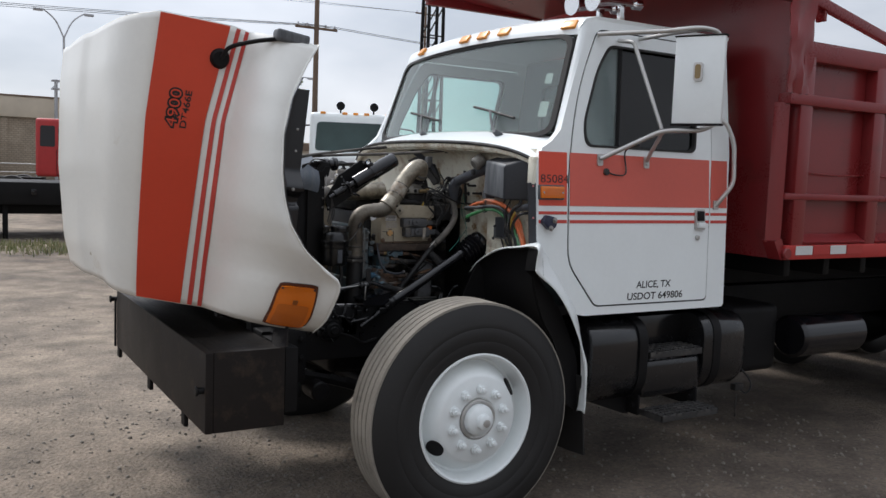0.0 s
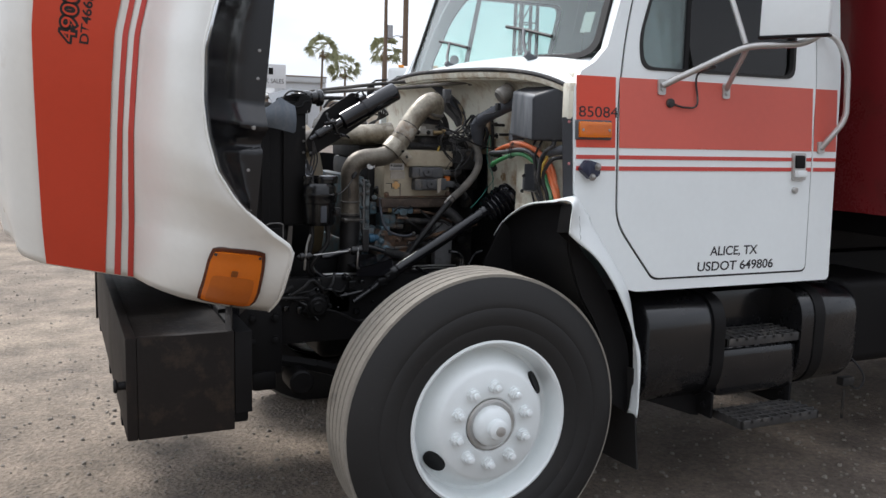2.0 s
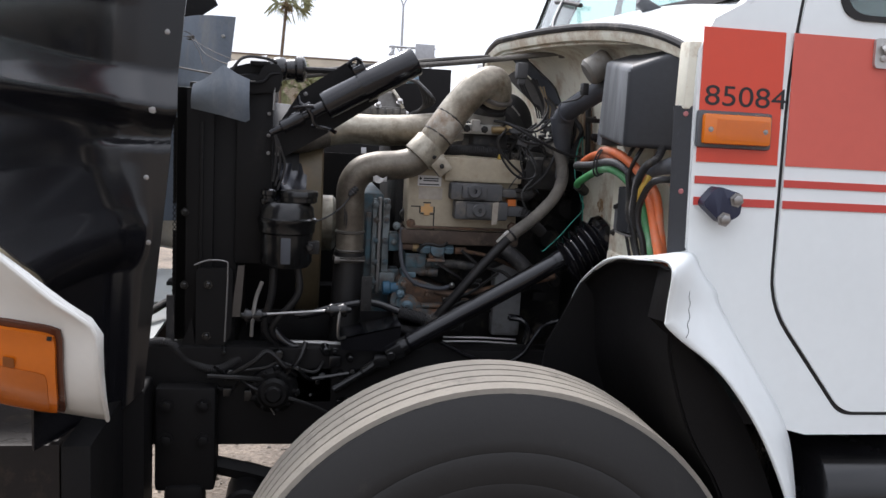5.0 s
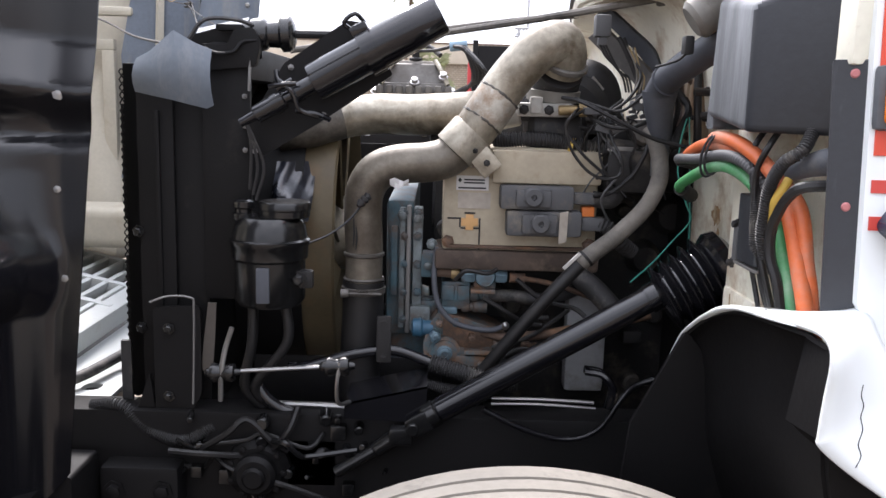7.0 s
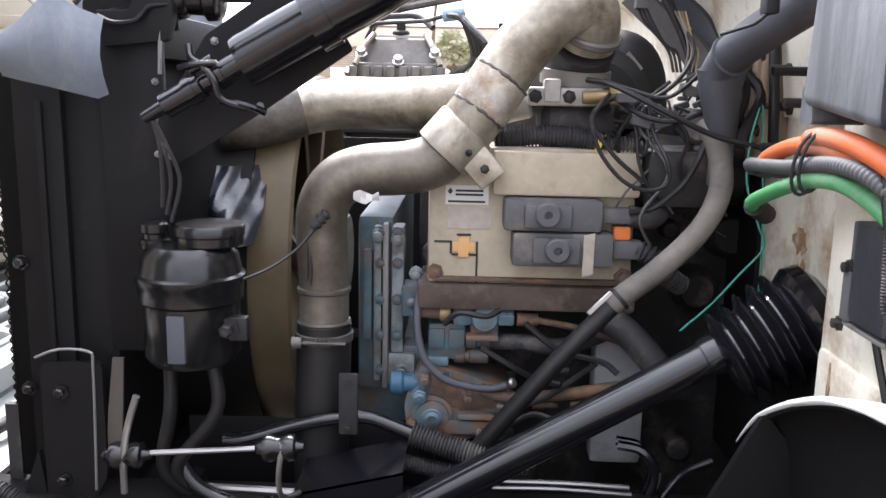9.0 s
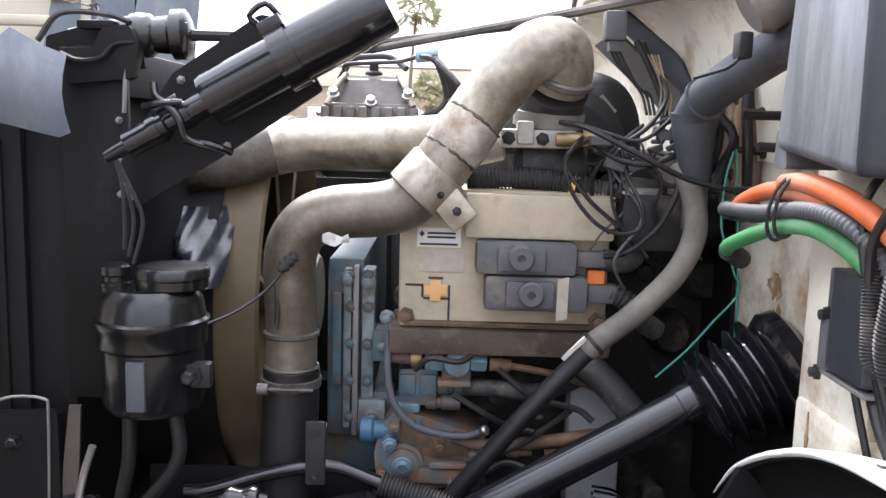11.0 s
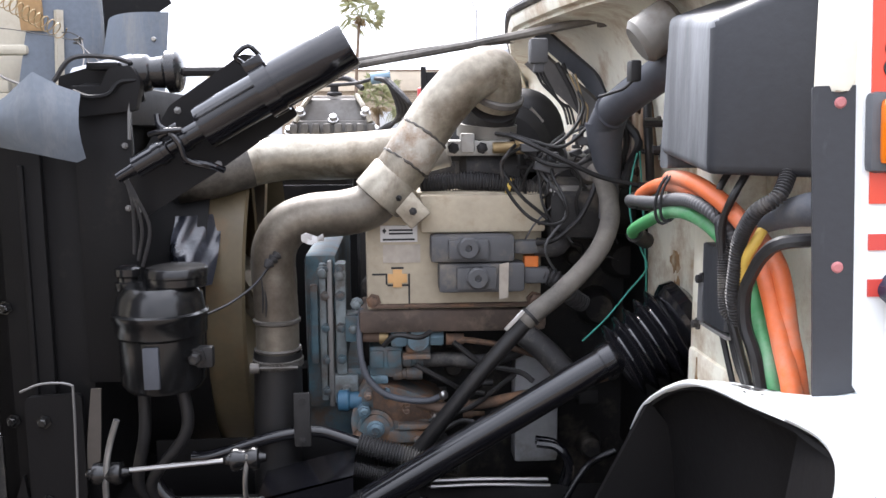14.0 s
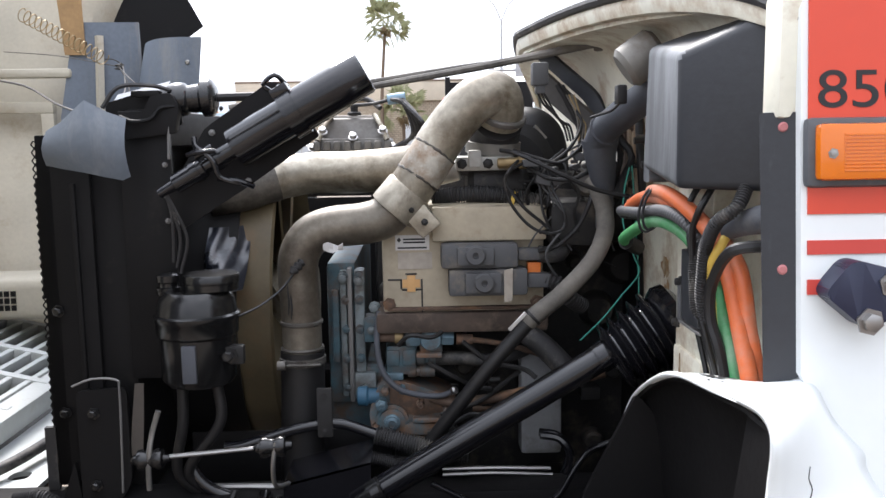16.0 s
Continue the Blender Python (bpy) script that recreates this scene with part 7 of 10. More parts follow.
# fan and shroud
bm = bmesh.new()
FC = Vector((-0.388, 0.12, 1.19))
spin(bm, [(0.345, -0.045), (0.352, -0.05), (0.357, 0.045), (0.350, 0.05), (0.338, 0.03), (0.335, -0.03)], FC, FC + Vector((1, 0, 0)), 64, True)
fan = part("engine_fan", bm, TAN, truck, "tan plastic engine fan with a ring")
for k in range(8):
    bm = bmesh.new()
    a = 2 * math.pi * k / 8 + 0.25
    rows = []
    for j in range(6):
        r = 0.09 + 0.25 * j / 5
        c = Vector((0, math.cos(a), math.sin(a)))
        t = Vector((0, -math.sin(a), math.cos(a)))
        w = 0.055 + 0.02 * j / 5
        rows.append([FC + c * r + t * (w * (u - 0.5) * 2) + Vector((0.035 * (u - 0.5) * 2, 0, 0)) for u in (0, 0.5, 1)])
    slab(bm, rows, 0.006)
    part("blade", bm, TAN, fan)
bm = bmesh.new()
cyl(bm, FC - Vector((0.06, 0, 0)), FC + Vector((0.10, 0, 0)), 0.09, n=28, w=0.012)
part("fan_clutch", bm, ALU, fan)
bm = bmesh.new()
spin(bm, [(0.38, -0.16), (0.375, -0.08), (0.37, -0.02), (0.365, -0.02), (0.37, -0.085), (0.375, -0.16)], FC, FC + Vector((1, 0, 0)), 48, True)
part("fan_shroud", bm, BLACK, truck)
bm = bmesh.new()
slab(bm, [[(-0.465 + 0.080 * u, -0.28 + 0.10 * v - 0.030 * math.sin(3.1 * u + 1.5 * v) + 0.008 * math.sin(8 * v + 5 * u) + 0.004 * math.sin(14 * u - 6 * v), 1.28 + 0.115 * v) for u in [i / 24 for i in range(25)]] for v in [j / 24 for j in range(25)]], 0.003)
part("shroud_sheet", bm, mat("wet_black_plastic", (0.012, 0.014, 0.021), 0.27, var=0.3, scale=9, bump=0.4, spec=0.6, coat=0.12, rvar=0.08, dirt=(0.06, 0.066, 0.08), dirt_amt=0.4, dirt_scale=14), truck, "wavy shiny black fan shroud sheet behind the reservoir")

# engine block and covers
bm = bmesh.new()
box(bm, -0.13, 0.62, -0.17, 0.36, 0.72, 1.40, 0.03, 2)
eng = part("engine_block", bm, DARKIRON, truck, "oily dark diesel engine block with worn blue paint")
bm = bmesh.new()
box(bm, -0.225, -0.165, -0.245, 0.30, 1.03, 1.325, 0.012)
box(bm, -0.235, -0.13, -0.22, 0.25, 0.80, 1.04, 0.02)
box(bm, -0.155, -0.115, -0.255, -0.2, 1.07, 1.11, 0.006)
box(bm, -0.155, -0.12, -0.255, -0.2, 1.16, 1.20, 0.006)
part("front_cover", bm, BLUE, eng, "worn blue engine front cover")
for x0, x1, z0, z1, y0, m in ((-0.197, -0.184, 1.05, 1.31, -0.262, "p"), (-0.182, -0.172, 1.04, 1.315, -0.270, "j"), (-0.168, -0.148, 1.10, 1.31, -0.262, "p"), (-0.172, -0.128, 1.045, 1.10, -0.268, "p"), (-0.150, -0.120, 1.165, 1.215, -0.275, "b"), (-0.215, -0.200, 1.12, 1.27, -0.258, "b")):
    bm = bmesh.new()
    box(bm, x0, x1, y0, -0.22, z0, z1, 0.004, 2)
    part("cover_flange", bm, {"p": WORNEDGE, "j": JOINT, "b": BLUE}[m], eng)
for x, z in ((-0.135, 1.19), (-0.150, 1.072), (-0.128, 1.235), (-0.19, 1.295), (-0.158, 1.29)):
    bm = bmesh.new()
    spin(bm, [(0.012, 0), (0.012, 0.006), (0.008, 0.008), (0.008, 0.02), (0.005, 0.022)], (x, -0.262, z), (x, -1, z), 8)
    part("cover_stud", bm, WORNEDGE, eng)
bm = bmesh.new()
cyl(bm, (-0.10, -0.23, 1.265), (-0.10, -0.262, 1.265), 0.020, n=20, w=0.004)
part("round_plug", bm, DARKIRON, eng)
bm = bmesh.new()
for z in (1.07, 1.13, 1.19, 1.25, 1.30):
    bolt(bm, (-0.185, -0.263, z), (0, -1, 0), 0.007, 0.007)
    bolt(bm, (-0.158, -0.263, z), (0, -1, 0), 0.007, 0.007)
part("cover_bolt", bm, BLUE, eng)
# fuel pump, filter heads and lines below the control module
RUSTBLUE = mat("rust_eaten_blue_casting", (0.075, 0.125, 0.145), 0.6, 0.1, var=0.5, scale=18, bump=0.5, dirt=(0.20, 0.105, 0.055), dirt_amt=0.72, dirt_scale=22)
PALEBLUE = mat("pale_worn_blue_metal", (0.12, 0.185, 0.225), 0.4, 0.3, var=0.4, scale=30, bump=0.3, dirt=(0.11, 0.08, 0.06), dirt_amt=0.4, dirt_scale=28)
bm = bmesh.new()
sheet(bm, rounded([(-0.142, 1.03), (-0.132, 1.065), (-0.112, 1.10), (-0.092, 1.098), (-0.06, 1.088), (0.0, 1.068), (0.034, 1.052), (0.03, 1.0), (0.005, 0.985), (-0.05, 0.975), (-0.135, 0.985)], 0.012), [], lambda x, z: Vector((x, -0.312 - 0.3 * max(0, 1.04 - z) * 0.3, z)), lambda x, z: Vector((x, -0.20, z)))
bev(bm, [e for e in bm.edges if e.is_manifold and e.calc_face_angle(0) > 0.9], 0.005, 2)
pump = part("injection_pump", bm, RUSTBLUE, truck, "blue and rusty pump casting on the engine side")
bm = bmesh.new()
random.seed(52)
noise.seed_set(5)
rows = []
for i in range(19):
    u = i / 18
    x = -0.100 + 0.128 * u
    zt = 1.088 - 0.040 * u
    rows.append([(x + 0.004 * noise.noise(Vector((i, j, 1))), -0.3155 - 0.004 * abs(noise.noise(Vector((i * 0.6, j * 0.7, 4)))) - 0.004 * math.sin(math.pi * j / 6), zt - (0.036 + 0.012 * math.sin(5 * u)) * j / 6) for j in range(7)])
slab(bm, rows, 0.006)
part("rusty_cap", bm, RUST, pump, "rust-crusted pump cover plate")
bm = bmesh.new()
box(bm, -0.098, 0.030, -0.330, -0.30, 0.988, 1.012, 0.005)
box(bm, -0.055, 0.005, -0.338, -0.32, 1.016, 1.026, 0.003)
part("pump_plate", bm, RUSTBLUE, pump)
for x, z, r, m in ((-0.096, 1.018, 0.026, RUSTBLUE), (-0.096, 1.018, 0.013, PALEBLUE), (-0.116, 1.052, 0.010, PALEBLUE), (-0.108, 1.080, 0.007, RUSTBLUE), (-0.04, 1.052, 0.007, RUST), (0.012, 1.04, 0.007, RUSTBLUE), (-0.075, 1.082, 0.006, PALEBLUE), (0.015, 0.996, 0.015, DARKIRON), (-0.02, 0.995, 0.006, RUSTBLUE), (-0.128, 1.004, 0.007, RUST)):
    bm = bmesh.new()
    y = -0.334 if r < 0.02 else -0.322
    spin(bm, [(r * 1.25, -0.02), (r * 1.25, 0.003), (r, 0.004), (r, 0.010), (r * 0.55, 0.012), (r * 0.5, 0.008)], (x, y, z), (x, -1, z), 6 if r < 0.012 else 20)
    part("bolt", bm, m, pump)
bm = bmesh.new()
spin(bm, [(0.012, 0), (0.019, 0.003), (0.020, 0.020), (0.016, 0.024), (0.016, 0.045)], (-0.166, -0.30, 1.062), (0.0, -0.30, 1.062), 18)
part("blue_cap", bm, mat("bright_blue_cap_paint", (0.035, 0.115, 0.19), 0.5, var=0.3, scale=20, dirt=(0.06, 0.05, 0.04), dirt_amt=0.3), pump, "blue end cap of the pump")
# fuel line with hex nuts and a round sensor
for prof, x0, z0, m in (([(0.010, 0), (0.011, 0.032)], -0.118, 1.186, RUST), ([(0.013, 0), (0.014, 0.004), (0.014, 0.014), (0.012, 0.017)], -0.087, 1.185, BRASS), ([(0.011, 0.03), (0.010, 0.062)], 0.003, 1.179, RUST)):
    bm = bmesh.new()
    spin(bm, prof, (x0, -0.318, z0), (1, -0.318, z0 - 0.02), 16)
    part("line_sleeve", bm, m, pump)
for x0, x1, r in ((-0.066, -0.038, 0.0165), (0.004, 0.028, 0.0155)):
    bm = bmesh.new()
    spin(bm, [(r * 0.86, 0), (r, 0.003), (r, x1 - x0 - 0.003), (r * 0.86, x1 - x0)], (x0, -0.318, 1.181), (1, -0.318, 1.171), 6)
    part("hex_nut", bm, PALEBLUE, pump, "worn blue hex nut")
bm = bmesh.new()
box(bm, -0.040, 0.006, -0.318, -0.28, 1.146, 1.196, 0.008)
box(bm, -0.046, 0.004, -0.336, -0.29, 1.146, 1.154, 0.002)
part("filter_head", bm, RUSTBLUE, pump, "blue filter head")
bm = bmesh.new()
spin(bm, [(0.021, 0), (0.0215, 0.010), (0.0195, 0.013), (0.0185, 0.0115), (0.006, 0.012), (0.0, 0.0125)], (-0.017, -0.318, 1.180), (-0.017, -1, 1.180), 26)
part("sensor_face", bm, PALEBLUE, pump, "round bright sensor face")
bm = bmesh.new()
box(bm, -0.106, -0.045, -0.312, -0.22, 1.106, 1.166, 0.008)
for x in (-0.092, -0.060):
    box(bm, x - 0.013, x + 0.013, -0.3165, -0.31, 1.126, 1.158, 0.005, 2)
part("fuel_block", bm, BLUE, pump, "worn blue fuel manifold block")
bm = bmesh.new()
box(bm, -0.112, -0.072, -0.316, -0.24, 1.096, 1.112, 0.004)
part("block_foot", bm, PALEBLUE, pump)
for x0, x1, z, r in ((-0.046, -0.006, 1.136, 0.0135), (-0.064, -0.010, 1.111, 0.0125)):
    bm = bmesh.new()
    spin(bm, [(r * 0.8, 0), (r, 0.004), (r, 0.016), (r * 0.82, 0.018), (r * 0.82, 0.024), (r, 0.026), (r, x1 - x0)], (x0, -0.30, z), (1, -0.30, z), 12)
    part("line_fitting", bm, BLUE, pump)
pipe("return_line", [(-0.008, -0.30, 1.136), (0.04, -0.302, 1.136), (0.10, -0.30, 1.130), (0.16, -0.28, 1.14), (0.22, -0.25, 1.16)], 0.0135, HOSE, "black rubber return line", 12)
pipe("fuel_line", [(-0.118, -0.31, 1.235), (-0.122, -0.335, 1.18), (-0.112, -0.345, 1.125), (-0.082, -0.348, 1.090), (-0.04, -0.348, 1.076), (0.0, -0.348, 1.074), (0.025, -0.345, 1.082)], 0.0058, DUCT, "thin black fuel line", 10)
bm = bmesh.new()
spin(bm, [(0.006, 0), (0.008, 0.003), (0.008, 0.010), (0.005, 0.013)], (0.022, -0.345, 1.080), (0.04, -0.36, 1.095), 10)
part("line_nut", bm, STEEL, pump)
bm = bmesh.new()
spin(bm, [(0.010, -0.004), (0.012, -0.003), (0.012, 0.004), (0.010, 0.005)], (0.046, -0.35, 1.066), (0.07, -0.38, 1.085), 18, True)
part("ring_clamp", bm, STEEL, pump, "bright ring clamp")
pipe("rusty_line", [(-0.02, -0.33, 1.066), (0.02, -0.34, 1.058), (0.08, -0.355, 1.066), (0.15, -0.37, 1.083), (0.22, -0.385, 1.101), (0.31, -0.39, 1.125)], 0.0098, RUST, "rusty steel line", 10)
pipe("fuel_line", [(0.060, -0.318, 1.177), (0.10, -0.318, 1.171), (0.15, -0.31, 1.158), (0.24, -0.28, 1.12)], 0.0055, RUST, "thin rusty fuel line", 8)
for x, z, r in ((0.10, 1.088, 0.009), (0.115, 1.05, 0.011), (0.145, 1.03, 0.008), (0.085, 1.03, 0.007)):
    bm = bmesh.new()
    spin(bm, [(r, 0), (r * 1.1, 0.004), (r * 1.1, 0.016), (r * 0.7, 0.02), (r * 0.7, 0.04)], (x - 0.02, -0.30, z), (1, -0.33, z + 0.03), 10)
    part("line_fitting", bm, DARKIRON if r > 0.0085 else RUST, pump)
bm = bmesh.new()
box(bm, 0.165, 0.25, -0.27, -0.22, 0.92, 1.135, 0.010)
part("pale_shield", bm, SHIELDGREY, truck, "pale grey heat shield low on the engine")
bm = bmesh.new()
random.seed(4)
for k in range(26):
    x, z = random.uniform(-0.1, 0.6), random.uniform(0.78, 1.36)
    s = random.uniform(0.015, 0.045)
    if k % 2:
        cyl(bm, (x, -0.16, z), (x, -0.19 - s * 0.6, z), s, s * 0.85, 14, s * 0.2)
    else:
        box(bm, x - s, x + s, -0.20 - s, -0.15, z - s * 0.7, z + s * 0.7, s * 0.2)
part("block_boss", bm, DARKIRON, eng)
# cylinder head and valve cover
bm = bmesh.new()
box(bm, -0.14, 0.62, -0.08, 0.32, 1.40, 1.49, 0.012)
part("cylinder_head", bm, DARKIRON, eng)
def frustum(b, x0, x1, y0, y1, z0, dx, dy, z1, w=0.006):
    sub = bmesh.new()
    lo = [sub.verts.new(p) for p in ((x0, y0, z0), (x1, y0, z0), (x1, y1, z0), (x0, y1, z0))]
    hi = [sub.verts.new(p) for p in ((x0 + dx, y0 + dy, z1), (x1 - dx, y0 + dy, z1), (x1 - dx, y1 - dy, z1), (x0 + dx, y1 - dy, z1))]
    sub.faces.new(lo[::-1])
    sub.faces.new(hi)
    for k in range(4):
        sub.faces.new((lo[k], lo[(k + 1) % 4], hi[(k + 1) % 4], hi[k]))
    bev(sub, list(sub.edges), w, 2)
    merge(b, sub)


bm = bmesh.new()
frustum(bm, -0.275, -0.085, -0.045, 0.22, 1.525, 0.012, 0.008, 1.572)
frustum(bm, -0.258, -0.102, -0.030, 0.21, 1.570, 0.024, 0.03, 1.618)
vc = part("valve_cover", bm, DARKALU, truck, "grey cast valve cover with bolts")
bm = bmesh.new()
frustum(bm, -0.228, -0.132, 0.004, 0.17, 1.616, 0.004, 0.004, 1.624, 0.002)
part("top_panel", bm, mat("dusty_cast_panel", (0.33, 0.31, 0.28), 0.6, 0.2, var=0.3, scale=10, bump=0.3, dirt=(0.18, 0.14, 0.10), dirt_amt=0.4), vc, "dusty pale panel on the valve cover")
bm = bmesh.new()
cyl(bm, (-0.178, 0.02, 1.622), (-0.178, 0.02, 1.632), 0.016, n=18, w=0.003)
cyl(bm, (-0.178, 0.02, 1.632), (-0.178, 0.02, 1.645), 0.009, n=6, w=0.001)
part("oil_cap", bm, DARKIRON, vc)
for k in range(8):
    x = -0.258 + 0.0225 * k
    bm = bmesh.new()
    box(bm, x - 0.008, x + 0.008, -0.054, -0.040, 1.545, 1.566, 0.004)
    part("scallop", bm, DARKALU, vc)
for x0, x1 in ((-0.255, -0.226), (-0.102, -0.131)):
    bm = bmesh.new()
    tube(bm, [(x0, -0.046, 1.568), ((x0 + x1) / 2, -0.03, 1.60), (x1, 0.0, 1.624)], 0.0055, 8, 4)
    part("cast_rib", bm, ALU, vc)
for x, z in ((-0.245, 1.585), (-0.112, 1.585), (-0.268, 1.548), (-0.178, 1.572), (-0.092, 1.548)):
    bm = bmesh.new()
    spin(bm, [(0.011, 0), (0.011, 0.003), (0.008, 0.004), (0.008, 0.012), (0.004, 0.013)], (x, -0.036, z), (x, -0.3, z + 0.35), 10)
    part("cover_bolt", bm, STEEL, vc)
bm = bmesh.new()
bent(bm, [(-0.235, 0.05, 1.628), (-0.232, 0.0, 1.642), (-0.13, -0.005, 1.648), (-0.10, -0.03, 1.655)], 0.004, 0.02)
bent(bm, [(-0.25, 0.10, 1.62), (-0.225, 0.08, 1.66), (-0.15, 0.08, 1.665), (-0.12, 0.05, 1.64)], 0.006, 0.02)
part("cover_wire", bm, HOSE, vc)
bm = bmesh.new()
cyl(bm, (-0.10, -0.05, 1.655), (-0.06, -0.05, 1.66), 0.012, n=12, w=0.002)
part("sensor_plug", bm, mat("pale_blue_plastic", (0.22, 0.33, 0.42), 0.5), vc)
for k in range(5):
    pipe("harness_wire", [(-0.09 + 0.006 * k, -0.06, 1.655), (-0.065 + 0.01 * k, -0.09 - 0.01 * k, 1.645 - 0.01 * k), (-0.045 + 0.006 * k, -0.08, 1.585), (-0.07 - 0.005 * k, -0.06, 1.545), (-0.06, -0.05, 1.50)], 0.0045, HOSE, "", 6, holder=vc)

# control module with connectors
bm = bmesh.new()
box(bm, -0.108, 0.205, -0.325, -0.20, 1.232, 1.445, 0.010)
ecm = part("control_module", bm, BEIGE, truck, "dusty beige electronic control module")
bm = bmesh.new()
box(bm, -0.122, 0.212, -0.34, -0.19, 1.195, 1.236, 0.010)
part("module_tray", bm, SHADEDGRIME, ecm, "brown grimy tray lip")
bm = bmesh.new()
box(bm, -0.012, 0.207, -0.345, -0.315, 1.374, 1.440, 0.006)
part("raised_panel", bm, BEIGE, ecm, "raised pale panel")
bm = bmesh.new()
box(bm, -0.10, 0.198, -0.335, -0.322, 1.239, 1.246, 0.003)
bolt(bm, (-0.096, -0.326, 1.252), (0, -1, 0), 0.009, 0.010)
bolt(bm, (0.190, -0.335, 1.252), (0, -1, 0), 0.010, 0.012)
bolt(bm, (0.215, -0.33, 1.395), (0, -1, 0), 0.008, 0.010)
part("module_edge", bm, RUST, ecm)
bm = bmesh.new()
box(bm, -0.082, -0.017, -0.3275, -0.325, 1.357, 1.386, 0.0)
lb = part("paper_label", bm, PAPER, ecm, "white printed label")
bm = bmesh.new()
for z, w in ((1.378, 0.042), (1.372, 0.042), (1.3615, 0.055)):
    box(bm, -0.067 if w < 0.05 else -0.078, -0.067 + w if w < 0.05 else -0.022, -0.3285, -0.3272, z - 0.0016, z + 0.0016)
sheet(bm, [(-0.079, 1.377), (-0.075, 1.372), (-0.071, 1.377), (-0.075, 1.382)], [], lambda x, z: Vector((x, -0.3285, z)), lambda x, z: Vector((x, -0.3272, z)))
part("print_bar", bm, INK, lb)
bm = bmesh.new()
box(bm, -0.078, -0.012, -0.3272, -0.325, 1.320, 1.352, 0.0)
part("worn_label", bm, LABELGREY, ecm)
bm = bmesh.new()
box(bm, -0.070, -0.036, -0.3285, -0.325, 1.284, 1.300, 0.001)
box(bm, -0.061, -0.045, -0.3290, -0.325, 1.276, 1.308, 0.001)
part("plus_mark", bm, PLUSCOL, ecm, "tan moulded plus mark")
bm = bmesh.new()
for (x0, x1, z0, z1) in ((-0.098, -0.074, 1.298, 1.301), (-0.074, -0.071, 1.281, 1.301), (-0.034, -0.031, 1.236, 1.300), (-0.071, -0.031, 1.278, 1.281), (-0.064, -0.042, 1.309, 1.312)):
    box(bm, x0, x1, -0.3268, -0.325, z0, z1)
part("moulded_line", bm, INK, ecm)
for (x0, x1, z0, z1, kx, kz) in ((0.004, 0.150, 1.325, 1.372, 0.068, 1.352), (0.018, 0.168, 1.272, 1.324, 0.084, 1.300)):
    bm = bmesh.new()
    box(bm, x0, x1, -0.372, -0.325, z0, z1, 0.008)
    box(bm, x0 + 0.03, x0 + 0.10, -0.380, -0.365, z0 + 0.006, z1 - 0.006, 0.005)
    box(bm, x1, x1 + 0.045, -0.36, -0.33, z0 + 0.012, z1 - 0.012, 0.006)
    cn = part("connector", bm, CONNGREY, ecm, "dark grey plastic connector")
    bm = bmesh.new()
    spin(bm, [(0.019, 0.0), (0.019, 0.008), (0.016, 0.011), (0.006, 0.011), (0.005, 0.004)], (kx, -0.380, kz), (kx, -1, kz), 24)
    part("connector_bolt", bm, CONNGREY, cn)
bm = bmesh.new()
slab(bm, [[(0.122 + 0.016 * u, -0.3745 - 0.004 * v, 1.26 + 0.062 * v + 0.004 * u) for u in (0, 0.5, 1)] for v in (0, 0.3, 0.7, 1)], 0.002)
part("tape", bm, LABELGREY, ecm, "torn strip of clear tape")
bm = bmesh.new()
box(bm, 0.170, 0.196, -0.345, -0.325, 1.305, 1.332, 0.004)
part("orange_tag", bm, ORANGETAG, ecm)
pipe("module_loom", [(0.19, -0.345, 1.348), (0.225, -0.345, 1.345), (0.24, -0.33, 1.36), (0.235, -0.28, 1.385)], 0.016, HOSE, "", 10, holder=ecm)
pipe("module_loom", [(0.205, -0.345, 1.298), (0.225, -0.35, 1.29), (0.25, -0.35, 1.262), (0.28, -0.33, 1.24)], 0.015, HOSE, "", 10, holder=ecm, ribs=16)
pipe("corrugated_loom", [(-0.01, -0.30, 1.455), (0.08, -0.31, 1.462), (0.16, -0.31, 1.452), (0.23, -0.30, 1.435), (0.30, -0.26, 1.41)], 0.015, HOSE, "black corrugated loom above the module", ribs=60)
bm = bmesh.new()
cyl(bm, (0.145, -0.31, 1.450), (0.152, -0.312, 1.448), 0.018, n=14)
part("yellow_band", bm, HYELLOW, truck)

# turbo pipes
PY = -0.345
MAIN = [(0.121, -0.298, 1.600), (0.125, -0.315, 1.625), (0.112, -0.335, 1.650), (0.075, -0.345, 1.640), (0.04, PY, 1.607), (0.005, PY, 1.562), (-0.04, PY, 1.492), (-0.069, PY, 1.454), (-0.10, PY, 1.424), (-0.14, PY, 1.412), (-0.20, PY, 1.406), (-0.240, PY, 1.390), (-0.263, PY, 1.355), (-0.267, PY, 1.31), (-0.264, PY, 1.24), (-0.264, PY, 1.155)]
bm = bmesh.new()
tube(bm, MAIN[:8], 0.043, 24, 6)
mp = part("charge_air_pipe", bm, ALU, truck, "stained cast aluminium charge air pipe")
# lower pipe in a darker, browner aluminium than the upper one
bm = bmesh.new()
tube(bm, [MAIN[6]] + MAIN[7:], lambda s: 0.0405 - 0.003 * s, 24, 6)
lp = part("lower_charge_pipe", bm, BROWNALU, mp, "darker brown lower charge air pipe")
bm = bmesh.new()
spin(bm, [(0.0385, 0), (0.0412, 0.002), (0.0412, 0.007), (0.0385, 0.009)], (-0.2640, PY, 1.230), (-0.2640, PY, 1.0), 30)
part("pipe_collar", bm, DARKALU, lp, "thin dark collar on the pipe")
# two thin dark slits down the pipe's near side
bm = bmesh.new()
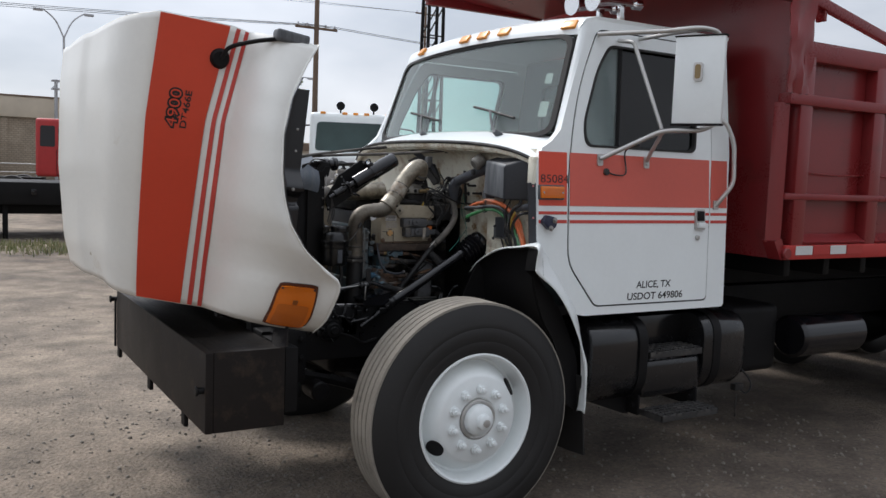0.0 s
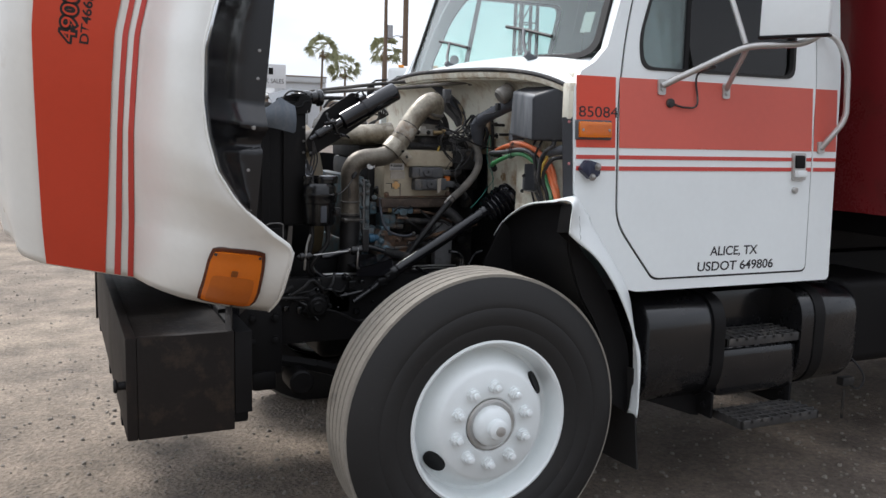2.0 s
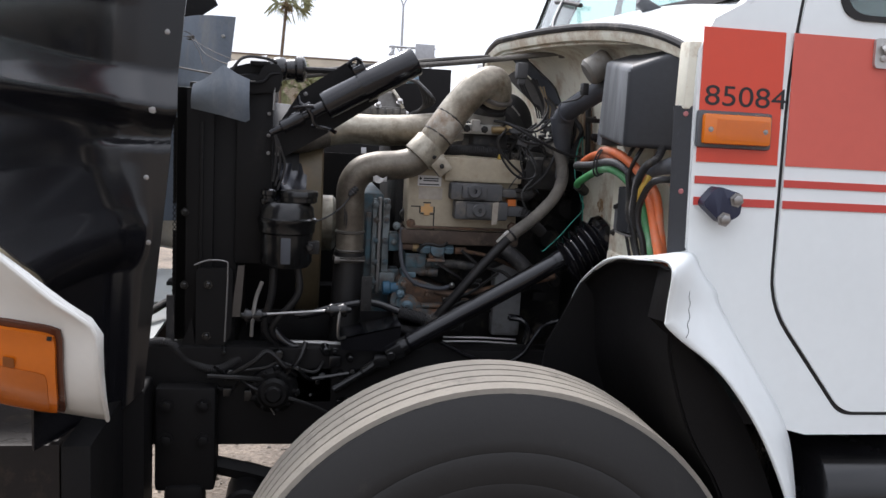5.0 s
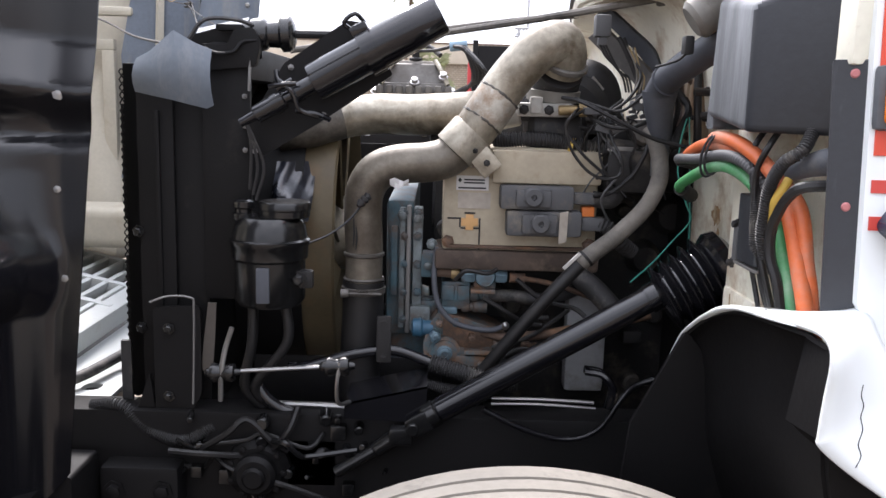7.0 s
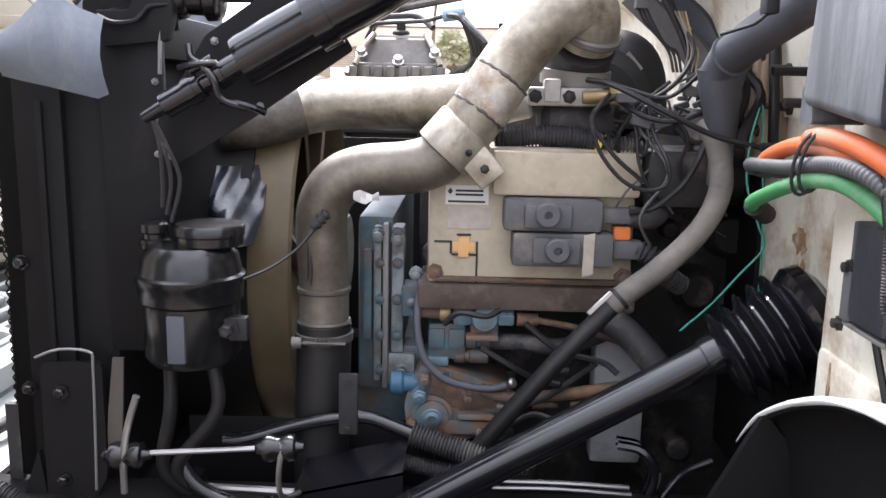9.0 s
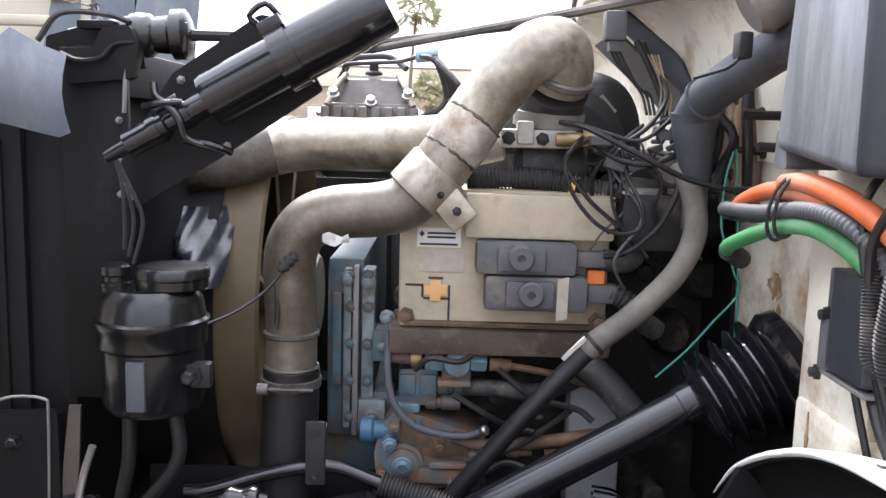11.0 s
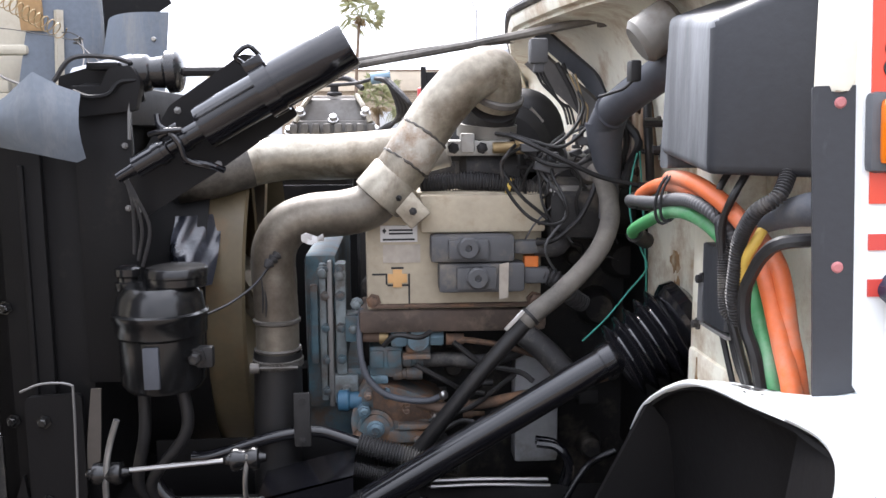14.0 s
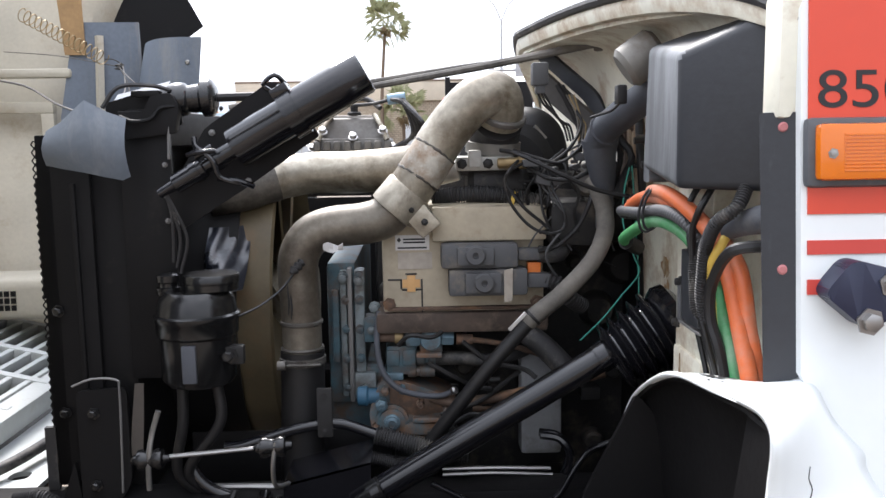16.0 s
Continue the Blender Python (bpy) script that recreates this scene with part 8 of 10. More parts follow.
for a, z0, z1 in ((-2.05, 1.245, 1.305), (-1.90, 1.238, 1.285)):
    x, y = -0.265 + 0.0388 * math.cos(a), PY + 0.0388 * math.sin(a)
    tube(bm, [(x, y, z0), (x + 0.0015, y, (z0 + z1) / 2), (x, y, z1)], lambda s: 0.0008 + 0.0012 * math.sin(math.pi * s), 6, 4)
part("dark_slit", bm, INK, lp, "dark slit down the pipe")
bm = bmesh.new()
d = (Vector((-0.04, PY, 1.492)) - Vector((-0.10, PY, 1.424))).normalized()
c = Vector((-0.069, PY, 1.454))
spin(bm, [(0.0445, -0.028), (0.0475, -0.026), (0.0475, 0.024), (0.0445, 0.028)], c, c + d, 36)
e = Vector((-d.z, 0, d.x))
box(bm, -0.022, 0.022, -0.012, 0.012, -0.028, 0.026, 0.004, 2, Matrix.Translation(c - e * 0.052 + Vector((0, -0.02, 0))) @ Matrix.Rotation(radians(-40), 4, "Y"))
part("band_clamp", bm, ALU, mp, "wide steel band clamp")
bm = bmesh.new()
bolt(bm, c - e * 0.026 + Vector((0, -0.043, 0.002)), (0.2, -1, 0.2), 0.0036, 0.010)
bolt(bm, c - e * 0.058 + Vector((0, -0.033, 0)), (0.2, -1, 0.2), 0.0048, 0.003)
part("clamp_bolt", bm, DARKIRON, mp)
bm = bmesh.new()
for q in (Vector((-0.035, PY, 1.498)), Vector((-0.003, PY, 1.548))):
    dd = (Vector((0.04, PY, 1.607)) - Vector((-0.04, PY, 1.492))).normalized()
    uu = dd.orthogonal().normalized()
    vv = dd.cross(uu)
    tube(bm, [q + (uu * math.cos(a) + vv * math.sin(a)) * (0.0432 + 0.0008 * math.sin(11 * a)) + dd * (0.0022 * math.sin(2 * a) + 0.0009 * math.sin(17 * a)) for a in [k * math.pi / 24 for k in range(49)]], lambda t: 0.0021 + 0.0009 * math.sin(t * 61) * math.sin(t * 23), 6, 1)
part("weld_bead", bm, DARKALU, mp, "ragged rusty weld bead")
bm = bmesh.new()
spin(bm, [(0.0434, 0), (0.0440, 0.002), (0.0440, 0.056), (0.0434, 0.058)], Vector((-0.035, PY, 1.498)), Vector((-0.003, PY, 1.548)), 40, True)
part("stained_sleeve", bm, mat("burnt_stained_aluminium", (0.47, 0.44, 0.38), 0.5, 0.25, var=0.5, scale=22, bump=0.5, dirt=(0.20, 0.115, 0.055), dirt_amt=0.62, dirt_scale=17), mp, "burnt and rust-stained sleeve between the welds")
bm = bmesh.new()
spin(bm, [(0.0455, 0), (0.0485, 0.003), (0.0485, 0.010), (0.0455, 0.013)], (0.1265, -0.312, 1.618), (0.118, -0.29, 1.58), 36)
part("elbow_seam", bm, DARKALU, mp, "dark collar at the elbow's mouth")
bm = bmesh.new()
tube(bm, [(0.120, -0.292, 1.604), (0.116, -0.268, 1.585), (0.114, -0.255, 1.55), (0.112, -0.25, 1.505)], 0.050, 24, 4)
th = part("turbo_hose", bm, HOSE, truck, "black rubber turbo hose")
bm = bmesh.new()
spin(bm, [(0.0515, 0), (0.0545, 0.001), (0.0545, 0.023), (0.0515, 0.024)], (0.1140, -0.2555, 1.563), (0.1125, -0.2515, 1.53), 40)
part("hose_clamp", bm, mat("dusty_clamp_band", (0.20, 0.19, 0.17), 0.55, 0.3, var=0.25), th, "wide dusty clamp band")
bm = bmesh.new()
tube(bm, [(-0.264, PY, 1.17), (-0.265, PY, 1.10), (-0.268, PY, 1.03), (-0.272, PY + 0.01, 0.92), (-0.27, PY + 0.03, 0.80)], 0.042, 22, 4)
lh = part("lower_charge_hose", bm, GREASE, truck, "black rubber lower charge hose")
bm = bmesh.new()
spin(bm, [(0.041, 0), (0.0445, 0.002), (0.0445, 0.014), (0.041, 0.016)], (-0.264, PY, 1.160), (-0.264, PY, 1.0), 30)
spin(bm, [(0.0395, 0), (0.0415, 0.003), (0.0395, 0.006)], (-0.2635, PY, 1.178), (-0.264, PY, 1.0), 30)
part("hose_clamp", bm, DARKALU, lh)
bm = bmesh.new()
tube(bm, [(-0.272 + 0.0035 * math.sin(k * 1.9) + 0.0006 * k, PY - 0.046, 1.152 + 0.007 * math.cos(k * 1.9)) for k in range(40)], 0.002, 5, 1)
cyl(bm, (-0.30, PY - 0.046, 1.152), (-0.225, PY - 0.046, 1.152), 0.003, n=8)
cyl(bm, (-0.305, PY - 0.046, 1.152), (-0.29, PY - 0.046, 1.152), 0.009, n=10)
part("clamp_spring", bm, DARKALU, lh)
# rear pipe
bm = bmesh.new()
tube(bm, [(0.0, -0.12, 1.515), (-0.08, -0.12, 1.506), (-0.18, -0.12, 1.500), (-0.26, -0.12, 1.500), (-0.33, -0.13, 1.488), (-0.40, -0.15, 1.468), (-0.47, -0.16, 1.455)], lambda s: 0.047 - 0.006 * s, 24, 6)
part("rear_air_pipe", bm, ALU, truck, "stained aluminium air pipe behind")
bm = bmesh.new()
tube(bm, [(-0.335, -0.131, 1.487), (-0.37, -0.14, 1.4775), (-0.40, -0.15, 1.468), (-0.47, -0.16, 1.455)], 0.0445, 24, 6)
part("sooty_sleeve", bm, mat("soot_blackened_aluminium", (0.16, 0.145, 0.125), 0.5, 0.3, var=0.6, scale=9, bump=0.3, dirt=(0.03, 0.026, 0.022), dirt_amt=0.72, dirt_scale=8), truck, "soot-blackened end of the rear air pipe")
pipe("sensor_wire", [(-0.262, PY - 0.045, 1.335), (-0.29, PY - 0.06, 1.30), (-0.325, -0.43, 1.275), (-0.36, -0.46, 1.262)], 0.0022, INK, "thin sensor wire", 5)
bm = bmesh.new()
spin(bm, [(0.003, 0), (0.009, 0.004), (0.006, 0.010), (0.010, 0.014), (0.006, 0.020), (0.010, 0.024), (0.004, 0.034)], (-0.252, PY - 0.036, 1.348), (-0.275, PY - 0.055, 1.325), 12)
part("sensor_boot", bm, HOSE, truck)

# turbo housing and intake
bm = bmesh.new()
cyl(bm, (0.06, -0.245, 1.475), (0.18, -0.245, 1.475), 0.062, n=30, w=0.012)
spin(bm, [(0.085, 0), (0.105, 0.02), (0.105, 0.05), (0.08, 0.07)], (0.15, -0.12, 1.50), (0.15, -0.30, 1.50), 36)
box(bm, 0.045, 0.20, -0.29, -0.2, 1.495, 1.515, 0.006)
tb = part("turbocharger", bm, DARKIRON, truck, "dark cast turbocharger")
bm = bmesh.new()
box(bm, 0.036, 0.150, -0.318, -0.25, 1.506, 1.534, 0.007)
box(bm, 0.060, 0.085, -0.326, -0.30, 1.512, 1.546, 0.005)
box(bm, 0.128, 0.165, -0.322, -0.26, 1.512, 1.528, 0.004)
cyl(bm, (-0.02, -0.27, 1.492), (0.045, -0.275, 1.508), 0.021, n=18, w=0.004)
fl = part("flange", bm, PALECAST, tb, "pale grey cast flange")
bm = bmesh.new()
for x in (0.048, 0.098, 0.142):
    bolt(bm, (x, -0.319, 1.52), (0, -1, 0), 0.007, 0.007)
part("bolt", bm, DARKIRON, fl)
bm = bmesh.new()
cyl(bm, (0.115, -0.33, 1.52), (0.155, -0.335, 1.522), 0.010, n=10, w=0.002)
cyl(bm, (0.155, -0.335, 1.522), (0.172, -0.338, 1.523), 0.014, n=6)
part("brass_fitting", bm, BRASS, tb)
bm = bmesh.new()
tube(bm, [(0.14, -0.08, 1.54), (0.175, -0.10, 1.582), (0.212, -0.12, 1.585), (0.238, -0.12, 1.55), (0.245, -0.12, 1.46)], 0.045, 22, 5)
part("intake_duct", bm, WIREBLK, truck, "fat black rubber intake duct")
# bright steel sliver laid on the duct as its glint
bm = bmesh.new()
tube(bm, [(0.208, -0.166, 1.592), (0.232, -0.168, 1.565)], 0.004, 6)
part("duct_glint", bm, STEEL, truck)
# exhaust-side dark mass behind the module
bm = bmesh.new()
box(bm, 0.0, 0.45, -0.19, 0.2, 1.38, 1.50, 0.03)
cyl(bm, (0.20, -0.22, 1.42), (0.40, -0.22, 1.40), 0.05, n=20, w=0.01)
box(bm, 0.21, 0.33, -0.36, -0.25, 1.36, 1.45, 0.02)
part("manifold", bm, DARKIRON, truck)

# steering shaft with yoke and bellows
bm = bmesh.new()
S0, S1 = Vector((0.288, -0.512, 1.193)), Vector((-0.107, -0.497, 0.954))
cyl(bm, S1, S0, 0.0245, n=22, w=0.003)
ss = part("steering_shaft", bm, BLACKGLOSS, truck, "glossy black steering shaft")
bm = bmesh.new()
dd = (S0 - S1).normalized()
cyl(bm, S1, S1 - dd * 0.03, 0.026, n=16, w=0.004)
box(bm, -0.045, 0.0, -0.026, -0.014, -0.02, 0.02, 0.006, 2, Matrix.Translation(S1 - dd * 0.02) @ Matrix.Rotation(radians(-32), 4, "Y"))
box(bm, -0.045, 0.0, 0.014, 0.026, -0.02, 0.02, 0.006, 2, Matrix.Translation(S1 - dd * 0.02) @ Matrix.Rotation(radians(-32), 4, "Y"))
part("yoke", bm, RESBLK, ss, "greasy steel yoke")
bm = bmesh.new()
cyl(bm, (-0.155, -0.53, 0.925), (-0.155, -0.475, 0.925), 0.012, n=12, w=0.002)
cyl(bm, (-0.175, -0.505, 0.912), (-0.225, -0.505, 0.875), 0.019, 0.015, 14, 0.003)
cyl(bm, (-0.225, -0.505, 0.875), (-0.30, -0.505, 0.828), 0.012, n=12, w=0.002)
box(bm, -0.20, -0.155, -0.525, -0.487, 0.892, 0.925, 0.008)
part("universal_joint", bm, RESBLK, ss, "greasy universal joint")
bm = bmesh.new()
bp, low = [], Vector((0.52, 0.0, -0.855)) * 0.014
for k in range(5):
    for j in range(8):
        a = 2 * math.pi * j / 8
        bp.append((0.0565 + 0.0028 * k - 0.0095 * math.cos(a) - (0.012 if k == 0 and j == 0 else 0), 0.0215 * (k + j / 8)))
bp += [(0.066, 0.110), (0.073, 0.122), (0.070, 0.140), (0.05, 0.150)]
spin(bm, [(0.022, -0.002)] + bp, S0 + low, S0 + low + dd, 40)
spin(bm, [(0.0250, -0.020), (0.0275, -0.019), (0.0275, 0.004), (0.0250, 0.006)], S0, S0 + dd, 24)
part("bellows", bm, BLACKGLOSS, ss, "black rubber bellows boot")
bm = bmesh.new()
cyl(bm, (-0.452, -0.50, 0.822), (-0.452, -0.38, 0.822), 0.062, n=28, w=0.014)
cyl(bm, (-0.452, -0.525, 0.822), (-0.452, -0.495, 0.822), 0.040, n=24, w=0.008)
cyl(bm, (-0.452, -0.535, 0.822), (-0.452, -0.52, 0.822), 0.022, n=20, w=0.005)
box(bm, -0.50, -0.28, -0.47, -0.36, 0.76, 0.90, 0.025)
sg = part("steering_gear", bm, BLACK, truck, "greasy black steering gear box")
bm = bmesh.new()
random.seed(7)
for k in range(9):
    a = k / 9 * 2 * math.pi
    bolt(bm, (-0.452 + 0.051 * math.cos(a), -0.498, 0.822 + 0.051 * math.sin(a)), (0, -1, 0), 0.006, 0.006)
part("bolt", bm, BLACK, sg)
# heater hoses
bm = bmesh.new()
tube(bm, [(0.158, -0.43, 1.232), (0.17, -0.43, 1.244), (0.225, -0.42, 1.285), (0.280, -0.41, 1.340), (0.304, -0.405, 1.39), (0.306, -0.395, 1.43), (0.298, -0.385, 1.465), (0.288, -0.37, 1.49)], 0.0165, 16, 6)
hh = part("heater_hose", bm, DUSTHOSE, truck, "dust-caked dark grey heater hose")
pipe("lower_pipe", [(-0.03, -0.40, 0.99), (0.03, -0.42, 1.075), (0.10, -0.43, 1.165), (0.172, -0.43, 1.246)], 0.0135, GREASE, "greasy black lower pipe", 16, holder=hh)
bm = bmesh.new()
box(bm, -0.022, 0.022, -0.0015, 0.0015, -0.0036, 0.0036, 0.001, 1, Matrix.Translation((0.138, -0.450, 1.240)) @ Matrix.Rotation(radians(-46), 4, "Y"))
part("hose_clip", bm, TUBESTEEL, hh, "pale metal hose clip")
bm = bmesh.new()
spin(bm, [(0.0172, -0.003), (0.0186, -0.0025), (0.0186, 0.0025), (0.0172, 0.003)], (0.168, -0.43, 1.242), (0.20, -0.425, 1.27), 18)
part("hose_clamp", bm, DARKIRON, hh)
bm = bmesh.new()
tube(bm, [(0.290, -0.395, 1.548), (0.300, -0.43, 1.582), (0.328, -0.53, 1.622), (0.36, -0.62, 1.655), (0.39, -0.68, 1.675)], 0.0265, 22, 6)
tube(bm, [(0.296, -0.398, 1.562), (0.297, -0.395, 1.535), (0.303, -0.388, 1.50), (0.309, -0.38, 1.46), (0.312, -0.37, 1.40)], lambda s: 0.034 - 0.017 * min(1, s * 1.15), 20, 5)
spin(bm, [(0.027, 0), (0.030, 0.001), (0.030, 0.004), (0.027, 0.005)], (0.298, -0.425, 1.579), (0.328, -0.53, 1.622), 22)
part("upper_hose", bm, DUCT, truck, "thick black ribbed hose by the firewall")
bm = bmesh.new()
tube(bm, [(0.17, -0.33, 1.19), (0.21, -0.36, 1.16), (0.255, -0.38, 1.11)], 0.022, 14, 4)
part("drain_elbow", bm, HOSE, truck)
# silver tube with corrugated sleeve, and its upright tab
bm = bmesh.new()
tube(bm, [(-0.405, -0.41, 1.005), (-0.37, -0.41, 1.007), (-0.30, -0.40, 1.025), (-0.24, -0.395, 1.037), (-0.19, -0.39, 1.037), (-0.14, -0.395, 1.022), (-0.10, -0.40, 1.008)], 0.0105, 14, 6)
stb = part("coolant_tube", bm, BLACKGLOSS, truck, "shiny dark steel tube across the engine")
pipe("sleeve", [(-0.125, -0.397, 1.017), (-0.07, -0.405, 1.002), (-0.01, -0.415, 0.99), (0.05, -0.42, 0.985)], 0.0165, HOSE, "", 14, holder=stb, ribs=34)
pipe("sleeve", [(-0.145, -0.40, 0.975), (-0.09, -0.40, 0.962), (-0.04, -0.40, 0.955)], 0.012, HOSE, "", 12, holder=stb, ribs=26)
bm = bmesh.new()
box(bm, -0.232, -0.203, -0.418, -0.410, 1.02, 1.115, 0.004)
cyl(bm, (-0.2175, -0.42, 1.10), (-0.2175, -0.408, 1.10), 0.006, n=10)
bolt(bm, (-0.2175, -0.418, 1.032), (0, -1, 0), 0.005, 0.004)
part("tab", bm, DARKIRON, stb)
pipe("lower_tube", [(-0.465, -0.44, 0.99), (-0.445, -0.445, 0.955), (-0.41, -0.445, 0.928), (-0.36, -0.44, 0.912), (-0.30, -0.43, 0.905)], 0.0115, BLACKGLOSS, "glossy black bent hose", 12)
pipe("brake_line", [(-0.44, -0.42, 0.932), (-0.36, -0.43, 0.935), (-0.25, -0.43, 0.93)], 0.006, STEEL, "bright steel line", 8)
pipe("brake_line", [(0.0, -0.40, 0.935), (0.10, -0.40, 0.936), (0.21, -0.40, 0.930)], 0.004, STEEL, "bright steel line", 8)
pipe("brake_line", [(0.0, -0.405, 0.948), (0.10, -0.405, 0.948), (0.205, -0.405, 0.944)], 0.004, STEEL, "bright steel line", 8)
pipe("lower_loom", [(-0.023, -0.497, 0.959), (0.043, -0.50, 0.927), (0.111, -0.50, 0.906), (0.164, -0.50, 0.907), (0.204, -0.50, 0.931), (0.234, -0.495, 0.977), (0.264, -0.48, 1.004), (0.31, -0.45, 1.01)], 0.0058, BLACKGLOSS, "black corrugated lower loom", 10, ribs=90)
for dy in (0.0, 0.018):
    pipe("lower_hose", [(0.19, -0.36 - dy, 1.0), (0.225, -0.37 - dy, 0.995), (0.245, -0.38 - dy, 0.965), (0.235, -0.38 - dy, 0.92)], 0.008, BLACKGLOSS, "black bent line", 8)
# shift linkage: rod between two ball joints, and a black tray
bm = bmesh.new()
cyl(bm, (-0.50, -0.525, 1.03), (-0.30, -0.525, 1.045), 0.004, n=8)
lk = part("linkage_rod", bm, STEEL, truck, "thin steel linkage rod with rubber joints")
bm = bmesh.new()
for c in ((-0.505, -0.525, 1.028), (-0.295, -0.525, 1.045)):
    spin(bm, [(0.006, -0.034), (0.009, -0.03), (0.009, -0.024), (0.017, -0.022), (0.019, -0.014), (0.015, -0.005), (0.015, 0.003), (0.019, 0.012), (0.017, 0.02), (0.009, 0.022), (0.006, 0.032)], c, (c[0] + 1, c[1], c[2] + 0.05), 18)
part("joint", bm, RESBLK, lk, "rubber and steel ball joint")
bm = bmesh.new()
tube(bm, [(-0.51, -0.53, 0.975), (-0.507, -0.535, 1.03), (-0.50, -0.53, 1.075), (-0.487, -0.53, 1.115)], 0.005, 8, 3)
tube(bm, [(-0.29, -0.535, 1.055), (-0.295, -0.54, 1.01), (-0.292, -0.53, 0.975), (-0.275, -0.50, 0.968)], 0.004, 8, 4)
part("arm", bm, STEEL, lk)
bm = bmesh.new()
sheet(bm, [(-0.285, 0.965), (-0.13, 1.002), (-0.13, 0.93), (-0.285, 0.935)], [], lambda x, z: Vector((x, -0.50, z)), lambda x, z: Vector((x, -0.496, z)))
sheet(bm, [(-0.285, -0.50), (-0.13, -0.50), (-0.13, -0.38), (-0.285, -0.38)], [], lambda x, y: Vector((x, y, 0.965 + (x + 0.285) * 0.24)), lambda x, y: Vector((x, y, 0.961 + (x + 0.285) * 0.24)))
part("linkage_tray", bm, BLACKGLOSS, truck, "thin black sheet tray")
# dark clutter low in the bay: lines, brackets, fittings
random.seed(11)
for k in range(7):
    x, z = random.uniform(-0.62, -0.42), random.uniform(0.80, 0.93)
    y = random.uniform(-0.51, -0.485)
    pts = [(x, y, z)]
    for j in range(4):
        pts.append((pts[-1][0] + random.uniform(0.02, 0.10), y + random.uniform(-0.02, 0.02), min(0.97, pts[-1][2] + random.uniform(-0.05, 0.05))))
    pipe("oil_line", pts, random.uniform(0.004, 0.008), random.choice([GREASE, GREASE, RESBLK]), "dark oily line", 7, 5)
bm = bmesh.new()
for k in range(22):
    x, z, s = random.uniform(-0.6, -0.17), random.uniform(0.78, 0.93), random.uniform(0.005, 0.016)
    if k % 3:
        cyl(bm, (x, -0.46, z), (x + random.uniform(-0.01, 0.01), -0.485 - s, z + random.uniform(-0.01, 0.01)), s, s * 0.8, 10, s * 0.2)
    else:
        box(bm, x - s, x + s, -0.49, -0.46, z - s, z + s, s * 0.25)
part("fitting", bm, RESBLK, truck)
# black plate added to hide the bright ground behind a gap
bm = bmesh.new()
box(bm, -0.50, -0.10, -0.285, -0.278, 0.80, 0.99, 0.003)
part("bay_gap_plug", bm, BLACK, truck, "added black plate that plugs a gap low in the bay")
# wires among the turbo and firewall
W = [([(0.120, -0.345, 1.545), (0.150, -0.40, 1.537), (0.221, -0.42, 1.502), (0.285, -0.42, 1.473), (0.351, -0.425, 1.458)], 0.0042),
     ([(0.150, -0.36, 1.525), (0.132, -0.40, 1.512), (0.121, -0.40, 1.488), (0.135, -0.40, 1.445), (0.169, -0.40, 1.406), (0.205, -0.40, 1.393), (0.232, -0.40, 1.404), (0.229, -0.40, 1.435), (0.215, -0.37, 1.47), (0.205, -0.36, 1.51)], 0.0030),
     ([(0.170, -0.34, 1.53), (0.190, -0.36, 1.48), (0.196, -0.37, 1.43), (0.215, -0.37, 1.39), (0.235, -0.36, 1.37)], 0.0026),
     ([(0.285, -0.38, 1.46), (0.278, -0.385, 1.440), (0.262, -0.38, 1.405), (0.239, -0.38, 1.381), (0.216, -0.38, 1.364), (0.19, -0.36, 1.355)], 0.0045),
     ([(0.145, -0.34, 1.545), (0.180, -0.37, 1.532), (0.225, -0.38, 1.522), (0.262, -0.37, 1.545), (0.292, -0.34, 1.575)], 0.0030),
     ([(0.200, -0.35, 1.512), (0.240, -0.36, 1.540), (0.270, -0.33, 1.575), (0.282, -0.29, 1.60), (0.268, -0.27, 1.63), (0.245, -0.26, 1.665)], 0.0034),
     ([(0.240, -0.26, 1.67), (0.255, -0.265, 1.643), (0.272, -0.265, 1.61), (0.284, -0.27, 1.575), (0.280, -0.29, 1.54)], 0.0050),
     ([(0.252, -0.255, 1.67), (0.265, -0.255, 1.64), (0.282, -0.26, 1.605), (0.290, -0.27, 1.56)], 0.0034),
     ([(0.215, -0.36, 1.505), (0.250, -0.375, 1.485), (0.262, -0.375, 1.46), (0.255, -0.37, 1.43), (0.265, -0.36, 1.39)], 0.0030),
     ([(0.160, -0.35, 1.52), (0.20, -0.37, 1.495), (0.245, -0.38, 1.49), (0.290, -0.37, 1.505), (0.325, -0.36, 1.50)], 0.0036),
     ([(0.30, -0.34, 1.60), (0.325, -0.36, 1.57), (0.338, -0.38, 1.535), (0.330, -0.38, 1.49)], 0.0055)]
for pts, r in W:
    pipe("engine_wire", pts, r, WIREBLK, "oily black wire", 7)
# copper-brown strands frayed out of the loom
for k in range(4):
    pipe("wire_strand", [(0.256 + 0.005 * k, -0.272, 1.650), (0.272 + 0.004 * k, -0.278, 1.618 - 0.004 * k), (0.278 + 0.005 * k, -0.28, 1.590), (0.272 + 0.006 * k, -0.285, 1.560)], 0.0016, BRASS if k % 2 else DUSTHOSE, "thin frayed wire strand", 6)
bm = bmesh.new()
spin(bm, [(0.010, 0), (0.024, 0.004), (0.026, 0.02), (0.020, 0.03), (0.012, 0.032)], (0.290, -0.335, 1.478), (0.270, -0.40, 1.49), 24)
part("sensor_cap", bm, HOSEGREY, truck, "dusty grey round sensor cap")
random.seed(21)
bm = bmesh.new()
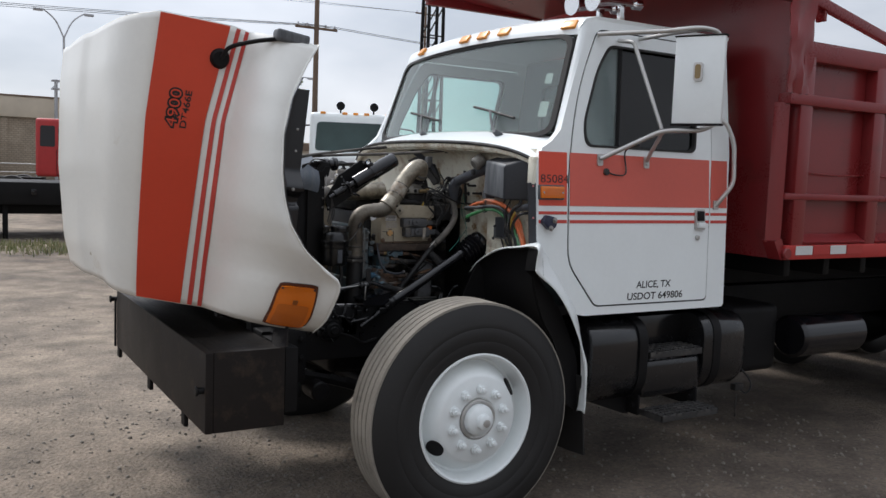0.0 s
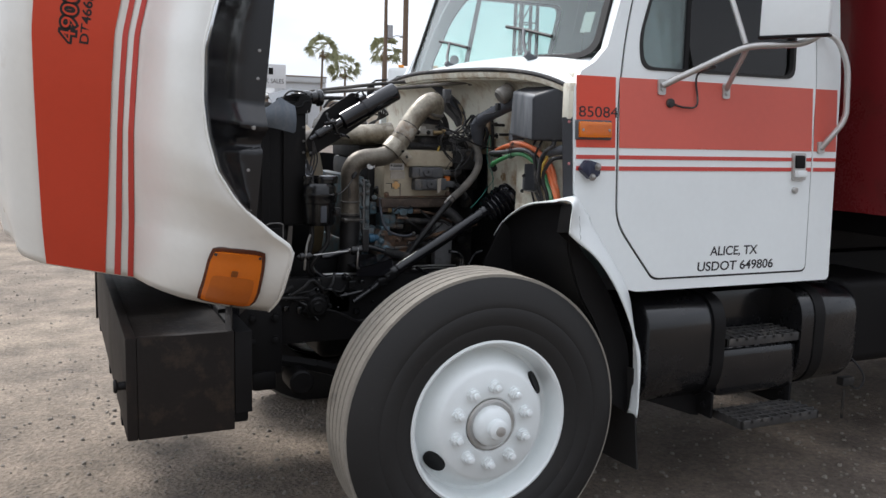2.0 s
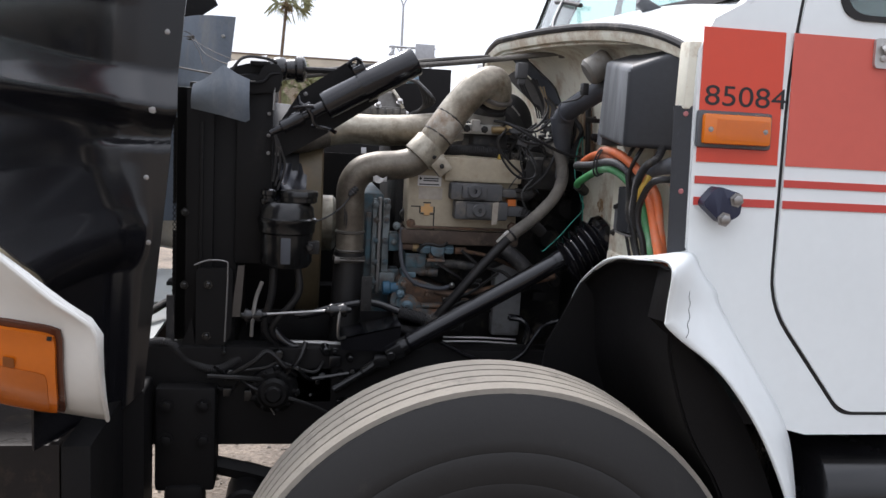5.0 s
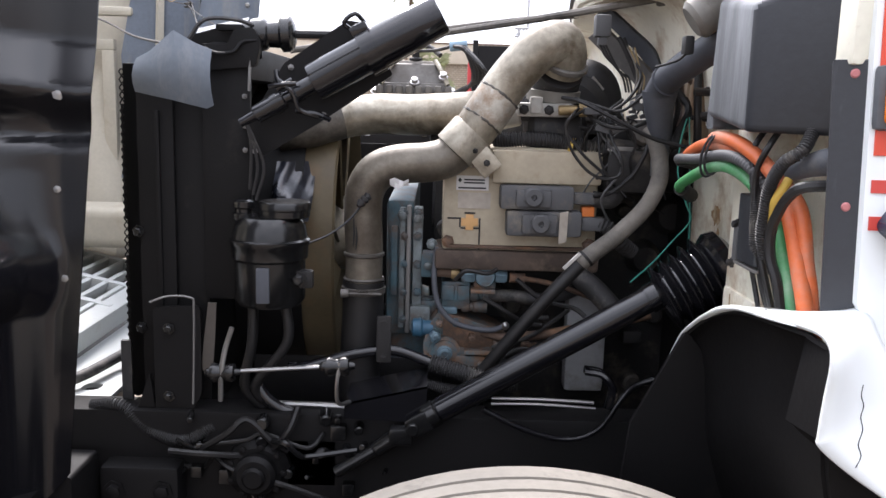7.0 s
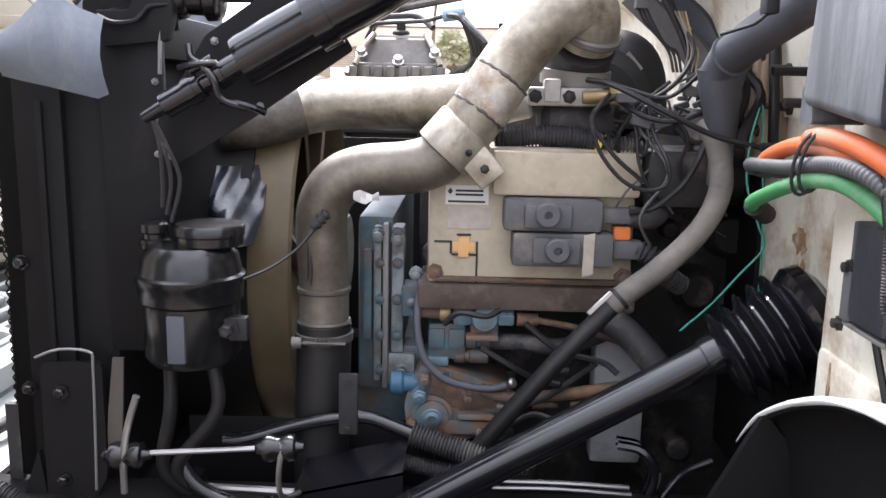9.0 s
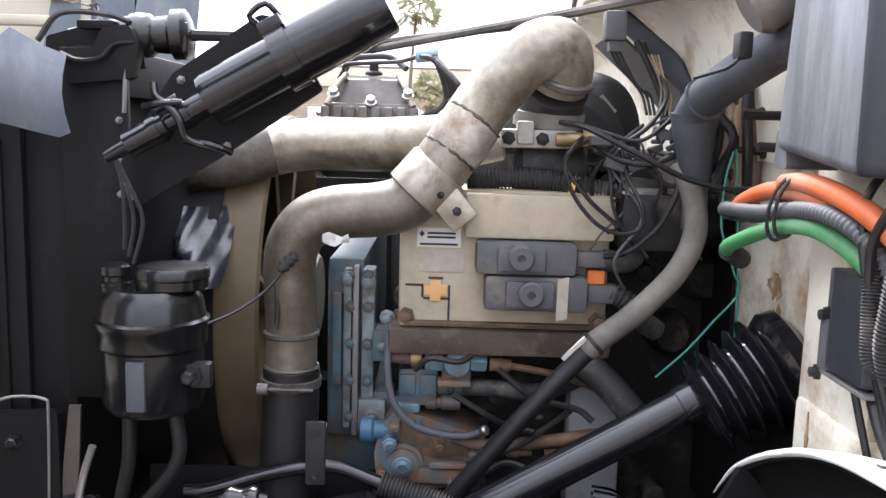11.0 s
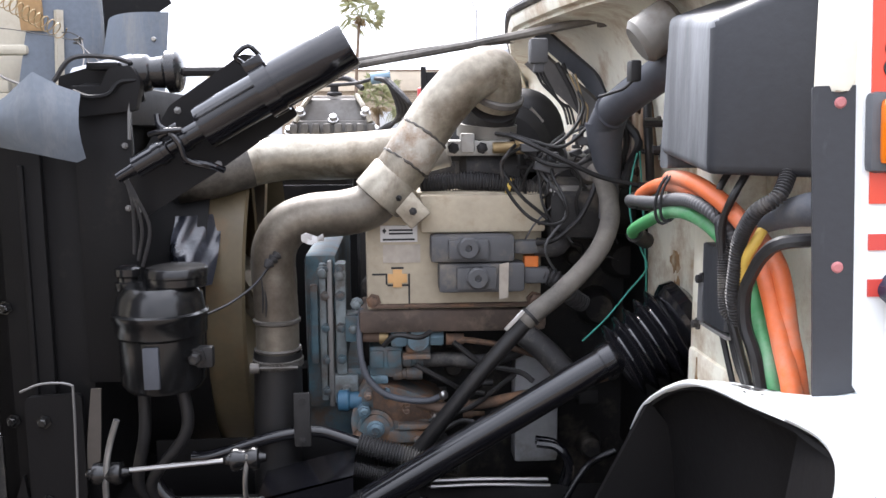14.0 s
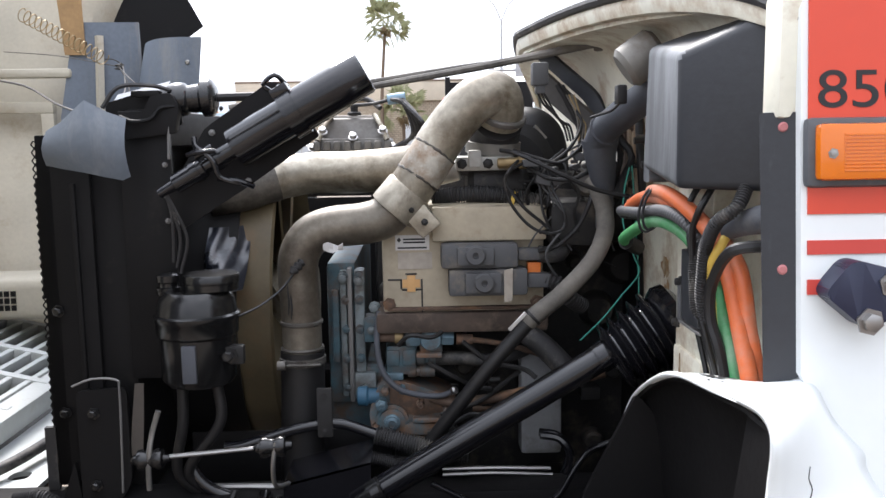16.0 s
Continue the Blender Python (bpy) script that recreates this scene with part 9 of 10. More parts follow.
for k in range(16):
    x, y, z, s = random.uniform(0.17, 0.29), random.uniform(-0.375, -0.30), random.uniform(1.485, 1.535), random.uniform(0.004, 0.010)
    box(bm, x - s * 1.5, x + s * 1.5, y - s, y + s, z - s * 0.7, z + s * 0.7, 0.0015, 1, Matrix.Translation((x, y, z)) @ Matrix.Rotation(random.uniform(-0.6, 0.6), 4, "Y") @ Matrix.Translation((-x, -y, -z)))
part("connector", bm, CONNGREY, truck)
# stay rods across the bay
bm = bmesh.new()
tube(bm, [(0.325, -0.262, 1.750), (0.10, -0.05, 1.722), (-0.17, 0.28, 1.70), (-0.50, 0.60, 1.66)], 0.0085, 8, 3)
part("stay_rod", bm, DUSTHOSE, truck, "grey radiator stay rod")
bm = bmesh.new()
tube(bm, [(0.36, 0.30, 1.78), (0.10, 0.30, 1.752), (-0.25, 0.30, 1.70), (-0.52, 0.30, 1.655)], 0.0085, 8, 3)
part("stay_rod", bm, DUSTHOSE, truck, "grey radiator stay rod")
bm = bmesh.new()
box(bm, -0.005, 0.045, -0.007, 0.007, -0.016, 0.016, 0.005, 2, Matrix.Translation((0.318, -0.256, 1.749)) @ Matrix.Rotation(radians(-40), 4, "Z") @ Matrix.Rotation(radians(-4), 4, "Y"))
part("rod_end", bm, DUSTHOSE, truck)



# more thin wiring and small fittings in the bay
random.seed(23)
for k in range(14):
    x, y, z = random.uniform(0.14, 0.30), random.uniform(-0.37, -0.29), random.uniform(1.46, 1.57)
    pts = [(x, y, z)]
    for j in range(4):
        pts.append((min(0.34, max(0.10, pts[-1][0] + random.uniform(-0.06, 0.07))), y + random.uniform(-0.02, 0.03), max(1.30, pts[-1][2] - random.uniform(0.0, 0.07))))
    pipe("wire", pts, random.uniform(0.0014, 0.0034), random.choice([WIREBLK, WIREBLK, CONNGREY]), "dusty black engine wire", 6, 5)
for k in range(5):
    x, z = random.uniform(-0.16, 0.06), random.uniform(1.02, 1.19)
    pts = [(x, -0.375, z)]
    for j in range(3):
        pts.append((pts[-1][0] + random.uniform(0.02, 0.07), -0.375 + random.uniform(-0.02, 0.015), pts[-1][2] + random.uniform(-0.045, 0.035)))
    pipe("fuel_line", pts, random.uniform(0.003, 0.005), random.choice([DARKIRON, GREASE]), "thin oily fuel line", 7, 5)
# torn scrap of paper on the pipe
bm = bmesh.new()
slab(bm, [[(-0.212 + 0.009 * i, -0.40 - 0.006 * math.sin(2.1 * i + 1.3 * j), 1.381 - 0.007 * j + 0.004 * math.sin(1.7 * i + j)) for j in range(3)] for i in range(5)], 0.0015)
part("paper_scrap", bm, PAPER, mp, "torn white scrap of paper")

# ---- ground ----
def ground_mat():
    m = bpy.data.materials.new("packed_caliche_gravel")
    m.use_nodes = True
    n, l = m.node_tree.nodes, m.node_tree.links
    b = n["Principled BSDF"]
    tc = n.new("ShaderNodeTexCoord")
    def noise_node(scale, detail, rough=0.6):
        q = n.new("ShaderNodeTexNoise")
        q.inputs["Scale"].default_value, q.inputs["Detail"].default_value, q.inputs["Roughness"].default_value = scale, detail, rough
        l.new(tc.outputs["Object"], q.inputs["Vector"])
        return q
    big, mid, fine = noise_node(0.35, 5), noise_node(2.2, 8, 0.65), noise_node(34, 8, 0.75)
    vor = n.new("ShaderNodeTexVoronoi")
    vor.inputs["Scale"].default_value = 48
    l.new(tc.outputs["Object"], vor.inputs["Vector"])
    r1 = n.new("ShaderNodeValToRGB")
    r1.color_ramp.elements[0].position, r1.color_ramp.elements[1].position = 0.36, 0.66
    r1.color_ramp.elements[0].color, r1.color_ramp.elements[1].color = (0.162, 0.131, 0.103, 1), (0.345, 0.278, 0.208, 1)
    l.new(big.outputs["Fac"], r1.inputs[0])
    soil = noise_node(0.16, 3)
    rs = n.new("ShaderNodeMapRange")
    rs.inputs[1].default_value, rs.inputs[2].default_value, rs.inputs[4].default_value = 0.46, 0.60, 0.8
    # bare brown soil past the front wheels, darkened there for the truck's shade
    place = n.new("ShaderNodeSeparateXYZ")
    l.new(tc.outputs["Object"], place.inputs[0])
    soil_shade = n.new("ShaderNodeMapRange")
    soil_shade.inputs[1].default_value, soil_shade.inputs[2].default_value, soil_shade.inputs[4].default_value = 0.2, 2.2, 0.17
    l.new(place.outputs[0], soil_shade.inputs[0])
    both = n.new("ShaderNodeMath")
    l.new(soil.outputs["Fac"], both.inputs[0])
    l.new(soil_shade.outputs[0], both.inputs[1])
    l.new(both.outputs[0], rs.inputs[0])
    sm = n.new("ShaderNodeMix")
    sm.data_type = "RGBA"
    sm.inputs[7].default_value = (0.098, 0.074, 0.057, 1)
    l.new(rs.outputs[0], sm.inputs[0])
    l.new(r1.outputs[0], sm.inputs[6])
    r2 = n.new("ShaderNodeMapRange")
    r2.inputs[1].default_value, r2.inputs[2].default_value, r2.inputs[3].default_value, r2.inputs[4].default_value = 0.36, 0.66, 0.60, 1.28
    l.new(mid.outputs["Fac"], r2.inputs[0])
    r3 = n.new("ShaderNodeMapRange")
    r3.inputs[1].default_value, r3.inputs[2].default_value, r3.inputs[3].default_value, r3.inputs[4].default_value = 0.3, 0.72, 0.52, 1.45
    l.new(fine.outputs["Fac"], r3.inputs[0])
    mu = n.new("ShaderNodeMath")
    mu.operation = "MULTIPLY"
    l.new(r2.outputs[0], mu.inputs[0])
    l.new(r3.outputs[0], mu.inputs[1])
    hs = n.new("ShaderNodeHueSaturation")
    l.new(sm.outputs[2], hs.inputs["Color"])
    l.new(mu.outputs[0], hs.inputs["Value"])
    l.new(hs.outputs[0], b.inputs["Base Color"])
    b.inputs["Roughness"].default_value = 0.9
    ad = n.new("ShaderNodeMath")
    ad.operation = "ADD"
    l.new(fine.outputs["Fac"], ad.inputs[0])
    l.new(vor.outputs["Distance"], ad.inputs[1])
    bp = n.new("ShaderNodeBump")
    bp.inputs["Strength"].default_value, bp.inputs["Distance"].default_value = 0.6, 0.02
    l.new(ad.outputs[0], bp.inputs["Height"])
    l.new(bp.outputs[0], b.inputs["Normal"])
    return m


GROUND = ground_mat()
GZ = -0.035
bm = bmesh.new()
xs = [-1500, -300, -80, -30] + [-14 + i for i in range(29)] + [30, 80, 300, 1500]
ys = [-1500, -300, -60, -20] + [-9 + i for i in range(34)] + [45, 80, 160, 400, 1500]
noise.seed_set(3)
grid(bm, [[(x, y, GZ + (0.03 * noise.noise(Vector((x * 0.45, y * 0.45, 0))) if abs(x) < 15 and -10 < y < 26 and (abs(x - 2) > 6 or abs(y) > 2.5) else 0)) for x in xs] for y in ys])
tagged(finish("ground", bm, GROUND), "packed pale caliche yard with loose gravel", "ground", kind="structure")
STONE = mat("gravel_stone", (0.22, 0.195, 0.165), 0.9, var=0.35, scale=20, bump=0.3)
bm = bmesh.new()
random.seed(5)
V0, F0 = [], []
for k in range(7000):
    x, y = random.uniform(-4.2, 3.2), random.gauss(0, 1)
    y = -2.6 + abs(y) * 3.0 if k % 2 else random.uniform(-3.2, 6)
    s = random.choice((0.004, 0.006, 0.008, 0.011)) * random.uniform(0.7, 1.5)
    base = len(V0)
    a0 = random.uniform(0, 6)
    for j in range(5):
        a = a0 + j * 2 * math.pi / 5
        V0.append((x + math.cos(a) * s * random.uniform(0.7, 1.3), y + math.sin(a) * s * random.uniform(0.7, 1.3), GZ - 0.004))
    for j in range(5):
        a = a0 + (j + 0.5) * 2 * math.pi / 5
        V0.append((x + math.cos(a) * s * 0.6, y + math.sin(a) * s * 0.6, GZ + s * random.uniform(0.5, 0.9)))
    for j in range(5):
        j2 = (j + 1) % 5
        F0 += [(base + j, base + j2, base + 5 + j), (base + j2, base + 5 + j2, base + 5 + j)]
    F0.append(tuple(base + 5 + j for j in range(5)))
me = bpy.data.meshes.new("gravel")
me.from_pydata(V0, [], F0)
me.materials.append(STONE)
tagged(new("gravel", me), "loose pale gravel scattered over the yard", "gravel", kind="stuff")
bm = bmesh.new()
slab(bm, [[(0.85 + 0.05 * i, -1.62 + 0.035 * j, GZ + 0.012 + 0.006 * ((i * j) % 2)) for i in range(3)] for j in range(3)], 0.004)
tagged(finish("paper_scrap", bm, PAPER), "pale scrap of paper lying on the gravel", "litter")

# weeds at the yard's far edge
LEAF = mat("weed_green", (0.15, 0.18, 0.07), 0.8, var=0.4, scale=3)
DRY = mat("dry_grass", (0.27, 0.245, 0.13), 0.9, var=0.3, scale=3)
for mname, mm, seed, cnt in (("weeds", LEAF, 8, 5200), ("dry_grass", DRY, 9, 5200)):
    random.seed(seed)
    V0, F0 = [], []
    for k in range(cnt):
        q = random.randrange(46)
        cx = -5.5 + 15.5 * (q * 0.618 % 1) + random.gauss(0, 0.45)
        cy = 11.2 + 3.6 * (q * 0.37 % 1) + random.gauss(0, 0.28)
        h = random.uniform(0.03, 0.15)
        a = random.uniform(0, 6.3)
        w = 0.012
        b = len(V0)
        V0 += [(cx - w * math.cos(a), cy - w * math.sin(a), GZ), (cx + w * math.cos(a), cy + w * math.sin(a), GZ), (cx + 0.4 * h * math.sin(a), cy + 0.4 * h * math.cos(a), GZ + h)]
        F0.append((b, b + 1, b + 2))
    me = bpy.data.meshes.new(mname)
    me.from_pydata(V0, [], F0)
    me.materials.append(mm)
    tagged(new(mname, me), "tufts of %s along the yard edge" % ("green weeds" if mm is LEAF else "dry grass"), "grass", kind="stuff")

GALV = mat("galvanised_steel", (0.46, 0.47, 0.49), 0.5, 0.4, var=0.15)
# ---- black flatbed trailer with a red truck behind ----
def flatbed():
    t = thing("flatbed_trailer", "black steel flatbed trailer with a tall side board", "trailer")
    b = bmesh.new()
    box(b, -9.5, 2.45, 14.6, 17.0, 0.66, 1.12, 0.03)
    part("deck", b, BLACK, t)
    for y in (14.95, 16.5):
        b = bmesh.new()
        box(b, -9.4, 2.3, y, y + 0.2, 0.46, 0.66, 0.02)
        part("beam", b, BLACK, t)
    for x in (-2.6, -3.7, -7.8):
        for y in (14.80, 16.6):
            b = bmesh.new()
            spin(b, [(0.22, -0.13), (0.38, -0.12), (0.40, 0), (0.38, 0.12), (0.22, 0.13)], (x, y, 0.365), (x, y + 1, 0.365), 28)
            part("wheel", b, RUBBER, t)
    b = bmesh.new()
    box(b, 0.62, 2.45, 14.62, 14.70, 1.12, 2.62, 0.01)
    part("side_board", b, BLACK, t)
    b = bmesh.new()
    box(b, 0.54, 0.64, 14.60, 14.72, 1.10, 2.72, 0.01)
    part("corner_stake", b, BLACK, t)
    b = bmesh.new()
    box(b, -0.9, -0.8, 14.8, 14.9, GZ, 0.66, 0.01)
    part("landing_leg", b, BLACK, t)
    for i in range(10):
        b = bmesh.new()
        box(b, -9.2 + i * 1.1, -9.1 + i * 1.1, 14.56, 14.6, 0.86, 0.98, 0.005)
        part("reflector" if i % 2 else "stake_pocket", b, GALV if i % 2 else BLACKGLOSS, t)


flatbed()


def cab_truck(name, label, loc, col, turn=0.0):
    """A parked conventional cab seen far off: cab, hood, windows, wheels, roof lamps."""
    t = thing(name, label, "truck", loc)
    t.rotation_euler = (0, 0, turn)
    b = bmesh.new()
    box(b, -1.05, 1.05, -0.2, 1.5, 1.0, 2.9, 0.12, 3)
    part("cab", b, col, t)
    b = bmesh.new()
    box(b, -0.85, 0.85, -1.9, -0.15, 1.0, 1.95, 0.14, 3)
    part("hood", b, col, t)
    b = bmesh.new()
    sheet(b, rounded([(-0.92, 2.02), (0.92, 2.02), (0.88, 2.68), (-0.88, 2.68)], 0.1), [], lambda x, z: Vector((x, -0.215, z)), lambda x, z: Vector((x, -0.19, z)))
    part("windshield", b, mat("parked_truck_glass", (0.035, 0.062, 0.060), 0.06, var=0.3, scale=1.5, bump=0.0, spec=0.7), t)
    for s in (-1, 1):
        b = bmesh.new()
        sheet(b, rounded([(0.02, 1.98), (0.80, 1.98), (0.80, 2.66), (0.16, 2.66)], 0.06), [], lambda y, z: Vector((s * 1.056, y, z)), lambda y, z: Vector((s * 1.03, y, z)))
        part("side_window", b, CABDARK, t)
        b = bmesh.new()
        sheet(b, rounded([(0.90, 1.98), (1.36, 1.98), (1.34, 2.66), (0.90, 2.66)], 0.06), [], lambda y, z: Vector((s * 1.056, y, z)), lambda y, z: Vector((s * 1.03, y, z)))
        part("side_window", b, CABDARK, t)
        b = bmesh.new()
        sheet(b, rounded([(-0.02, 1.05), (0.86, 1.05), (0.86, 1.90), (-0.02, 1.90)], 0.05), [rounded([(0.0, 1.07), (0.84, 1.07), (0.84, 1.88), (0.0, 1.88)], 0.05)], lambda y, z: Vector((s * 1.054, y, z)), lambda y, z: Vector((s * 1.04, y, z)))
        part("door_seam", b, BLACK, t)
        b = bmesh.new()
        tube(b, [(s * 1.05, 0.0, 2.6), (s * 1.4, -0.1, 2.5), (s * 1.4, -0.1, 1.9), (s * 1.05, 0.0, 1.8)], 0.02, 6, 3)
        box(b, s * 1.33, s * 1.5, -0.14, -0.06, 1.95, 2.45, 0.02)
        part("mirror", b, BLACK, t)
        for y in (-1.1, 2.2, 3.5):
            b = bmesh.new()
            spin(b, [(0.28, -0.14), (0.5, -0.12), (0.52, 0), (0.5, 0.12), (0.28, 0.14)], (s * 0.95, y, 0.5), (s * 0.95 + s, y, 0.5), 24)
            part("wheel", b, RUBBER, t)
    for x in (-0.75, -0.25, 0, 0.25, 0.75):
        b = bmesh.new()
        box(b, x - 0.06, x + 0.06, -0.19, -0.12, 2.86, 2.92, 0.015)
        part("clearance_lamp", b, AMBER2, t)
    for x in (-0.35, 0.42):
        b = bmesh.new()
        spin(b, [(0.10, 0), (0.05, 0.08), (0.02, 0.3)], (x, -0.15, 3.06), (x, 1, 3.06), 16)
        cyl(b, (x, 0.05, 2.88), (x, 0.05, 3.06), 0.02, n=8)
        part("horn", b, BLACK, t)
    b = bmesh.new()
    box(b, -0.45, 0.45, 1.4, 5.5, 0.7, 0.95, 0.02)
    part("frame", b, BLACK, t)
    return t


cab_truck("parked_red_truck", "red cab truck parked behind the flatbed trailer", (2.55, 27.0, 0), mat("parked_red_paint", (0.42, 0.03, 0.03), 0.4, var=0.1), turn=radians(75))
cab_truck("parked_white_truck", "white highway truck with roof horns facing the yard", (6.4, 13.9, 0), WHITE, turn=radians(-24))
van = cab_truck("parked_box_truck", "white box truck with a pale blue cab", (-9.4, 38.0, 0), mat("pale_blue_paint", (0.45, 0.55, 0.62), 0.4, var=0.1), turn=radians(15))
bm = bmesh.new()
box(bm, -1.2, 1.2, 1.6, 6.6, 1.0, 4.4, 0.05)
part("cargo_box", bm, WHITE, van)

# ---- buildings ----
BRICKTAN = mat("tan_brick_wall", (0.42, 0.35, 0.27), 0.85, var=0.25, scale=1.2, bump=0.3, dirt=(0.20, 0.17, 0.14), dirt_amt=0.2)
nt = BRICKTAN.node_tree
br, bc = nt.nodes.new("ShaderNodeTexBrick"), nt.nodes.new("ShaderNodeTexCoord")
bmap, bmul = nt.nodes.new("ShaderNodeMapping"), nt.nodes.new("ShaderNodeMix")
bmap.inputs["Rotation"].default_value = (radians(90), 0, 0)
bmul.data_type, bmul.blend_type = "RGBA", "MULTIPLY"
bmul.inputs[0].default_value = 1.0
br.inputs["Scale"].default_value, br.inputs["Mortar Size"].default_value = 1.6, 0.03
br.inputs["Color1"].default_value, br.inputs["Color2"].default_value, br.inputs["Mortar"].default_value = (1, 1, 1, 1), (0.86, 0.84, 0.82, 1), (0.62, 0.60, 0.58, 1)
nt.links.new(bc.outputs["Object"], bmap.inputs[0])
nt.links.new(bmap.outputs[0], br.inputs["Vector"])
base = nt.nodes["Principled BSDF"].inputs["Base Color"]
nt.links.new(base.links[0].from_socket, bmul.inputs[6])
nt.links.new(br.outputs["Color"], bmul.inputs[7])
nt.links.new(bmul.outputs[2], base)
STUCCO = mat("cream_stucco", (0.64, 0.56, 0.45), 0.85, var=0.15, scale=0.8, bump=0.2)
METALWALL = mat("pale_metal_siding", (0.60, 0.62, 0.64), 0.5, var=0.1, scale=0.5)
BRONZE = mat("brown_fascia", (0.20, 0.14, 0.10), 0.6, var=0.15)


def building(name, label, x0, x1, y0, y1, h, wall, trim, bays, cap=0.55):
    t = thing(name, label, "building")
    b = bmesh.new()
    box(b, x0, x1, y0, y1, GZ, h, 0.02)
    part("wall", b, wall, t)
    b = bmesh.new()
    box(b, x0 - 0.25, x1 + 0.25, y0 - 0.25, y1 + 0.25, h, h + cap, 0.04)
    part("parapet", b, trim, t)
    b = bmesh.new()
    box(b, x0 - 0.3, x1 + 0.3, y0 - 0.3, y1 + 0.3, h + cap, h + cap + 0.12, 0.02)
    part("coping", b, BRONZE if trim is not BRONZE else STUCCO, t)
    k = max(1, int((x1 - x0) / bays))
    for i in range(k + 1):
        x = x0 + (x1 - x0) * i / k
        b = bmesh.new()
        box(b, x - 0.22, x + 0.22, y0 - 0.14, y0 + 0.02, GZ, h - 0.05, 0.02)
        part("pilaster", b, wall, t)
    for i in range(k):
        xa, xb = x0 + (x1 - x0) * (i + 0.28) / k, x0 + (x1 - x0) * (i + 0.72) / k
        if i % 2:
            b = bmesh.new()
            box(b, xa, xb, y0 - 0.06, y0 + 0.02, 0.1, 2.9, 0.01)
            part("roller_door", b, METALWALL, t)
    return t


building("brick_warehouse", "long tan brick warehouse with a cream parapet", -46, 7.5, 66, 90, 4.5, BRICKTAN, STUCCO, 4.5, 1.5)
building("metal_shed", "pale blue metal-clad shed in the distance", 21.5, 27.0, 92, 108, 6.4, METALWALL, METALWALL, 4, 0.6)
building("far_store", "low brown-fronted store in the distance", 9.0, 60, 96, 120, 3.6, STUCCO, BRONZE, 6, 0.9)
# rail fence in front of the cream shop
fence = thing("pipe_fence", "low pipe rail fence in front of the building", "fence")
bm = bmesh.new()
cyl(bm, (-14, 58.0, 1.15), (16, 58.0, 1.15), 0.035, n=10)
cyl(bm, (-14, 58.0, 0.6), (16, 58.0, 0.6), 0.03, n=10)
part("rail", bm, TUBESTEEL, fence)
for i in range(11):
    bm = bmesh.new()
    cyl(bm, (-14 + 3 * i, 58.0, GZ), (-14 + 3 * i, 58.0, 1.18), 0.045, n=10)
    part("post", bm, TUBESTEEL, fence)


# ---- palms ----
BARK = mat("palm_bark", (0.17, 0.125, 0.09), 0.9, var=0.35, scale=4, bump=0.5)
FROND = mat("palm_frond", (0.33, 0.34, 0.19), 0.7, var=0.4, scale=2)
DEADFROND = mat("dry_palm_skirt", (0.22, 0.16, 0.085), 0.9, var=0.3, scale=2)


def palm(x, y, h, crown, seed, label):
    random.seed(seed)
    t = thing("palm_tree", label, "palm", (x, y, GZ), "fan palms")
    b = bmesh.new()
    tube(b, [(0, 0, -0.1), (0.03 * h * random.uniform(-1, 1), 0, h * 0.4), (0.04 * h * random.uniform(-1, 1) * 0.5, 0, h)], lambda s: 0.15 - 0.05 * s, 10, 8)
    part("trunk", b, BARK, t)
    top = Vector((0, 0, h))
    for kind, count, mm in (("frond", 36, FROND), ("dry_skirt", 6, DEADFROND)):
        V, F = [], []
        for k in range(count):
            az = random.uniform(0, 2 * math.pi)
            el = radians(random.uniform(-38, 80)) if kind == "frond" else radians(random.uniform(-85, -35))
            d = Vector((math.cos(az) * math.cos(el), math.sin(az) * math.cos(el), math.sin(el)))
            stem = crown * (random.uniform(0.5, 0.72) if kind == "frond" else random.uniform(0.2, 0.34))
            c = top + d * stem
            side = d.cross(Vector((0, 0, 1))).normalized() if abs(d.z) < 0.98 else Vector((1, 0, 0))
            i0 = len(V)
            w = 0.02
            V += [top + side * w, top - side * w, c]
            F.append((i0, i0 + 1, i0 + 2))
            side = (Matrix.Rotation(random.uniform(-1.4, 1.4), 4, d) @ side).normalized()
            up = side.cross(d).normalized()
            for j in range(13):
                a = radians(-78 + 156 * j / 12)
                ld = (d * math.cos(a) + side * math.sin(a)).normalized()
                ln = crown * (random.uniform(0.34, 0.5) if kind == "frond" else random.uniform(0.2, 0.32))
                sag = Vector((0, 0, -1)) * ln * random.uniform(0.15, 0.4)
                p1 = c + ld * ln * 0.55
                p2 = c + ld * ln + sag
                sw = ld.cross(up).normalized() * crown * 0.016
                i0 = len(V)
                V += [c, p1 + sw, p2, p1 - sw]
                F += [(i0, i0 + 1, i0 + 2), (i0, i0 + 2, i0 + 3)]
        me = bpy.data.meshes.new(kind)
        me.from_pydata(V, [], F)
        me.materials.append(mm)
        ob = new("crown" if kind == "frond" else "dry_skirt", me)
        ob.parent = t


palm(-2.2, 60.0, 9.6, 2.0, 1, "tall fan palm in front of the warehouse")
palm(-1.0, 61.5, 3.6, 2.2, 2, "low fan palm in front of the warehouse")
palm(24.5, 84.0, 9.4, 1.9, 3, "fan palm far across the road")
palm(31.0, 83.0, 9.6, 1.9, 4, "fan palm far across the road")
palm(25.6, 80.0, 7.3, 1.7, 5, "fan palm beyond the white sign")


# ---- poles, wires, signs ----
WOOD = mat("weathered_pole_wood", (0.17, 0.12, 0.085), 0.9, var=0.25, scale=2, bump=0.3, streak=True)
SIGNWHITE = mat("white_sign_face", (0.72, 0.73, 0.74), 0.5, var=0.06, scale=1)


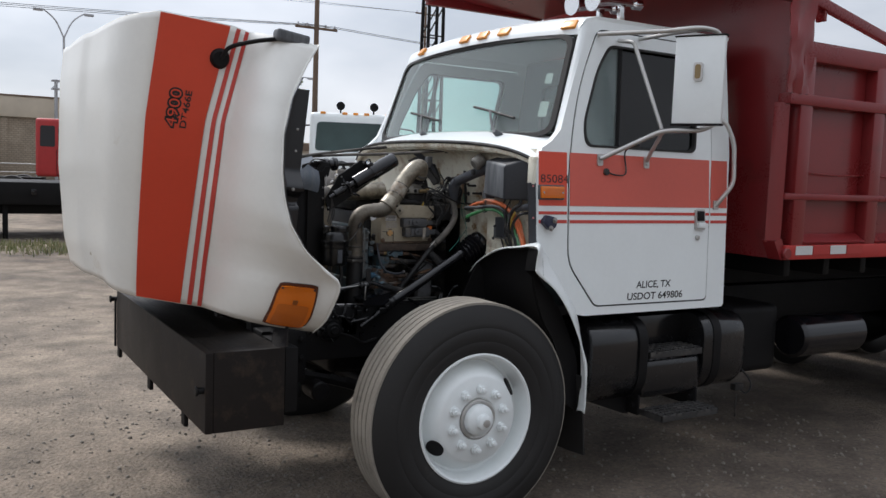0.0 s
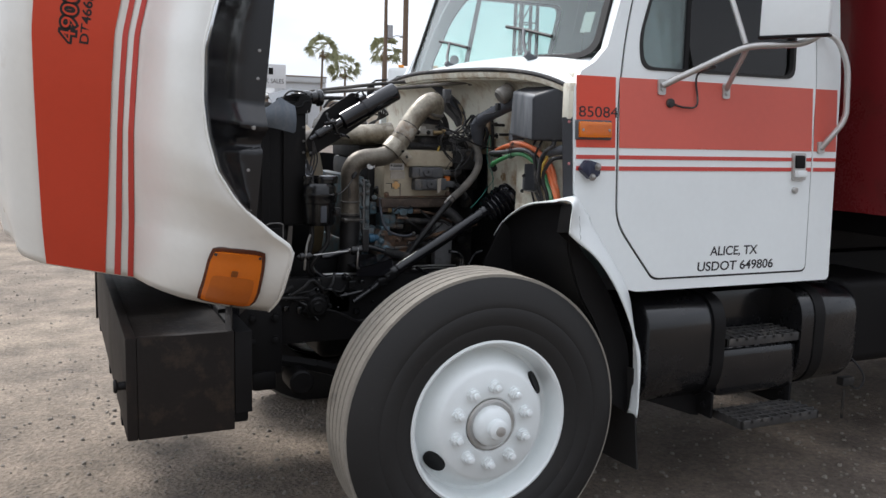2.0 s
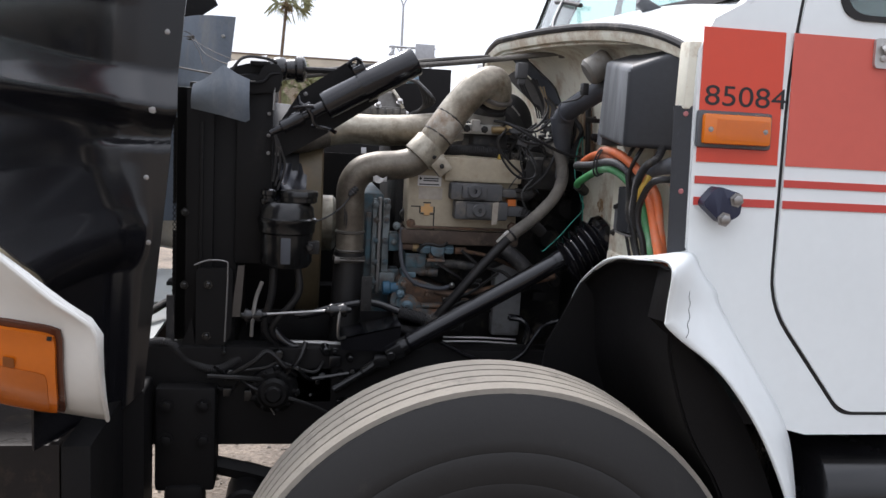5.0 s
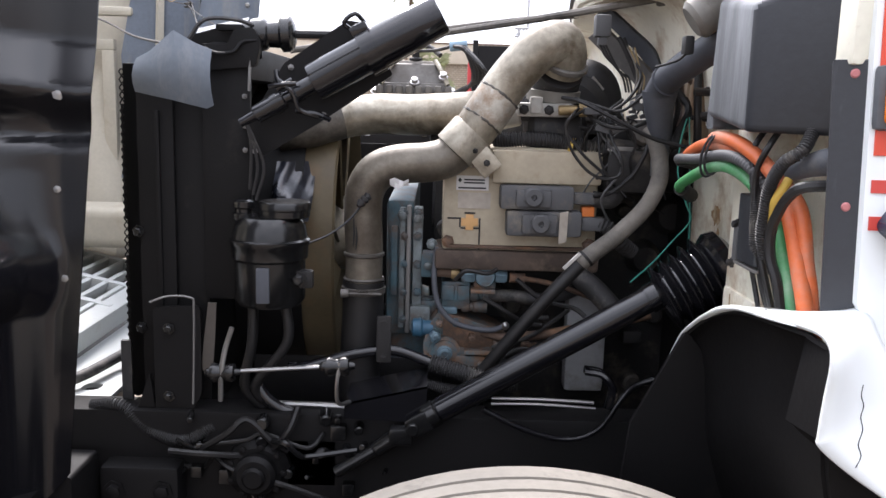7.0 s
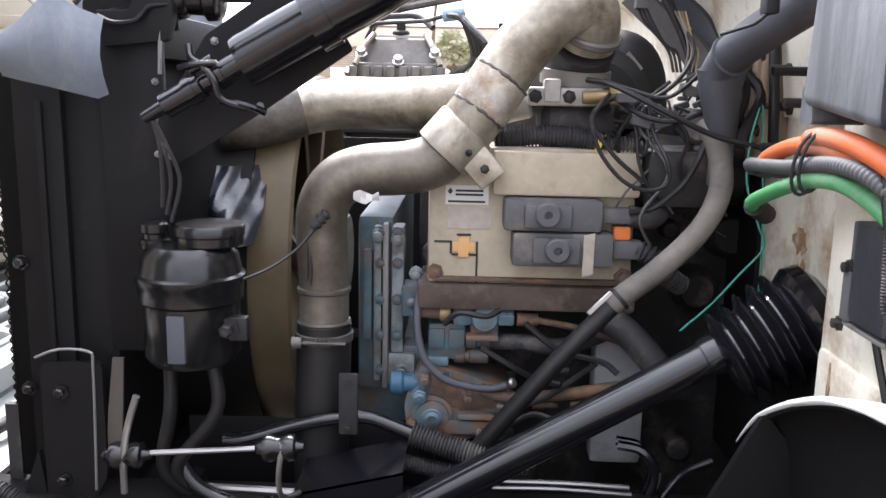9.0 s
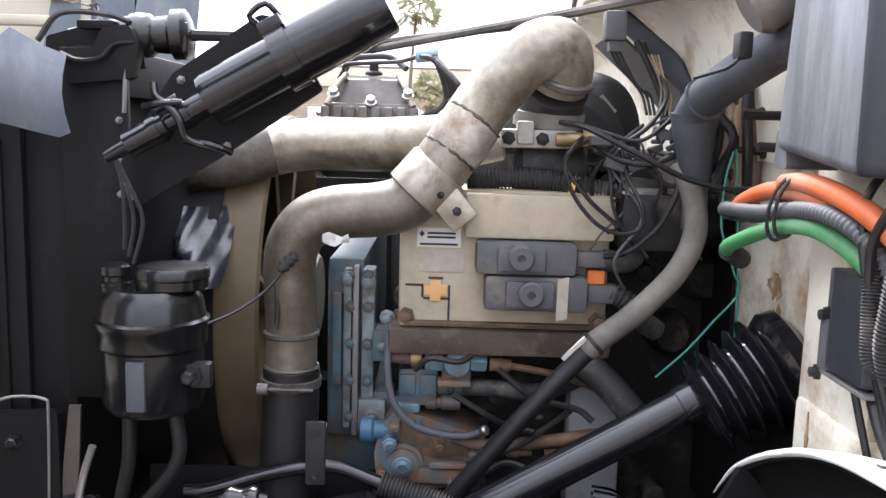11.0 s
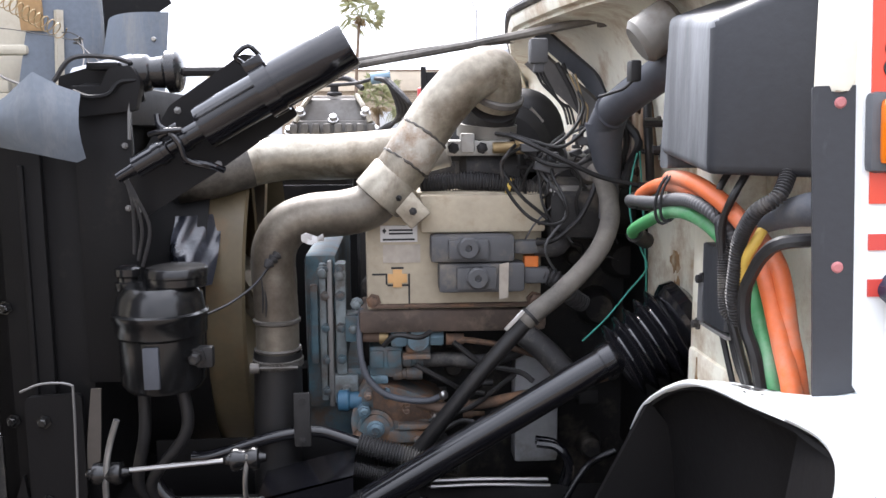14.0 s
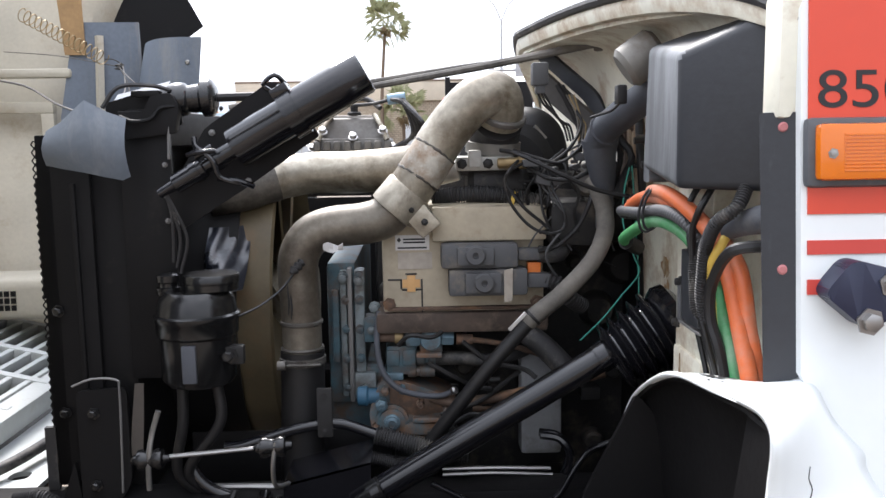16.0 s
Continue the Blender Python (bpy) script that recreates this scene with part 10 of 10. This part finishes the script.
def utility_pole(x, y, h, arm, label, box_on=False):
    t = thing("utility_pole", label, "pole", (x, y, GZ))
    b = bmesh.new()
    cyl(b, (0, 0, -0.1), (0, 0, h), 0.17, 0.11, 12)
    part("pole", b, WOOD, t)
    if arm:
        b = bmesh.new()
        box(b, -1.15, 1.15, -0.05, 0.06, h - arm, h - arm + 0.12, 0.01)
        part("crossarm", b, WOOD, t)
        for dx in (-1.0, -0.5, 0.5, 1.0):
            b = bmesh.new()
            spin(b, [(0.03, 0), (0.06, 0.04), (0.035, 0.08), (0.055, 0.12), (0.02, 0.18)], (dx, 0, h - arm + 0.12), (dx, 0, h + 5), 10)
            part("insulator", b, GALV, t)
    if box_on:
        b = bmesh.new()
        cyl(b, (0.3, 0, h - 2.6), (0.3, 0, h - 1.7), 0.22, n=14, w=0.04)
        part("transformer", b, GALV, t)
        b = bmesh.new()
        tube(b, [(0, 0, h - 2.8), (0.7, 0, h - 2.4), (1.1, 0, h - 2.4)], 0.04, 6, 3)
        box(b, 1.05, 1.5, -0.1, 0.1, h - 2.5, h - 2.35, 0.04)
        part("lamp_arm", b, GALV, t)
    return t


utility_pole(15.0, 37.2, 12.5, 3.8, "weathered wooden utility pole with a crossarm")
utility_pole(19.4, 51.8, 10.2, 0, "wooden pole with a transformer and a flood lamp", True)

utility_pole(-60.0, 62.0, 12.6, 0.8, "wooden utility pole far along the road")
utility_pole(-60.0, 70.0, 19.8, 0.8, "tall wooden utility pole far along the road")
utility_pole(40.0, 70.0, 17.8, 0.8, "tall wooden utility pole far along the road")
utility_pole(60.0, 20.0, 7.9, 0.8, "wooden utility pole at the far side of the yard")

# lattice tower behind the cab
tower = thing("lattice_tower", "tall dark steel lattice tower", "tower", (28.0, 47.8, GZ))
for sx in (-0.65, 0.65):
    for sy in (-0.5, 0.5):
        bm = bmesh.new()
        cyl(bm, (sx, sy, 0), (sx * 0.8, sy * 0.8, 20), 0.14, 0.11, 8)
        part("leg", bm, BLACK, tower)
for i in range(9):
    bm = bmesh.new()
    z0 = 2.2 * i
    for sy in (-0.5, 0.5):
        cyl(bm, (-0.63, sy, z0), (0.63, sy, z0 + 2.2), 0.05, n=6)
        cyl(bm, (-0.63, sy, z0 + 2.2), (0.63, sy, z0 + 2.2), 0.05, n=6)
    part("brace", bm, BLACK, tower)

# double-arm street lamp
lampost = thing("street_lamp", "tall grey steel street lamp with two arms", "street lamp", (7.2, 70.0, GZ))
bm = bmesh.new()
cyl(bm, (0, 0, -0.1), (0, 0, 11.2), 0.14, 0.09, 10)
part("pole", bm, GALV, lampost)
for s in (-1, 1):
    bm = bmesh.new()
    tube(bm, [(0, 0, 11.1), (s * 0.6, 0, 12.4), (s * 1.4, 0, 13.1), (s * 1.6, 0, 13.1)], 0.06, 6, 4)
    part("arm", bm, GALV, lampost)
    bm = bmesh.new()
    box(bm, s * 1.5, s * 2.2, -0.15, 0.15, 13.0, 13.2, 0.05)
    part("lamp_head", bm, GALV, lampost)

# overhead sign gantry
gantry = thing("sign_gantry", "steel road sign gantry seen above the roofs", "sign gantry", (7.3, 64.8, GZ))
for dx in (-1.3, 1.7):
    bm = bmesh.new()
    cyl(bm, (dx, 0, 0), (dx, 0, 7.4), 0.12, n=8)
    part("post", bm, GALV, gantry)
bm = bmesh.new()
for z in (6.7, 7.3):
    for y in (-0.35, 0.35):
        cyl(bm, (-1.6, y, z), (2.0, y, z), 0.06, n=6)
for i in range(7):
    cyl(bm, (-1.6 + 0.5 * i, -0.35, 6.7 + 0.6 * (i % 2)), (-1.1 + 0.5 * i, -0.35, 7.3 - 0.6 * (i % 2)), 0.04, n=6)
part("truss", bm, GALV, gantry)
bm = bmesh.new()
box(bm, 0.4, 1.9, -0.5, -0.42, 6.2, 7.6, 0.02)
part("sign_panel", bm, GALV, gantry)

# white sign board
board = thing("sign_board", "white sign board with black lettering on posts", "sign", (12.15, 55.3, GZ))
bm = bmesh.new()
box(bm, -1.25, 1.25, -0.06, 0.06, 4.1, 5.7, 0.01)
part("panel", bm, SIGNWHITE, board)
for dx in (-1.1, 1.1):
    bm = bmesh.new()
    box(bm, dx - 0.06, dx + 0.06, -0.05, 0.07, -0.05, 4.1, 0.01)
    part("post", bm, GALV, board)
bm = bmesh.new()
box(bm, -0.37, -0.03, -0.075, -0.06, 5.0, 5.45, 0.01)
box(bm, 0.05, 0.37, -0.075, -0.06, 5.0, 5.45, 0.01)
part("name_bar", bm, BLACK, board)
text("sign_lettering", "TRUCK SALES", 0.42, Matrix.Translation((-1.1, -0.066, 4.42)) @ Matrix.Rotation(radians(90), 4, "X"), BLACK, board, 2.2)

# power lines
WIRE = mat("power_line", (0.06, 0.06, 0.065), 0.6)
for k, (p0, p1, sag) in enumerate((((-60, 62, 11.9), (15, 37.2, 8.9), 1.0), ((-60.4, 62, 11.9), (15.5, 37.2, 8.9), 1.1), ((-59.6, 62, 11.9), (16, 37.2, 8.9), 1.2), ((-60, 70, 19.1), (40, 70, 17.1), 1.5), ((-60.5, 70, 19.1), (40.5, 70, 17.1), 1.5), ((-59.5, 70, 19.1), (39.5, 70, 17.1), 1.9), ((14.2, 37.2, 8.9), (60, 20, 7.2), 1.0), ((15.8, 37.2, 8.9), (60.8, 20, 7.2), 1.0))):
    bm = bmesh.new()
    tube(bm, [Vector(p0).lerp(Vector(p1), s / 8) - Vector((0, 0, sag * 4 * (s / 8) * (1 - s / 8))) for s in range(9)], 0.014, 5, 3)
    tagged(finish("power_line", bm, WIRE), "thin black overhead power line", "cable", "overhead lines")
